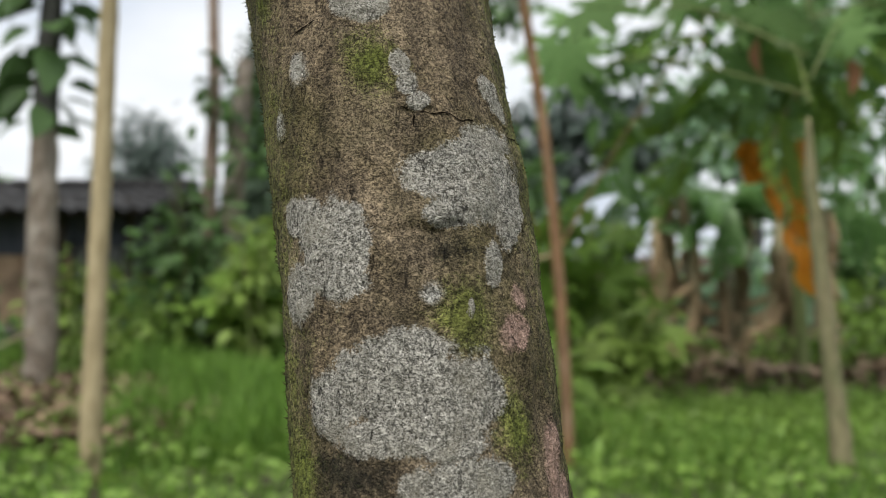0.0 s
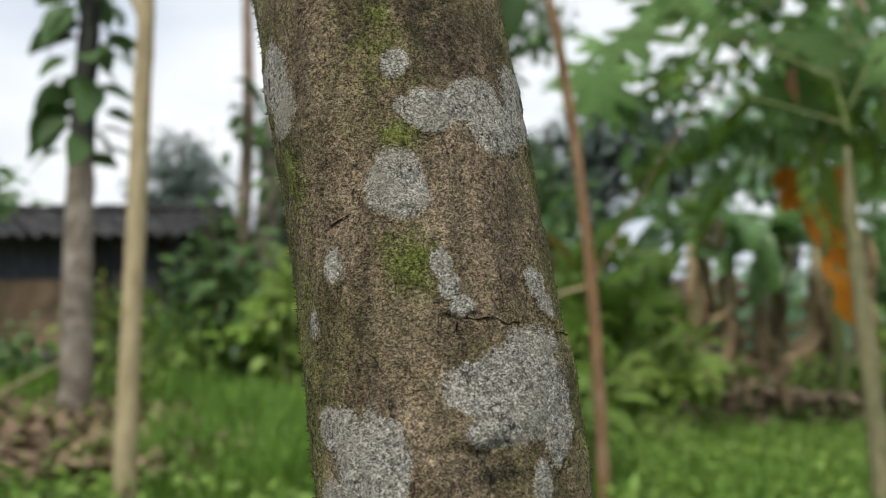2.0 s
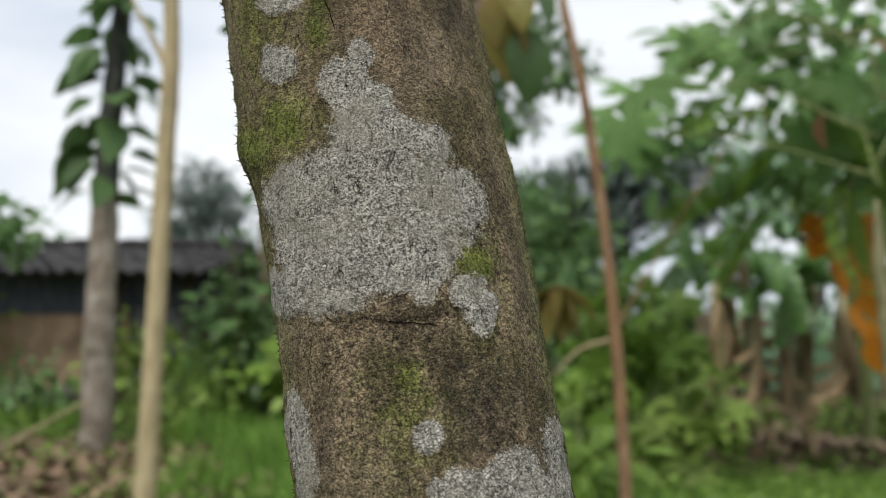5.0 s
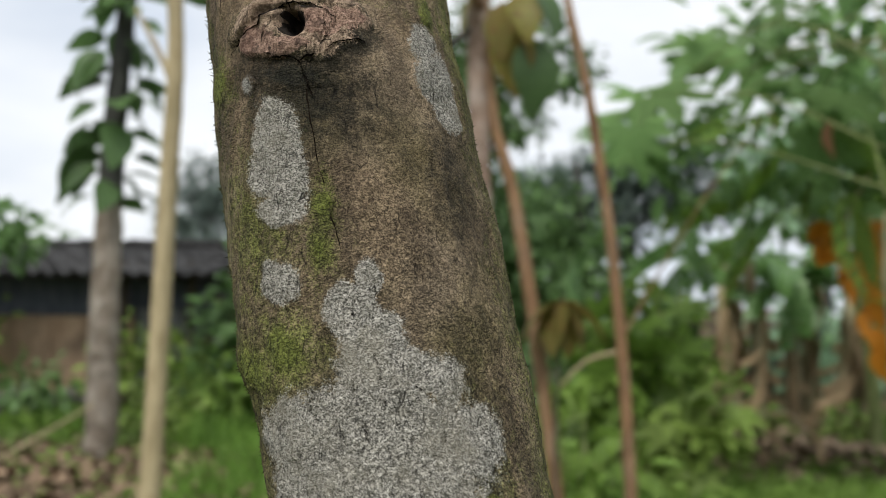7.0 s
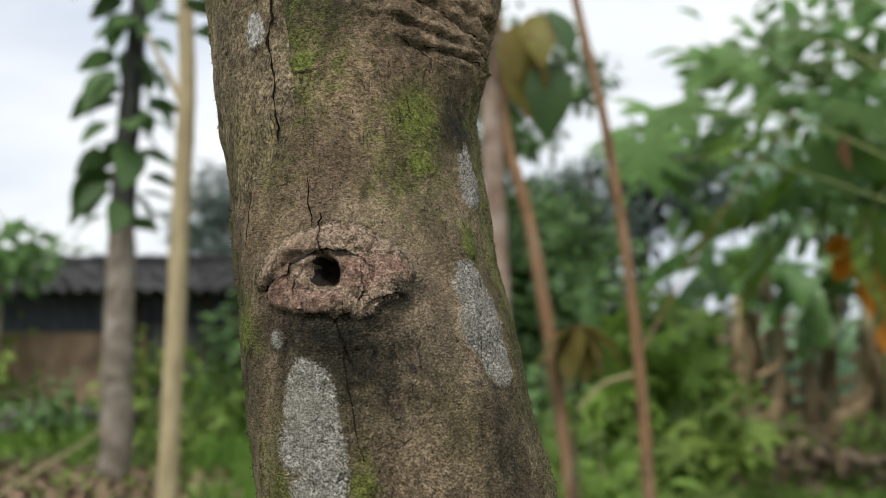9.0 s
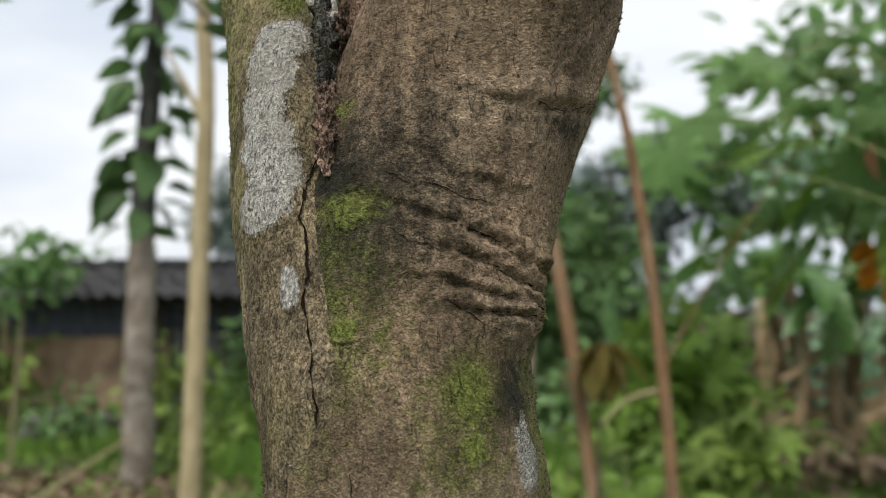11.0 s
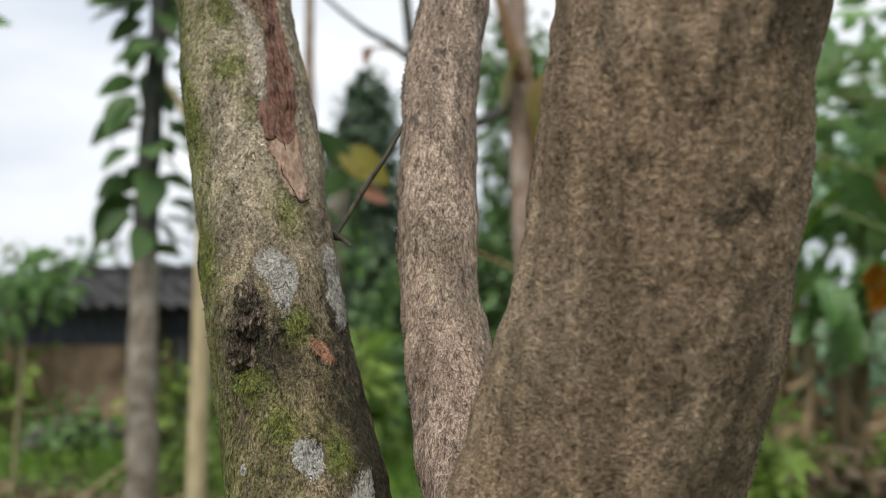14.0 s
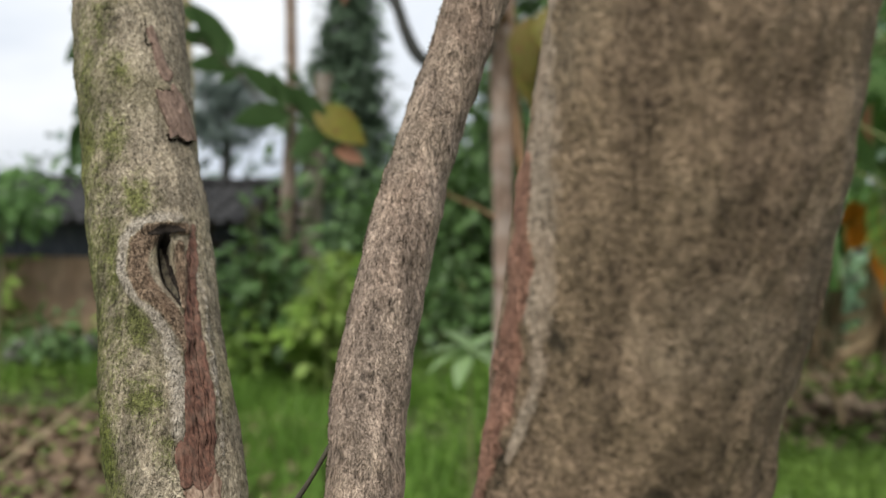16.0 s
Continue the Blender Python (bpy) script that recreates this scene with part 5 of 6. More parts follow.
    return p, d + np.stack([rng.normal(0, 0.4, count), rng.normal(0, 0.4, count), rng.normal(-0.35, 0.4, count)], -1)


def crown(name, parent, template, mat, blobs, count, size, seed, label=""):
    rng = np.random.default_rng(seed)
    p, d = crown_points(rng, blobs, count)
    keep = p[:, 2] > 0.02
    v, f = scatter(template, p[keep], d[keep], size * rng.uniform(0.65, 1.3, keep.sum()), rng.uniform(-0.9, 0.9, keep.sum()))
    return tagged(mesh_object(name, v, f, mat, parent, label), kind="stuff")


def stem(name, path, mat, parent, label="", sides=12, wobble=0.12, n=40, seed=1):
    v, f = rod(bend(path, n), sides, wobble, seed)
    return mesh_object(name, v, f, mat, parent, label)


def leaf_meshes(name, template, mat, variants=1):
    v, f = template
    me = bpy.data.meshes.new(name)
    me.from_pydata(np.asarray(v).tolist(), [], f if isinstance(f, list) else f.tolist())
    me.polygons.foreach_set("use_smooth", np.ones(len(me.polygons), bool))
    me.materials.append(mat)
    return me


def hang(name, me, parent, place, yaw, pitch, roll, size, label=""):
    ob = new(name, me)
    ob.matrix_world = pose(*place, 0, 0, 0) @ Matrix.Rotation(radians(yaw), 4, "Z") @ Matrix.Rotation(radians(-pitch), 4, "Y") @ Matrix.Rotation(radians(roll), 4, "X") @ Matrix.Scale(size, 4)
    ob.parent = parent
    if label:
        ob["label"] = label
    return ob


OVAL = blade(1.0, 0.55, 7, 0.2, 0.3, 0.85)
SMALL = blade(1.0, 0.5, 4, 0.2, 0.2)
LANCE = blade(1.0, 0.3, 5, 0.2, 0.3)
TINY = blade(1.0, 0.4, 3, 0.15, 0.1)
TEAK_MESH = leaf_meshes("leaf", blade(1.0, 0.68, 9, 0.2, 0.45, 0.75), LEAF_SHADE)
PALE_MESH = leaf_meshes("leaf", blade(1.0, 0.42, 9, 0.25, 0.35, 0.8), LEAF_PALE)
SLIM_MESH = leaf_meshes("leaf", blade(1.0, 0.48, 9, 0.2, 0.3, 0.8), LEAF_SHADE)
YELLOW_MESH = leaf_meshes("leaf", blade(1.0, 0.6, 9, 0.25, 0.35, 0.8), LEAF_YELLOW)
OLIVE_MESH = leaf_meshes("leaf", blade(1.0, 0.6, 9, 0.25, 0.35, 0.8), LEAF_OLIVE)
ORANGE_MESH = leaf_meshes("leaf", blade(1.0, 0.55, 8, 0.4, 0.5, 0.8), LEAF_ORANGE)
RUST_MESH = leaf_meshes("leaf", blade(1.0, 0.6, 8, 0.3, 0.4, 0.8), LEAF_RUST)

# tall thin tree with leaves up its dark upper trunk
leafy = tagged(new("slender_tree"), "slender tree with a pale lower trunk and big drooping leaves", "tree")
stem("trunk", [(-2.72, 7.0, 0, 0.125), (-2.7, 7.0, 0.35, 0.108), (-2.69, 7.0, 1.2, 0.1), (-2.685, 7.0, 1.98, 0.088)], BARK_PALE, leafy, "pale grey-brown spotted bark", 16)
stem("upper_trunk", [(-2.685, 7.0, 1.95, 0.094), (-2.66, 7.0, 2.5, 0.078), (-2.6, 7.0, 3.3, 0.066), (-2.56, 7.0, 4.3, 0.05), (-2.5, 7.0, 5.4, 0.02)], BARK_BLACK, leafy, "dark upper bark")
rng = np.random.default_rng(11)
for i in range(92):
    z = 1.95 + 2.9 * ((i + rng.uniform(0, 1)) / 92)
    side = rng.choice([-1, 1])
    yaw = (0 if side > 0 else 180) + rng.normal(0, 48)
    x = -2.69 + (z - 1.98) * 0.055
    reach = rng.uniform(0.06, 0.16)
    size = rng.uniform(0.2, 0.36)
    hang("leaf", TEAK_MESH, leafy, (x + math.cos(radians(yaw)) * reach, 7.0 + math.sin(radians(yaw)) * reach, z), yaw, rng.uniform(-48, 15), rng.uniform(-35, 35), size)

# straight pale pole-like sapling
sapling = tagged(new("bare_sapling"), "bare pale tan sapling stem rising from the grass", "sapling")
stem("stem", [(-1.62, 4.8, -0.02, 0.056), (-1.6, 4.8, 0.6, 0.05), (-1.58, 4.8, 1.2, 0.046), (-1.56, 4.8, 1.8, 0.044), (-1.54, 4.8, 2.4, 0.04), (-1.56, 4.8, 3.1, 0.034), (-1.52, 4.8, 4.2, 0.022)], BARK_TAN, sapling, sides=14, n=60, wobble=0.07)
stem("branch", [(-1.56, 4.8, 2.3, 0.02), (-1.63, 4.78, 2.45, 0.014), (-1.72, 4.76, 2.62, 0.008)], BARK_TAN, sapling, sides=8, n=12)

# mottled pale tree with an ivy-dark companion stem
birch = tagged(new("mottled_tree"), "mottled pale-barked tree with a thin brown second stem", "tree")
stem("trunk", [(-1.86, 8.5, 0, 0.13), (-1.82, 8.5, 0.4, 0.11), (-1.75, 8.5, 1.2, 0.095), (-1.68, 8.5, 1.99, 0.085), (-1.63, 8.5, 2.5, 0.072), (-1.61, 8.5, 2.74, 0.066)], BARK_PALE, birch, "mottled pale bark", 16)
stem("second_stem", [(-1.95, 8.6, 0.1, 0.07), (-1.93, 8.6, 1.5, 0.06), (-1.89, 8.6, 2.6, 0.05), (-1.91, 8.6, 3.6, 0.042), (-1.88, 8.6, 5.2, 0.02)], BARK_MIX, birch, "thin brown stem")
crown("leaves", birch, OVAL, LEAF_DARK, [(-1.75, 8.5, 2.45, 0.28, 0.2, 0.3), (-1.55, 8.4, 2.0, 0.25, 0.2, 0.2)], 120, 0.13, 13, "dark green leaves")

# columnar trees behind
def leafy_tree(x, y, height, radius, blobs, count, size, seed, label, mat=None, template=None, name="tree"):
    t = tagged(new(name), label, "tree")
    stem("trunk", [(x, y, -0.05, radius), (x + 0.05, y, height * 0.5, radius * 0.7), (x, y, height * 0.92, radius * 0.2)], BARK_BLACK, t, sides=10, n=16)
    r = np.random.default_rng(seed)
    for k in range(7):
        b = blobs[k % len(blobs)]
        z = b[2] - b[5] * 0.6
        stem("limb", [(x, y, max(z - 0.5, 0.3), radius * 0.4), ((x + b[0]) / 2 + r.normal(0, 0.1), (y + b[1]) / 2, z, radius * 0.25), (b[0] + r.normal(0, b[3] * 0.4), b[1], b[2] + b[5] * 0.3, radius * 0.06)], BARK_BLACK, t, sides=6, n=10)
    crown("crown", t, template or SMALL, mat or LEAF_DARK, blobs, count, size, seed)
    return t


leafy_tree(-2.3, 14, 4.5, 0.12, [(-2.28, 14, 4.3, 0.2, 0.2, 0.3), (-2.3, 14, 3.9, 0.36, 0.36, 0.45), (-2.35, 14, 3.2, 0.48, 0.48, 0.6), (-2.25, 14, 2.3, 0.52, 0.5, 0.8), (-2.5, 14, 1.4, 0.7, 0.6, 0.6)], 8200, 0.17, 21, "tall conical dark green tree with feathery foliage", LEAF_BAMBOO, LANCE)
leafy_tree(-7.15, 25, 5.2, 0.16, [(-7.2, 25, 4.3, 0.8, 0.8, 0.7), (-6.6, 25, 3.9, 0.7, 0.7, 0.5), (-7.8, 25, 3.6, 0.7, 0.7, 0.6), (-7.1, 25, 3.2, 1.0, 0.8, 0.5)], 3400, 0.2, 22, "feathery grey-green tree behind the hut", LEAF_HAZE_GREY, LANCE)
leafy_tree(-4.5, 24, 3.4, 0.14, [(-4.6, 24, 2.6, 0.7, 0.7, 0.6), (-4.1, 24, 2.1, 0.8, 0.8, 0.6)], 1500, 0.2, 23, "distant grey-green tree with a loose crown", LEAF_HAZE_GREY, LANCE)
leafy_tree(0.9, 13, 3.4, 0.15, [(0.6, 13, 1.7, 0.9, 0.7, 0.8), (1.0, 13, 1.3, 0.7, 0.7, 0.6), (0.2, 13, 1.3, 0.8, 0.6, 0.8), (0.4, 13, 2.4, 0.6, 0.6, 0.5)], 5200, 0.14, 24, "dense dark green tree behind the saplings")
leafy_tree(-0.3, 12, 3.2, 0.15, [(-0.4, 12, 1.6, 0.7, 0.6, 0.8), (0.1, 12, 1.4, 0.7, 0.6, 0.7), (-0.2, 12, 2.3, 0.6, 0.5, 0.6), (-0.8, 12, 1.0, 0.7, 0.6, 0.6)], 5200, 0.13, 25, "dense dark green tree behind the saplings")
leafy_tree(-1.2, 12.5, 3.0, 0.12, [(-1.3, 12.5, 1.3, 0.7, 0.6, 0.9), (-1.0, 12.5, 2.0, 0.5, 0.5, 0.5), (-1.7, 12.5, 1.0, 0.6, 0.6, 0.7)], 3600, 0.13, 26, "leafy dark green tree behind the saplings")
leafy_tree(2.6, 22, 5.4, 0.2, [(1.8, 22, 3.9, 1.0, 0.8, 0.7), (2.9, 22, 4.4, 1.1, 0.9, 0.8), (4.0, 22, 4.0, 1.2, 0.9, 0.9), (2.0, 22, 3.1, 1.1, 0.8, 0.6), (1.0, 22, 3.2, 0.7, 0.6, 0.5)], 5200, 0.22, 27, "distant grey-green tree with a loose crown", LEAF_HAZE_GREY)
leafy_tree(0.6, 24, 4.8, 0.18, [(0.3, 24, 3.7, 0.8, 0.8, 0.7), (1.0, 24, 4.2, 0.7, 0.7, 0.6), (0.7, 24, 3.0, 1.0, 0.8, 0.6)], 2600, 0.2, 28, "distant feathery grey-green tree with airy crown", LEAF_HAZE_GREY, LANCE)

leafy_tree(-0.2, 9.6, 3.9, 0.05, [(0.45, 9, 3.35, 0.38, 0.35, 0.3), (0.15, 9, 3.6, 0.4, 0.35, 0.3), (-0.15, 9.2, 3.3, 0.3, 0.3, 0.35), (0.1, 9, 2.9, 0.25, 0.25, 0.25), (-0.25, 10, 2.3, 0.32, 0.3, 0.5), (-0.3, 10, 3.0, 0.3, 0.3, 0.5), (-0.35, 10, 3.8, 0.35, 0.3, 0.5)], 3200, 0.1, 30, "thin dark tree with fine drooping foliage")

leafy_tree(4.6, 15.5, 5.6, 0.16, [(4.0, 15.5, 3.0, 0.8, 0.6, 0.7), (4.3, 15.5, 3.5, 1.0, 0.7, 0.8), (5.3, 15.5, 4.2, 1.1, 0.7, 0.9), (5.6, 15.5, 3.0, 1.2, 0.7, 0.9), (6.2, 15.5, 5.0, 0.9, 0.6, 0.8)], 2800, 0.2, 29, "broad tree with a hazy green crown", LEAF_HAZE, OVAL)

leafy_tree(5.4, 12.5, 2.6, 0.1, [(4.8, 12.5, 1.3, 0.7, 0.5, 0.5), (5.6, 12.5, 1.5, 0.8, 0.5, 0.6), (4.3, 12.5, 0.9, 0.6, 0.5, 0.4), (6.2, 12.5, 1.9, 0.6, 0.5, 0.5)], 2600, 0.14, 32, "low bushy green tree beyond the bananas", LEAF, OVAL)

# the woods that close the place far behind
rng = np.random.default_rng(5)
blobs = []
for k in range(64):
    a = 2 * math.pi * k / 64
    d = rng.uniform(33, 44)
    blobs.append((d * math.sin(a), d * math.cos(a), rng.uniform(0.8, 1.7), 3.4, 2.0, rng.uniform(1.2, 2.3)))
woods = crown("far_woods", None, SMALL, LEAF_HAZE_GREY, blobs, 15000, 0.5, 31)
tagged(woods, "dense far woods in grey-green", "woods", kind="stuff")

# young leafy tree by the hut's corner
young = tagged(new("young_tree"), "young tree with a bushy fresh green top", "tree")
stem("trunk", [(-3.55, 6.9, 0.1, 0.02), (-3.5, 6.9, 0.9, 0.016), (-3.45, 6.9, 1.6, 0.01)], BARK_OLIVE, young, n=14, sides=8)
crown("crown", young, OVAL, LEAF, [(-3.45, 6.9, 1.8, 0.3, 0.25, 0.16), (-3.3, 6.9, 1.7, 0.2, 0.2, 0.14), (-3.65, 6.9, 1.6, 0.25, 0.2, 0.2)], 270, 0.11, 33)
young = tagged(new("young_tree"), "young tree with spreading dark leaves", "tree")
stem("trunk", [(-3.6, 5.2, 0, 0.03), (-3.4, 5.2, 1.5, 0.025), (-3.3, 5.2, 2.8, 0.02), (-3.12, 5.2, 3.3, 0.012)], BARK_TAN, young, n=14, sides=8)
crown("crown", young, OVAL, LEAF, [(-3.03, 5.2, 3.05, 0.2, 0.2, 0.2), (-3.35, 5.2, 3.2, 0.3, 0.2, 0.2)], 70, 0.16, 34)

# reddish brown stems
stems = tagged(new("reddish_tree"), "reddish brown tree with a split mottled trunk", "tree")
stem("trunk", [(-0.12, 4.6, -0.02, 0.07), (-0.11, 4.6, 0.7, 0.056), (-0.095, 4.6, 1.32, 0.05), (-0.13, 4.6, 2.3, 0.046), (-0.14, 4.6, 3.0, 0.042), (-0.2, 4.6, 4.4, 0.03)], BARK_MIX, stems, "reddish brown mottled bark", 14)
stem("branch", [(-0.12, 4.58, 2.55, 0.03), (-0.2, 4.5, 2.85, 0.025), (-0.32, 4.45, 3.4, 0.015)], BARK_RUST, stems, n=14, sides=8)
stem("branch", [(-0.1, 4.58, 1.715, 0.007), (-0.2, 4.565, 1.78, 0.006), (-0.363, 4.55, 1.858, 0.005), (-0.5, 4.53, 1.98, 0.003)], BARK_RUST, stems, n=14, sides=7)
stem("branch", [(-0.137, 4.6, 2.48, 0.02), (-0.3, 4.53, 2.37, 0.026), (-0.46, 4.48, 2.4, 0.027), (-0.55, 4.48, 2.6, 0.025), (-0.58, 4.5, 2.72, 0.022), (-0.62, 4.5, 3.1, 0.016)], BARK_BLACK, stems, "dark bare branch", n=24, sides=9)
stem("branch", [(-0.565, 4.49, 2.62, 0.02), (-0.66, 4.5, 2.7, 0.015), (-0.79, 4.5, 2.78, 0.011), (-0.99, 4.5, 2.95, 0.006)], BARK_BLACK, stems, "dark bare branch", n=16, sides=7)
stem("branch", [(-0.6, 4.5, 2.66, 0.008), (-0.69, 4.5, 2.69, 0.006), (-0.79, 4.5, 2.68, 0.004)], BARK_RUST, stems, n=12, sides=6)
hang("leaf", RUST_MESH, stems, (-0.74, 4.5, 2.69), 190, -50, 40, 0.09, "small rusty old leaf")
thin = tagged(new("leaning_sapling"), "thin reddish brown leaning sapling", "sapling")
stem("stem", [(0.3, 4.6, -0.02, 0.034), (0.21, 4.6, 0.55, 0.031), (0.13, 4.6, 1.15, 0.03), (0.03, 4.6, 1.75, 0.028), (-0.06, 4.6, 2.1, 0.024), (-0.1, 4.6, 2.7, 0.016)], BARK_RUST, thin, n=36, sides=10)
for x, z, yaw, pitch, size, me in ((0.02, 2.5, -90, -78, 0.34, OLIVE_MESH), (0.1, 2.4, -60, -70, 0.32, TEAK_MESH), (-0.02, 2.56, -110, -65, 0.26, OLIVE_MESH), (0.06, 2.6, -80, -50, 0.26, YELLOW_MESH), (0.12, 2.62, -30, -45, 0.24, TEAK_MESH), (-0.1, 2.66, 200, -50, 0.28, OLIVE_MESH)):
    hang("leaf", me, thin, (x, 4.5, z), yaw, pitch, 12, size, "yellowing leaf with brown edges" if me is not TEAK_MESH else "")
red = tagged(new("leaning_sapling"), "tall reddish brown sapling with a slight bow", "sapling")
stem("stem", [(0.6, 5.0, -0.02, 0.033), (0.585, 5.0, 0.4, 0.03), (0.55, 5.0, 1.0, 0.028), (0.49, 5.0, 1.6, 0.026), (0.4, 5.0, 2.2, 0.023), (0.28, 5.0, 2.75, 0.019), (0.14, 5.0, 3.4, 0.012)], BARK_RUST, red, n=40, sides=10)
stem("branch", [(0.53, 5.02, 1.05, 0.012), (0.38, 5.05, 1.0, 0.009), (0.26, 5.05, 0.88, 0.006)], BARK_TAN, red, n=14, sides=7)
far_stem = tagged(new("leafy_branch"), "thin dark branch with big green leaves", "branch")
stem("branch", [(-0.598, 3.4, 2.014, 0.0027), (-0.757, 3.4, 2.099, 0.0041), (-0.827, 3.4, 2.124, 0.0048), (-0.933, 3.4, 2.235, 0.0054), (-1.021, 3.4, 2.304, 0.0061), (-1.128, 3.4, 2.407, 0.0082), (-1.237, 3.4, 2.508, 0.0102)], TWIG, far_stem, n=26, sides=6)
for x, z, yaw, pitch, size in ((-1.04, 2.365, 170, 52, 0.095), (-0.952, 2.263, 190, 66, 0.183), (-0.931, 2.263, 170, 84, 0.102), (-0.992, 2.311, 185, 18, 0.109), (-0.931, 2.243, 175, 6, 0.129), (-0.897, 2.229, 190, -22, 0.082), (-0.789, 2.134, 172, 52, 0.156),
                               (-0.775, 2.114, 188, 82, 0.116), (-0.748, 2.093, 178, 0, 0.17), (-0.707, 2.114, 170, 40, 0.109), (-0.639, 2.039, 185, 58, 0.177), (-0.632, 2.046, 175, -29, 0.136)):
    hang("leaf", SLIM_MESH, far_stem, (x, 3.4, z), yaw, pitch, 62, size * 1.05)
hang("leaf", YELLOW_MESH, far_stem, (-0.673, 3.39, 2.107), -8, -26, 65, 0.183, "yellow-green leaf")
hang("leaf", RUST_MESH, far_stem, (-0.612, 3.39, 1.985), 8, -11, 60, 0.102, "peach-coloured old leaf")
weed = tagged(new("broad_leaf_weed"), "broad-leaved pale green weed", "plant")
stem("stem", [(-0.22, 4.8, 0, 0.012), (-0.24, 4.8, 0.7, 0.009), (-0.25, 4.8, 1.16, 0.006)], STALK, weed, n=12, sides=7)
for yaw, pitch, size in ((170, 8, 0.26), (205, -5, 0.22), (20, 40, 0.22), (140, 40, 0.2), (60, 20, 0.2), (-60, 10, 0.2), (250, -25, 0.2)):
    hang("leaf", PALE_MESH, weed, (-0.25, 4.8, 1.15), yaw, pitch, 0, size)

# big-leaved tree with cut leaves, and its dying leaf
papaya = tagged(new("big_leaved_tree"), "big-leaved tree with deeply cut green leaves on long stalks", "tree")
stem("trunk", [(1.89, 4.95, -0.02, 0.06), (1.84, 4.95, 0.5, 0.045), (1.77, 4.95, 1.2, 0.036), (1.75, 4.95, 1.4, 0.03), (1.74, 4.95, 1.7, 0.012)], BARK_OLIVE, papaya, "olive-tan trunk", 14)
stem("branch", [(2.86, 8.3, 0.0, 0.06), (2.84, 8.3, 0.6, 0.05), (2.8, 8.3, 1.3, 0.045), (2.85, 8.3, 2.4, 0.03)], STALK, papaya, "pale green trunk", n=20)
PALM_MESH = leaf_meshes("leaf", lobed(1.0, 7, 0.55, 0.3), LEAF_PIECE)
rng = np.random.default_rng(41)
for k in range(60):
    x, y = rng.uniform(0.6, 3.3), rng.uniform(5.4, 7.4)
    edge = 1.2 + (1.1 + 0.95 * (6 * x / y - 0.56)) * y / 6
    z = rng.uniform(2.02 if x < 1.4 else 1.85, min(edge, 3.8))
    hub = (1.76, 4.98, rng.uniform(1.7, 2.9))
    leafp = hang("leaf", PALM_MESH, papaya, (x, y, z), rng.uniform(0, 360), rng.uniform(-50, 15), rng.uniform(-30, 30), rng.uniform(0.22, 0.37))
    if k % 4 == 0:
        stem("leaf_stalk", [(*hub, 0.006), ((hub[0] + x) / 2, (hub[1] + y) / 2, (hub[2] + z) / 2 + 0.12, 0.005), (x, y, z, 0.003)], STALK, papaya, n=10, sides=6, wobble=0)
crown("foliage", papaya, OVAL, LEAF, [(1.6, 6.6, 2.75, 0.7, 0.5, 0.45), (2.3, 6.6, 2.6, 0.7, 0.5, 0.6), (1.3, 6.8, 2.25, 0.5, 0.4, 0.3), (2.7, 6.5, 1.9, 0.6, 0.5, 0.5), (1.95, 6.8, 2.0, 0.5, 0.4, 0.35), (2.9, 6.8, 2.5, 0.7, 0.5, 0.7), (2.5, 6.6, 3.25, 0.75, 0.5, 0.45), (3.1, 6.8, 3.1, 0.6, 0.5, 0.6), (1.9, 6.6, 3.2, 0.5, 0.5, 0.35)], 560, 0.19, 42)
crown("foliage", papaya, frond(1.0, 10, 0.34, 0.3), LEAF_BRIGHT, [(1.9, 6.9, 1.9, 0.5, 0.4, 0.25), (2.2, 6.4, 2.3, 0.6, 0.4, 0.3)], 26, 0.5, 43)
for x, y, z, yaw, pitch, size in ((1.86, 6.1, 2.35, 200, -70, 0.22), (2.1, 6.0, 2.75, -30, -30, 0.2), (1.55, 6.3, 2.45, 10, -60, 0.16), (2.35, 6.0, 2.2, 30, -60, 0.2)):
    hang("leaf", RUST_MESH, papaya, (x, y, z), yaw, pitch, 10, size, "rusty pink old leaf")
dying = tagged(new("dying_branch"), "drooping branch of bright orange dying leaves", "branch")
stem("stalk", [(2.24, 6.6, 2.1, 0.013), (2.1, 6.6, 1.8, 0.01), (2.15, 6.6, 1.38, 0.008), (2.27, 6.6, 1.0, 0.005)], BARK_TAN, dying, n=16, sides=6)
for x, z, yaw, pitch, size in ((2.08, 1.82, 200, -40, 0.18), (2.02, 1.76, 185, -8, 0.24), (1.98, 1.66, 200, -30, 0.22), (2.2, 1.78, -5, -12, 0.2), (2.1, 1.73, 195, -5, 0.28), (2.1, 1.7, 160, -35, 0.26), (2.14, 1.7, -15, -15, 0.26), (2.12, 1.64, 205, -50, 0.28), (2.16, 1.64, -25, -50, 0.32), (2.14, 1.58, 185, -65, 0.28), (2.16, 1.52, -10, -40, 0.26),
                               (2.18, 1.44, 195, -45, 0.22), (2.2, 1.4, -20, -60, 0.28), (2.22, 1.28, 190, -70, 0.24), (2.24, 1.16, -30, -65, 0.24), (2.26, 1.04, -80, -80, 0.24)):
    hang("leaf", ORANGE_MESH, dying, (x, 6.58, z), yaw, pitch, 74, size)
bough = tagged(new("bare_bough"), "thin bare brown bough leaning across the leaves", "branch")
stem("bough", [(0.62, 5.9, 1.0, 0.008), (0.72, 6.0, 1.2, 0.007), (1.1, 6.0, 1.85, 0.005), (1.53, 6.0, 2.46, 0.003)], BARK_RUST, bough, n=20, sides=7)


# banana clump with torn and dry leaves
def banana_leaf(length, width, dry, seed):
    """A long drooping blade torn into strips along its midrib."""
    r = np.random.default_rng(seed)
    vs, fs, n = [], [], 15
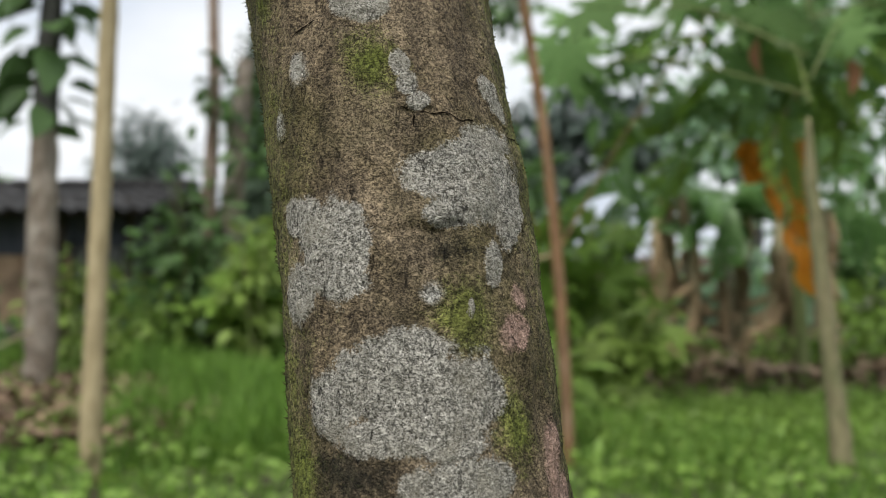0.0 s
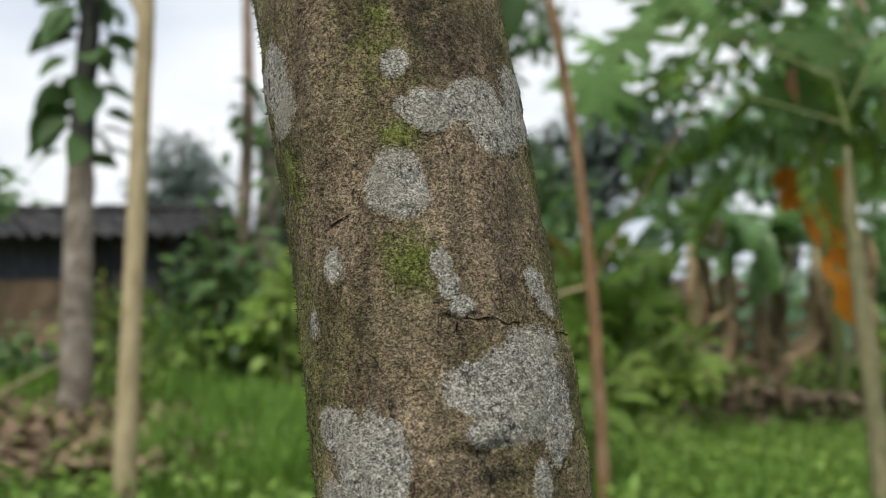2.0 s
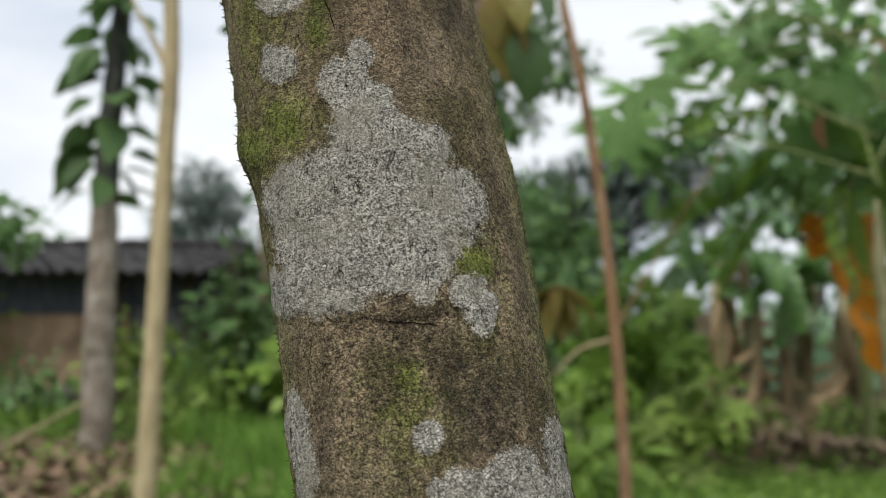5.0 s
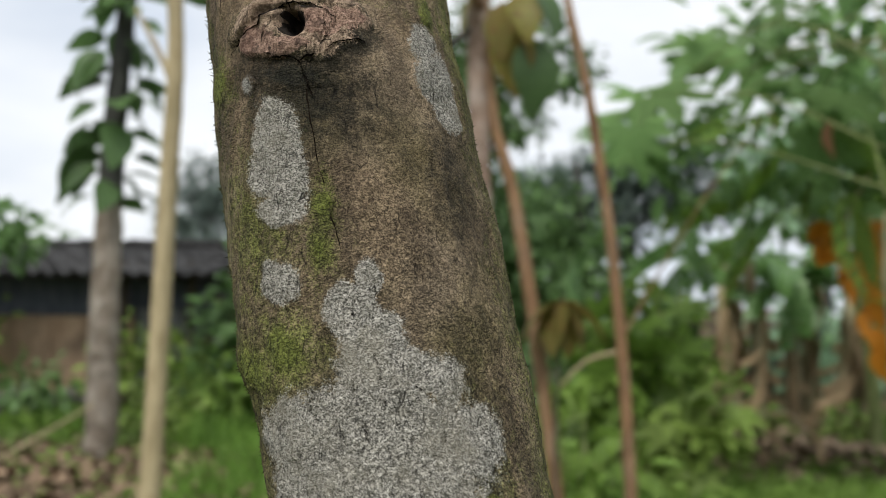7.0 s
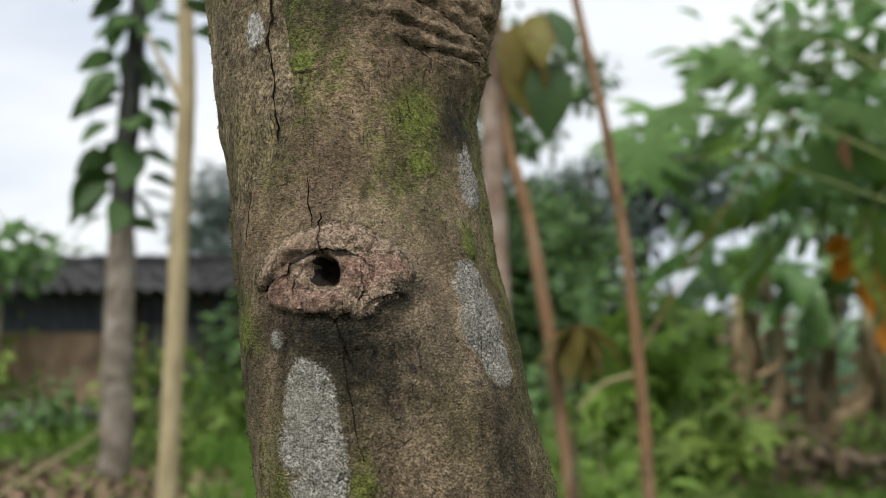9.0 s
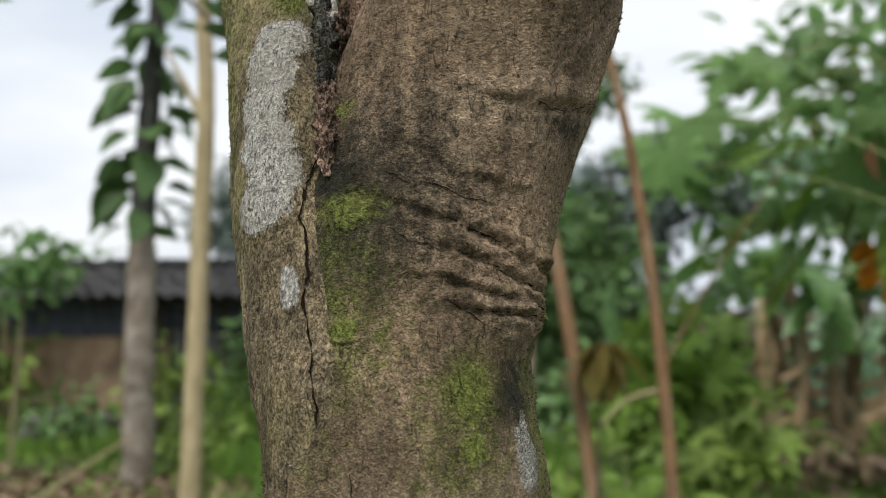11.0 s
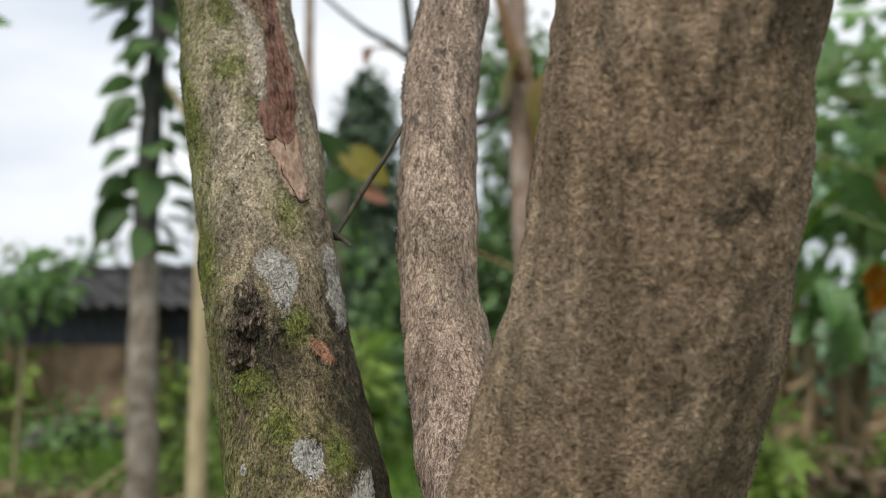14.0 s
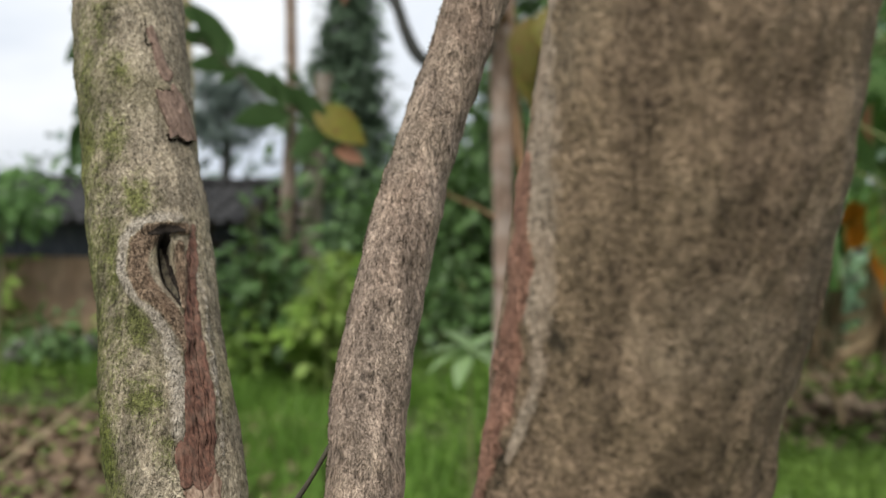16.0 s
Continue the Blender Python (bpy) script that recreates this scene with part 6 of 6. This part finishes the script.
    for side in (-1, 1):
        for i in range(n):
            s0, s1 = i / n, (i + 1 - (0.15 if r.random() < 0.55 else 0.0)) / n
            w = width / 2 * math.sin(math.pi * (0.06 + 0.9 * (s0 + s1) / 2)) ** 0.6 * r.uniform(0.85, 1.05)
            sag = r.uniform(0.1, 0.35) + (0.6 if dry else 0)
            k = len(vs)
            for s in (s0, s1):
                x, z = length * s * (1 - 0.25 * s * s), 0.35 * length * s - 0.95 * length * s ** 2.2
                slant = 0.12 * length
                vs += [(x, 0, z), (x + slant * 0.5, side * w * 0.55, z - sag * w * 0.3), (x + slant, side * w, z - sag * w)]
            fs += [(k, k + 1, k + 4, k + 3), (k + 1, k + 2, k + 5, k + 4)]
    return np.array(vs), fs


clump = tagged(new("banana_clump"), "clump of banana plants with torn green and dry brown leaves", "banana plant")
GREEN_BANANA = [leaf_meshes("leaf", banana_leaf(1.0, 0.32, False, k), LEAF_BANANA) for k in range(3)]
DRY_BANANA = [leaf_meshes("leaf", banana_leaf(1.0, 0.16, True, 9 + k), DRY_LEAF) for k in range(3)]
rng = np.random.default_rng(51)
for k, (x, y, h, r) in enumerate(((2.02, 9.7, 1.5, 0.06), (2.15, 9.9, 1.7, 0.07), (2.3, 9.6, 1.35, 0.06), (2.44, 9.9, 1.8, 0.08), (2.62, 9.7, 1.5, 0.065), (2.85, 10.0, 1.75, 0.08), (3.05, 9.7, 1.5, 0.07), (3.3, 9.8, 1.8, 0.08), (3.6, 10.0, 1.6, 0.08), (2.2, 10.2, 1.7, 0.07))):
    lean = rng.normal(0, 0.08)
    stem("pseudostem", [(x, y, -0.02, r * 1.25), (x + lean * 0.4, y, h * 0.5, r), (x + lean, y, h, r * 0.6)], SHEATH, clump, n=16, wobble=0.15, seed=k)
    for j in range(3):
        hang("leaf", GREEN_BANANA[(k + j) % 3], clump, (x + lean, y, h), rng.uniform(0, 360), rng.uniform(0, 45), rng.uniform(-25, 25), rng.uniform(0.75, 1.2))
    for j in range(7):
        z = rng.uniform(0.45, 1.0) * h
        hang("leaf", DRY_BANANA[(k + j) % 3], clump, (x + lean * z / h, y - 0.06, z), rng.uniform(190, 350), rng.uniform(-95, -65), rng.uniform(-40, 40), rng.uniform(0.4, 0.8), "dry brown hanging leaf")
hang("leaf", GREEN_BANANA[0], clump, (1.6, 7.9, 2.1), 215, -35, 20, 0.7)
hang("leaf", GREEN_BANANA[1], clump, (1.0, 8.0, 1.9), 195, -20, 20, 0.9)

# ---- hut ----
WALL_BROWN = material("weathered_brown_board", (0.32, 0.205, 0.13), (0.54, 0.375, 0.25), 18, (1, 1, 0.2), 0.9, 0.4, None, (0.1, 0.075, 0.06), 2.5, 0.7, piece=0.15, depth=0.004)
WALL_GREY = material("weathered_grey_board", (0.12, 0.12, 0.12), (0.28, 0.28, 0.275), 16, (1, 1, 0.15), 0.9, 0.5, None, (0.07, 0.07, 0.07), 3, 0.6, piece=0.2, depth=0.004)
TILE = material("sooty_roof_tile", (0.014, 0.015, 0.016), (0.065, 0.063, 0.063), 22, rough=0.9, bump=0.6, patch=(0.06, 0.055, 0.048), patch_scale=6, patch_amount=0.5, piece=0.4, depth=0.006)
TILE_RED = material("faded_red_tile", (0.055, 0.028, 0.021), (0.132, 0.072, 0.052), 22, rough=0.9, bump=0.6, patch=(0.2, 0.18, 0.16), patch_scale=4, patch_amount=0.5, piece=0.3, depth=0.006)
POST = material("dark_timber", (0.03, 0.024, 0.018), (0.09, 0.07, 0.05), 22, (1, 1, 0.2), 0.9, 0.5, depth=0.004)
STONE = material("grey_stone", (0.1, 0.095, 0.085), (0.27, 0.26, 0.24), 14, rough=0.9, bump=0.7, piece=0.35, patch=(0.06, 0.07, 0.035), patch_scale=5, patch_amount=0.6, depth=0.01)
EAVE_SHADE = material("eave_shade_dark", (0.039, 0.045, 0.059), (0.132, 0.139, 0.171), 16, (1, 1, 0.2), 0.9, 0.4, depth=0.003)
# dark tone that stands in for shade indoors and in openings
INTERIOR_SHADE = material("interior_shade_board", (0.038, 0.043, 0.050), (0.112, 0.117, 0.124), 10, rough=0.95, bump=0.2)


def block(x0, x1, y0, y1, z0, z1, bevel=0.006):
    bm = bmesh.new()
    bmesh.ops.create_cube(bm, size=1.0)
    bmesh.ops.scale(bm, vec=(x1 - x0, y1 - y0, z1 - z0), verts=bm.verts)
    bmesh.ops.translate(bm, vec=((x0 + x1) / 2, (y0 + y1) / 2, (z0 + z1) / 2), verts=bm.verts)
    bmesh.ops.bevel(bm, geom=bm.edges[:], offset=min(bevel, (x1 - x0) * 0.3, (y1 - y0) * 0.3, (z1 - z0) * 0.3), segments=1, affect="EDGES")
    return bm


def tile_mesh(name, width, length, mat):
    """A curved clay tile: a shallow trough with a rolled edge and thickness; it lies along +y, falling towards -y."""
    n = 6
    s = np.linspace(0, 1, n)
    top = [((q - 0.5) * width, y, 0.022 * math.sin(q * 2 * math.pi) + 0.02) for y in (0, length) for q in s]
    low = [(a, b, c - 0.014) for a, b, c in top]
    v = np.array(top + low)
    f = [(i, i + 1, n + i + 1, n + i) for i in range(n - 1)] + [(2 * n + n + i, 2 * n + n + i + 1, 2 * n + i + 1, 2 * n + i) for i in range(n - 1)]
    f += [(2 * n + i, 2 * n + i + 1, i + 1, i) for i in range(n - 1)] + [(n + i, n + i + 1, 3 * n + i + 1, 3 * n + i) for i in range(n - 1)]
    f += [(0, n, 3 * n, 2 * n), (n - 1, 3 * n - 1, 4 * n - 1, 2 * n - 1)]
    me = bpy.data.meshes.new(name)
    me.from_pydata(v.tolist(), [], f)
    me.materials.append(mat)
    return me


def tiled_slope(parent, x0, x1, eave, ridge, me, rows, width, seed):
    """Rows of tiles from the eave (y, z) up to the ridge (y, z)."""
    r = np.random.default_rng(seed)
    dy, dz = ridge[0] - eave[0], ridge[1] - eave[1]
    tilt = math.degrees(math.atan2(dz, dy))
    for i in range(rows):
        for j in range(int((x1 - x0) / width)):
            ob = new("tile", me)
            ob.matrix_world = pose(x0 + (j + 0.5) * width + r.normal(0, 0.006), eave[0] + dy * i / rows - 0.02, eave[1] + dz * i / rows + r.normal(0, 0.006), tilt + r.normal(-4, 1.5), r.normal(0, 1.5), r.normal(0, 2))
            ob.parent = parent


hut = tagged(new("hut"), "low weathered hut with a sooty tile roof and brown board walls", "hut")
hut.location.x = -0.17
part("wall", block(-4.785, -3.25, 9.62, 9.68, 0.2, 1.66), INTERIOR_SHADE, hut, "dark backing boards behind the panels")
for k in range(4):
    part("panel", block(-4.785 + 0.385 * k, -4.785 + 0.385 * k + 0.38, 9.585, 9.617, 0.3, 1.3), WALL_BROWN, hut, "brown weathered panel")
# this dark board paints the eave's shade onto the top of the wall
part("eave_shade_board", block(-4.785, -3.25, 9.56, 9.584, 1.17, 1.62), EAVE_SHADE, hut, "dark board standing in for the shade under the eave")
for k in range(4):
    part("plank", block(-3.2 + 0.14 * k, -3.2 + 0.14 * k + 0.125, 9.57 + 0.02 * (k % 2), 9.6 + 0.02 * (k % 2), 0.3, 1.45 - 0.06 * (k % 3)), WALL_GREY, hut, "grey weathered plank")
part("eave_shade_board", block(-3.25, -2.2, 9.54, 9.56, 1.24, 1.62), EAVE_SHADE, hut, "dark board standing in for the shade under the eave")
part("back_wall", block(-4.785, -2.2, 11.2, 11.26, 0.1, 1.7), INTERIOR_SHADE, hut, "dark back wall")
part("side_wall", block(-4.865, -4.785, 9.6, 11.2, 0.1, 1.6), WALL_BROWN, hut, "brown weathered side wall")
for x in (-4.8, -3.27, -2.66, -2.28):
    part("post", block(x, x + 0.06, 9.3, 9.36, 0.1, 1.66), POST, hut, "dark timber post")
part("beam", block(-4.9, -2.2, 9.05, 9.11, 1.5, 1.56), POST, hut, "dark timber beam")
part("rail", block(-2.66, -2.2, 9.3, 9.34, 0.95, 1.0), POST, hut)
part("rail", block(-2.66, -2.2, 9.3, 9.34, 1.3, 1.34), POST, hut)
bm = bmesh.new()
quad = [bm.verts.new(p) for p in ((-5.05, 8.92, 1.5), (-2.16, 8.92, 1.5), (-2.16, 10.25, 1.83), (-4.9, 10.25, 1.83), (-2.16, 11.5, 1.5), (-5.05, 11.5, 1.5))]
bm.faces.new((quad[0], quad[1], quad[2], quad[3]))
bm.faces.new((quad[3], quad[2], quad[4], quad[5]))
bmesh.ops.solidify(bm, geom=bm.faces[:], thickness=0.03)
roof = part("roof", bm, POST, hut, "roof boarding under the tiles")
tiled_slope(roof, -5.06, -2.16, (8.9, 1.53), (10.25, 1.865), tile_mesh("tile", 0.15, 0.3, TILE), 6, 0.15, 61)
for k in range(14):
    ob = new("ridge_tile", bpy.data.meshes["tile"])
    ob.matrix_world = pose(-4.36 + 0.165 * k, 10.16, 1.865 + 0.012 * math.sin(k * 2.1), 2, 0, 90)
    ob.parent = roof

house = tagged(new("village_house"), "low village house with a faded red tile roof", "house")
part("wall", block(2.75, 5.2, 17.2, 17.3, 0, 0.98), WALL_GREY, house, "grey plastered wall")
part("side_wall", block(2.75, 2.85, 17.3, 20, 0, 0.98), WALL_GREY, house)
# flat dark slabs on the wall carry the openings' shade as colour
part("opening", block(3.0, 3.5, 17.15, 17.2, 0.4, 0.82), INTERIOR_SHADE, house, "dark slab standing in for a shaded opening")
part("opening", block(3.9, 4.6, 17.15, 17.2, 0.35, 0.82), INTERIOR_SHADE, house, "dark slab standing in for a shaded opening")
bm = bmesh.new()
quad = [bm.verts.new(p) for p in ((2.5, 16.6, 0.86), (5.5, 16.6, 0.86), (5.5, 18.6, 1.3), (2.5, 18.6, 1.3), (5.5, 20.4, 0.9), (2.5, 20.4, 0.9))]
bm.faces.new((quad[0], quad[1], quad[2], quad[3]))
bm.faces.new((quad[3], quad[2], quad[4], quad[5]))
bmesh.ops.solidify(bm, geom=bm.faces[:], thickness=0.04)
roof = part("roof", bm, POST, house, "roof boarding under the tiles")
tiled_slope(roof, 2.5, 5.5, (16.55, 0.9), (18.6, 1.34), tile_mesh("red_tile", 0.26, 0.5, TILE_RED), 6, 0.26, 62)


# ---- undergrowth ----
def shrub(x, y, height, spread, mat, count, size, seed, label, template=None):
    s = tagged(new("shrub"), label, "shrub", "undergrowth shrubs")
    z0 = float(ground_height(np.array([x]), np.array([y]))[0])
    r = np.random.default_rng(seed)
    for k in range(5):
        a = r.uniform(0, 2 * math.pi)
        stem("stem", [(x + 0.02 * k - 0.04, y, z0 - 0.02, 0.009), (x + 0.3 * spread * math.cos(a), y + 0.3 * spread * math.sin(a), z0 + height * 0.5, 0.007), (x + 0.6 * spread * math.cos(a), y + 0.6 * spread * math.sin(a), z0 + height * 0.9, 0.003)], STALK, s, n=8, sides=5, wobble=0)
    crown("leaves", s, template or OVAL, mat, [(x, y, z0 + height * 0.62, spread, spread * 0.8, height * 0.38), (x - spread * 0.4, y, z0 + height * 0.4, spread * 0.7, spread * 0.6, height * 0.3), (x + spread * 0.45, y, z0 + height * 0.45, spread * 0.6, spread * 0.6, height * 0.35)], count, size, seed)
    return s


PALMATE = lobed(1.0, 6, 0.62, 0.35)
for k, (x, y, h, w, mat, n, size, form, words) in enumerate((
        (-3.2, 8.7, 0.85, 0.35, LEAF_LOW, 260, 0.11, None, "leafy green shrub beside the hut"), (-2.75, 8.8, 0.75, 0.3, LEAF_LOW, 220, 0.11, None, "leafy green shrub beside the hut"),
        (-2.2, 8.0, 0.75, 0.32, LEAF_BRIGHT, 190, 0.12, None, "fresh green shrub in the grass"), (-3.9, 8.6, 0.5, 0.4, LEAF_DARK, 240, 0.1, None, "low dark green shrub"),
        (-1.95, 8.2, 1.6, 0.34, LEAF_DARK, 420, 0.12, None, "tall leafy dark green shrub beside the pale trunk"), (-1.4, 7.7, 1.3, 0.26, LEAF_LOW, 170, 0.12, None, "leafy green shrub in the undergrowth"), (-2.2, 8.4, 1.2, 0.3, LEAF, 260, 0.12, None, "leafy green shrub beside the hut"),
        (-1.45, 8.0, 0.95, 0.3, LEAF_BRIGHT, 60, 0.2, PALMATE, "fresh green shrub with hand-shaped leaves"), (-2.5, 7.6, 0.5, 0.35, LEAF_LOW, 200, 0.09, None, "low leafy green weed in the grass"),
        (-1.0, 9.5, 0.8, 0.5, LEAF_DARK, 420, 0.12, None, "dense dark green shrub under the trees"), (-1.6, 10.0, 0.9, 0.5, LEAF_DARK, 420, 0.12, None, "dense dark green shrub under the trees"), (-0.3, 9.5, 0.9, 0.5, LEAF_DARK, 420, 0.12, None, "dense dark green shrub under the trees"),
        (0.4, 9.0, 0.95, 0.5, LEAF_DARK, 420, 0.12, None, "dense dark green shrub under the trees"), (0.75, 7.8, 1.4, 0.32, LEAF_BRIGHT, 55, 0.22, PALMATE, "fresh green shrub with hand-shaped leaves"),
        (1.15, 8.0, 1.5, 0.32, LEAF_BRIGHT, 60, 0.22, PALMATE, "fresh green shrub with hand-shaped leaves"), (1.2, 7.0, 0.7, 0.28, LEAF_LOW, 46, 0.2, PALMATE, "green shrub with drooping hand-shaped leaves"),
        (0.35, 5.3, 0.75, 0.2, LEAF_BRIGHT, 46, 0.17, None, "broad-leaved fresh green weed"), (0.55, 5.6, 0.6, 0.25, LEAF_BRIGHT, 60, 0.15, None, "broad-leaved fresh green weed"),
        (0.2, 6.2, 0.7, 0.3, LEAF_LOW, 110, 0.14, None, "leafy green weed in the grass"), (1.5, 9.4, 0.9, 0.4, LEAF_BRIGHT, 240, 0.12, None, "leafy green shrub in the undergrowth"), (2.9, 8.9, 0.5, 0.3, LEAF_BRIGHT, 120, 0.12, None, "low fresh green weed"),
        (-4.4, 7.0, 0.9, 0.4, LEAF_LOW, 240, 0.12, None, "leafy green shrub in the undergrowth"), (-4.0, 6.2, 0.6, 0.35, LEAF_BRIGHT, 160, 0.11, None, "fresh green shrub in the grass"), (1.8, 11.2, 1.3, 0.7, LEAF_BRIGHT, 420, 0.14, None, "dense dark green shrub under the trees"),
        (3.9, 9.0, 1.2, 0.5, LEAF_BRIGHT, 220, 0.15, None, "leafy green shrub in the undergrowth"), (3.3, 11.4, 1.5, 0.8, LEAF_HAZE, 460, 0.15, None, "dense dark green shrub under the trees"), (-5.3, 11.5, 1.9, 0.7, LEAF_DARK, 420, 0.16, None, "dense dark green shrub behind the hut"), (2.1, 8.7, 0.5, 0.25, LEAF_BRIGHT, 80, 0.12, None, "low fresh green weed"), (2.75, 8.6, 0.4, 0.25, LEAF_LOW, 70, 0.12, None, "leafy green weed in the grass"), (3.35, 8.7, 0.55, 0.3, LEAF_BRIGHT, 90, 0.13, None, "low fresh green weed"), (1.75, 8.9, 0.9, 0.25, LEAF_BRIGHT, 70, 0.15, None, "leafy green shrub in the undergrowth"),
        (-5.0, 9.5, 1.1, 0.5, LEAF_LOW, 260, 0.13, None, "leafy green shrub in the undergrowth"))):
    shrub(x, y, h, w, mat, n, size, 70 + k, words, form)
redleaf = tagged(new("broad_leaf_weed"), "broad-leaved weed with olive and reddish leaves", "plant")
stem("stem", [(0.22, 4.45, 0, 0.009), (0.21, 4.45, 0.7, 0.008), (0.24, 4.45, 1.3, 0.005)], TWIG, redleaf, n=12, sides=6)
for yaw, pitch, size in ((185, -28, 0.26), (165, -45, 0.24), (5, -25, 0.26), (-20, -50, 0.24), (60, -20, 0.2), (110, -35, 0.2), (230, -55, 0.24), (300, -60, 0.24)):
    hang("leaf", OLIVE_MESH, redleaf, (0.235, 4.45, 1.28), yaw, pitch, 0, size, "olive leaf")

# grass, dead leaves, stones and fallen wood
rng = np.random.default_rng(81)


def tufts(name, count, area, height, mat, seed, words, category):
    r = np.random.default_rng(seed)
    x, y = r.uniform(area[0], area[1], count), r.uniform(area[2], area[3], count)
    p = np.stack([x, y, np.zeros(count)], -1)
    bare = np.clip(1.6 - np.hypot((x + 2.5) / 1.1, (y - 6.3) / 0.8) * 1.5, 0, 1)
    keep = grain(p, 0.8, seed, 3) - 1.3 * bare > r.uniform(-1.0, 0.35, count)
    x, y = x[keep], y[keep]
    n = len(x)
    z = ground_height(x, y) - 0.02
    h = height * r.uniform(0.4, 1.25, n) * (1 + 0.5 * grain(np.stack([x, y, x * 0], -1), 1.4, seed + 3))
    a = r.uniform(0, 2 * math.pi, n)
    lean = r.uniform(0.1, 0.7, n) * h
    w = r.uniform(0.004, 0.009, n)
    base = np.stack([x, y, z], -1)
    out = np.stack([np.cos(a), np.sin(a), a * 0], -1)
    side = np.stack([-np.sin(a), np.cos(a), a * 0], -1) * w[:, None]
    up = np.array((0, 0, 1.0))
    v = np.stack([base - side, base + side, base + out * lean[:, None] * 0.35 + up * h[:, None] * 0.6 + side * 0.7, base + out * lean[:, None] * 0.35 + up * h[:, None] * 0.6 - side * 0.7, base + out * lean[:, None] + up * h[:, None]], 1).reshape(-1, 3)
    k = np.arange(n)[:, None] * 5
    faces = (k + np.array([[0, 1, 2, 3]])).tolist() + (k + np.array([[3, 2, 4]])).tolist()
    return tagged(mesh_object(name, v, faces, mat), words, category, kind="stuff")


tufts("grass", 70000, (-6, 6, 2.2, 9.5), 0.115, GRASS, 82, "bright green grass and weeds on the soil", "grass")
tufts("grass", 42000, (-5, 5, -4, 2.3), 0.13, GRASS, 90, "short green grass round the tree", "grass")
tufts("grass", 26000, (-9, 9, 8, 15), 0.24, GRASS, 83, "taller green grass farther back", "grass")
# fresh grass in a lighter green that also offsets the crown's shade
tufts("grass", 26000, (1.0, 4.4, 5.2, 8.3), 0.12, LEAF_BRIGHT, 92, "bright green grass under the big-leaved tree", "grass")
tufts("grass", 20000, (-2.2, 0.6, 5, 8.5), 0.26, GRASS, 84, "long bright green grass tufts", "grass")


def ground_leaves(name, count, area, size, mat, template, seed, words, category, lift=0.1):
    r = np.random.default_rng(seed)
    x, y = r.uniform(area[0], area[1], count), r.uniform(area[2], area[3], count)
    p = np.stack([x, y, ground_height(x, y) + r.uniform(0.0, lift, count)], -1)
    d = np.stack([r.normal(0, 1, count), r.normal(0, 1, count), r.normal(0.25, 0.35, count)], -1)
    v, f = scatter(template, p, d, size * r.uniform(0.6, 1.4, count), r.uniform(-1, 1, count))
    return tagged(mesh_object(name, v, f, mat), words, category, kind="stuff")


ground_leaves("weeds", 15000, (-5.5, 5.5, 3.0, 10), 0.066, LEAF_BRIGHT, SMALL, 85, "small leafy green weeds among the grass", "weeds", 0.16)
ground_leaves("weeds", 5000, (-4, 4, -3, 3.0), 0.06, LEAF_BRIGHT, TINY, 89, "small leafy green weeds round the tree", "weeds", 0.1)
ground_leaves("leaf_litter", 3600, (-3.9, -1.3, 5.2, 7.2), 0.1, DRY_ISLE, OVAL, 86, "brown dead leaves lying on the soil", "leaf litter", 0.12)
ground_leaves("leaf_litter", 260, (-1.9, -1.2, 6.2, 6.9), 0.1, DRY_ISLE, OVAL, 88, "brown dead leaves lying on the soil", "leaf litter", 0.1)
ground_leaves("leaf_litter", 1900, (1.6, 4.2, 8.2, 9.5), 0.12, TAN_LITTER, OVAL, 91, "tan dry leaves lying under the bananas", "leaf litter", 0.24)
ground_leaves("leaf_litter", 500, (1.0, 4.0, 7.5, 9.2), 0.13, DRY_ISLE, OVAL, 87, "brown dead leaves and trash under the bananas", "leaf litter", 0.16)
ROCK = leaf_meshes("stone", rod(bend([(-0.5, 0, 0, 0.05), (-0.35, 0, 0, 0.3), (0, 0, 0, 0.4), (0.35, 0, 0, 0.28), (0.5, 0, 0, 0.05)], 9), 9, 0.4, 12), STONE)
for k in range(46):
    x, y = rng.uniform(-4.3, -2.7), rng.uniform(8.7, 9.2)
    st = hang("stone", ROCK, None, (x, y, float(ground_height(np.array([x]), np.array([y]))[0]) + rng.uniform(0.02, 0.2)), rng.uniform(0, 360), rng.uniform(-20, 20), rng.uniform(0, 90), rng.uniform(0.1, 0.26))
    tagged(st, "rough grey foundation stone in a pile beside the hut", "stone", "stones by the hut")
pole = tagged(new("fallen_pole"), "pale fallen pole leaning over the weeds", "branch")
stem("pole", [(-3.0, 3.9, 0.02, 0.009), (-2.71, 5.5, 0.4, 0.009), (-2.62, 6.7, 0.62, 0.007)], BARK_TAN, pole, n=18, sides=8)
dead = tagged(new("dead_branch"), "dry brown dead branch leaning on the ground", "branch")
stem("branch", [(1.1, 7.9, 0.05, 0.022), (1.2, 8.0, 0.26, 0.02), (1.85, 8.3, 0.66, 0.012)], DRY_LEAF, dead, n=14, sides=8)
log = tagged(new("fallen_log"), "rotting brown log lying across the ground", "log")
stem("log", [(1.3, 8.7, 0.07, 0.07), (2.4, 8.8, 0.1, 0.08), (3.8, 9.1, 0.1, 0.07)], SHEATH, log, n=24, sides=12, wobble=0.3)
for k in range(12):
    hang("leaf", DRY_BANANA[k % 3], dead, (rng.uniform(1.1, 2.0), rng.uniform(7.8, 8.6), rng.uniform(0.15, 0.6)), rng.uniform(0, 360), rng.uniform(-40, 10), rng.uniform(-40, 40), rng.uniform(0.3, 0.6), "dry brown leaf")
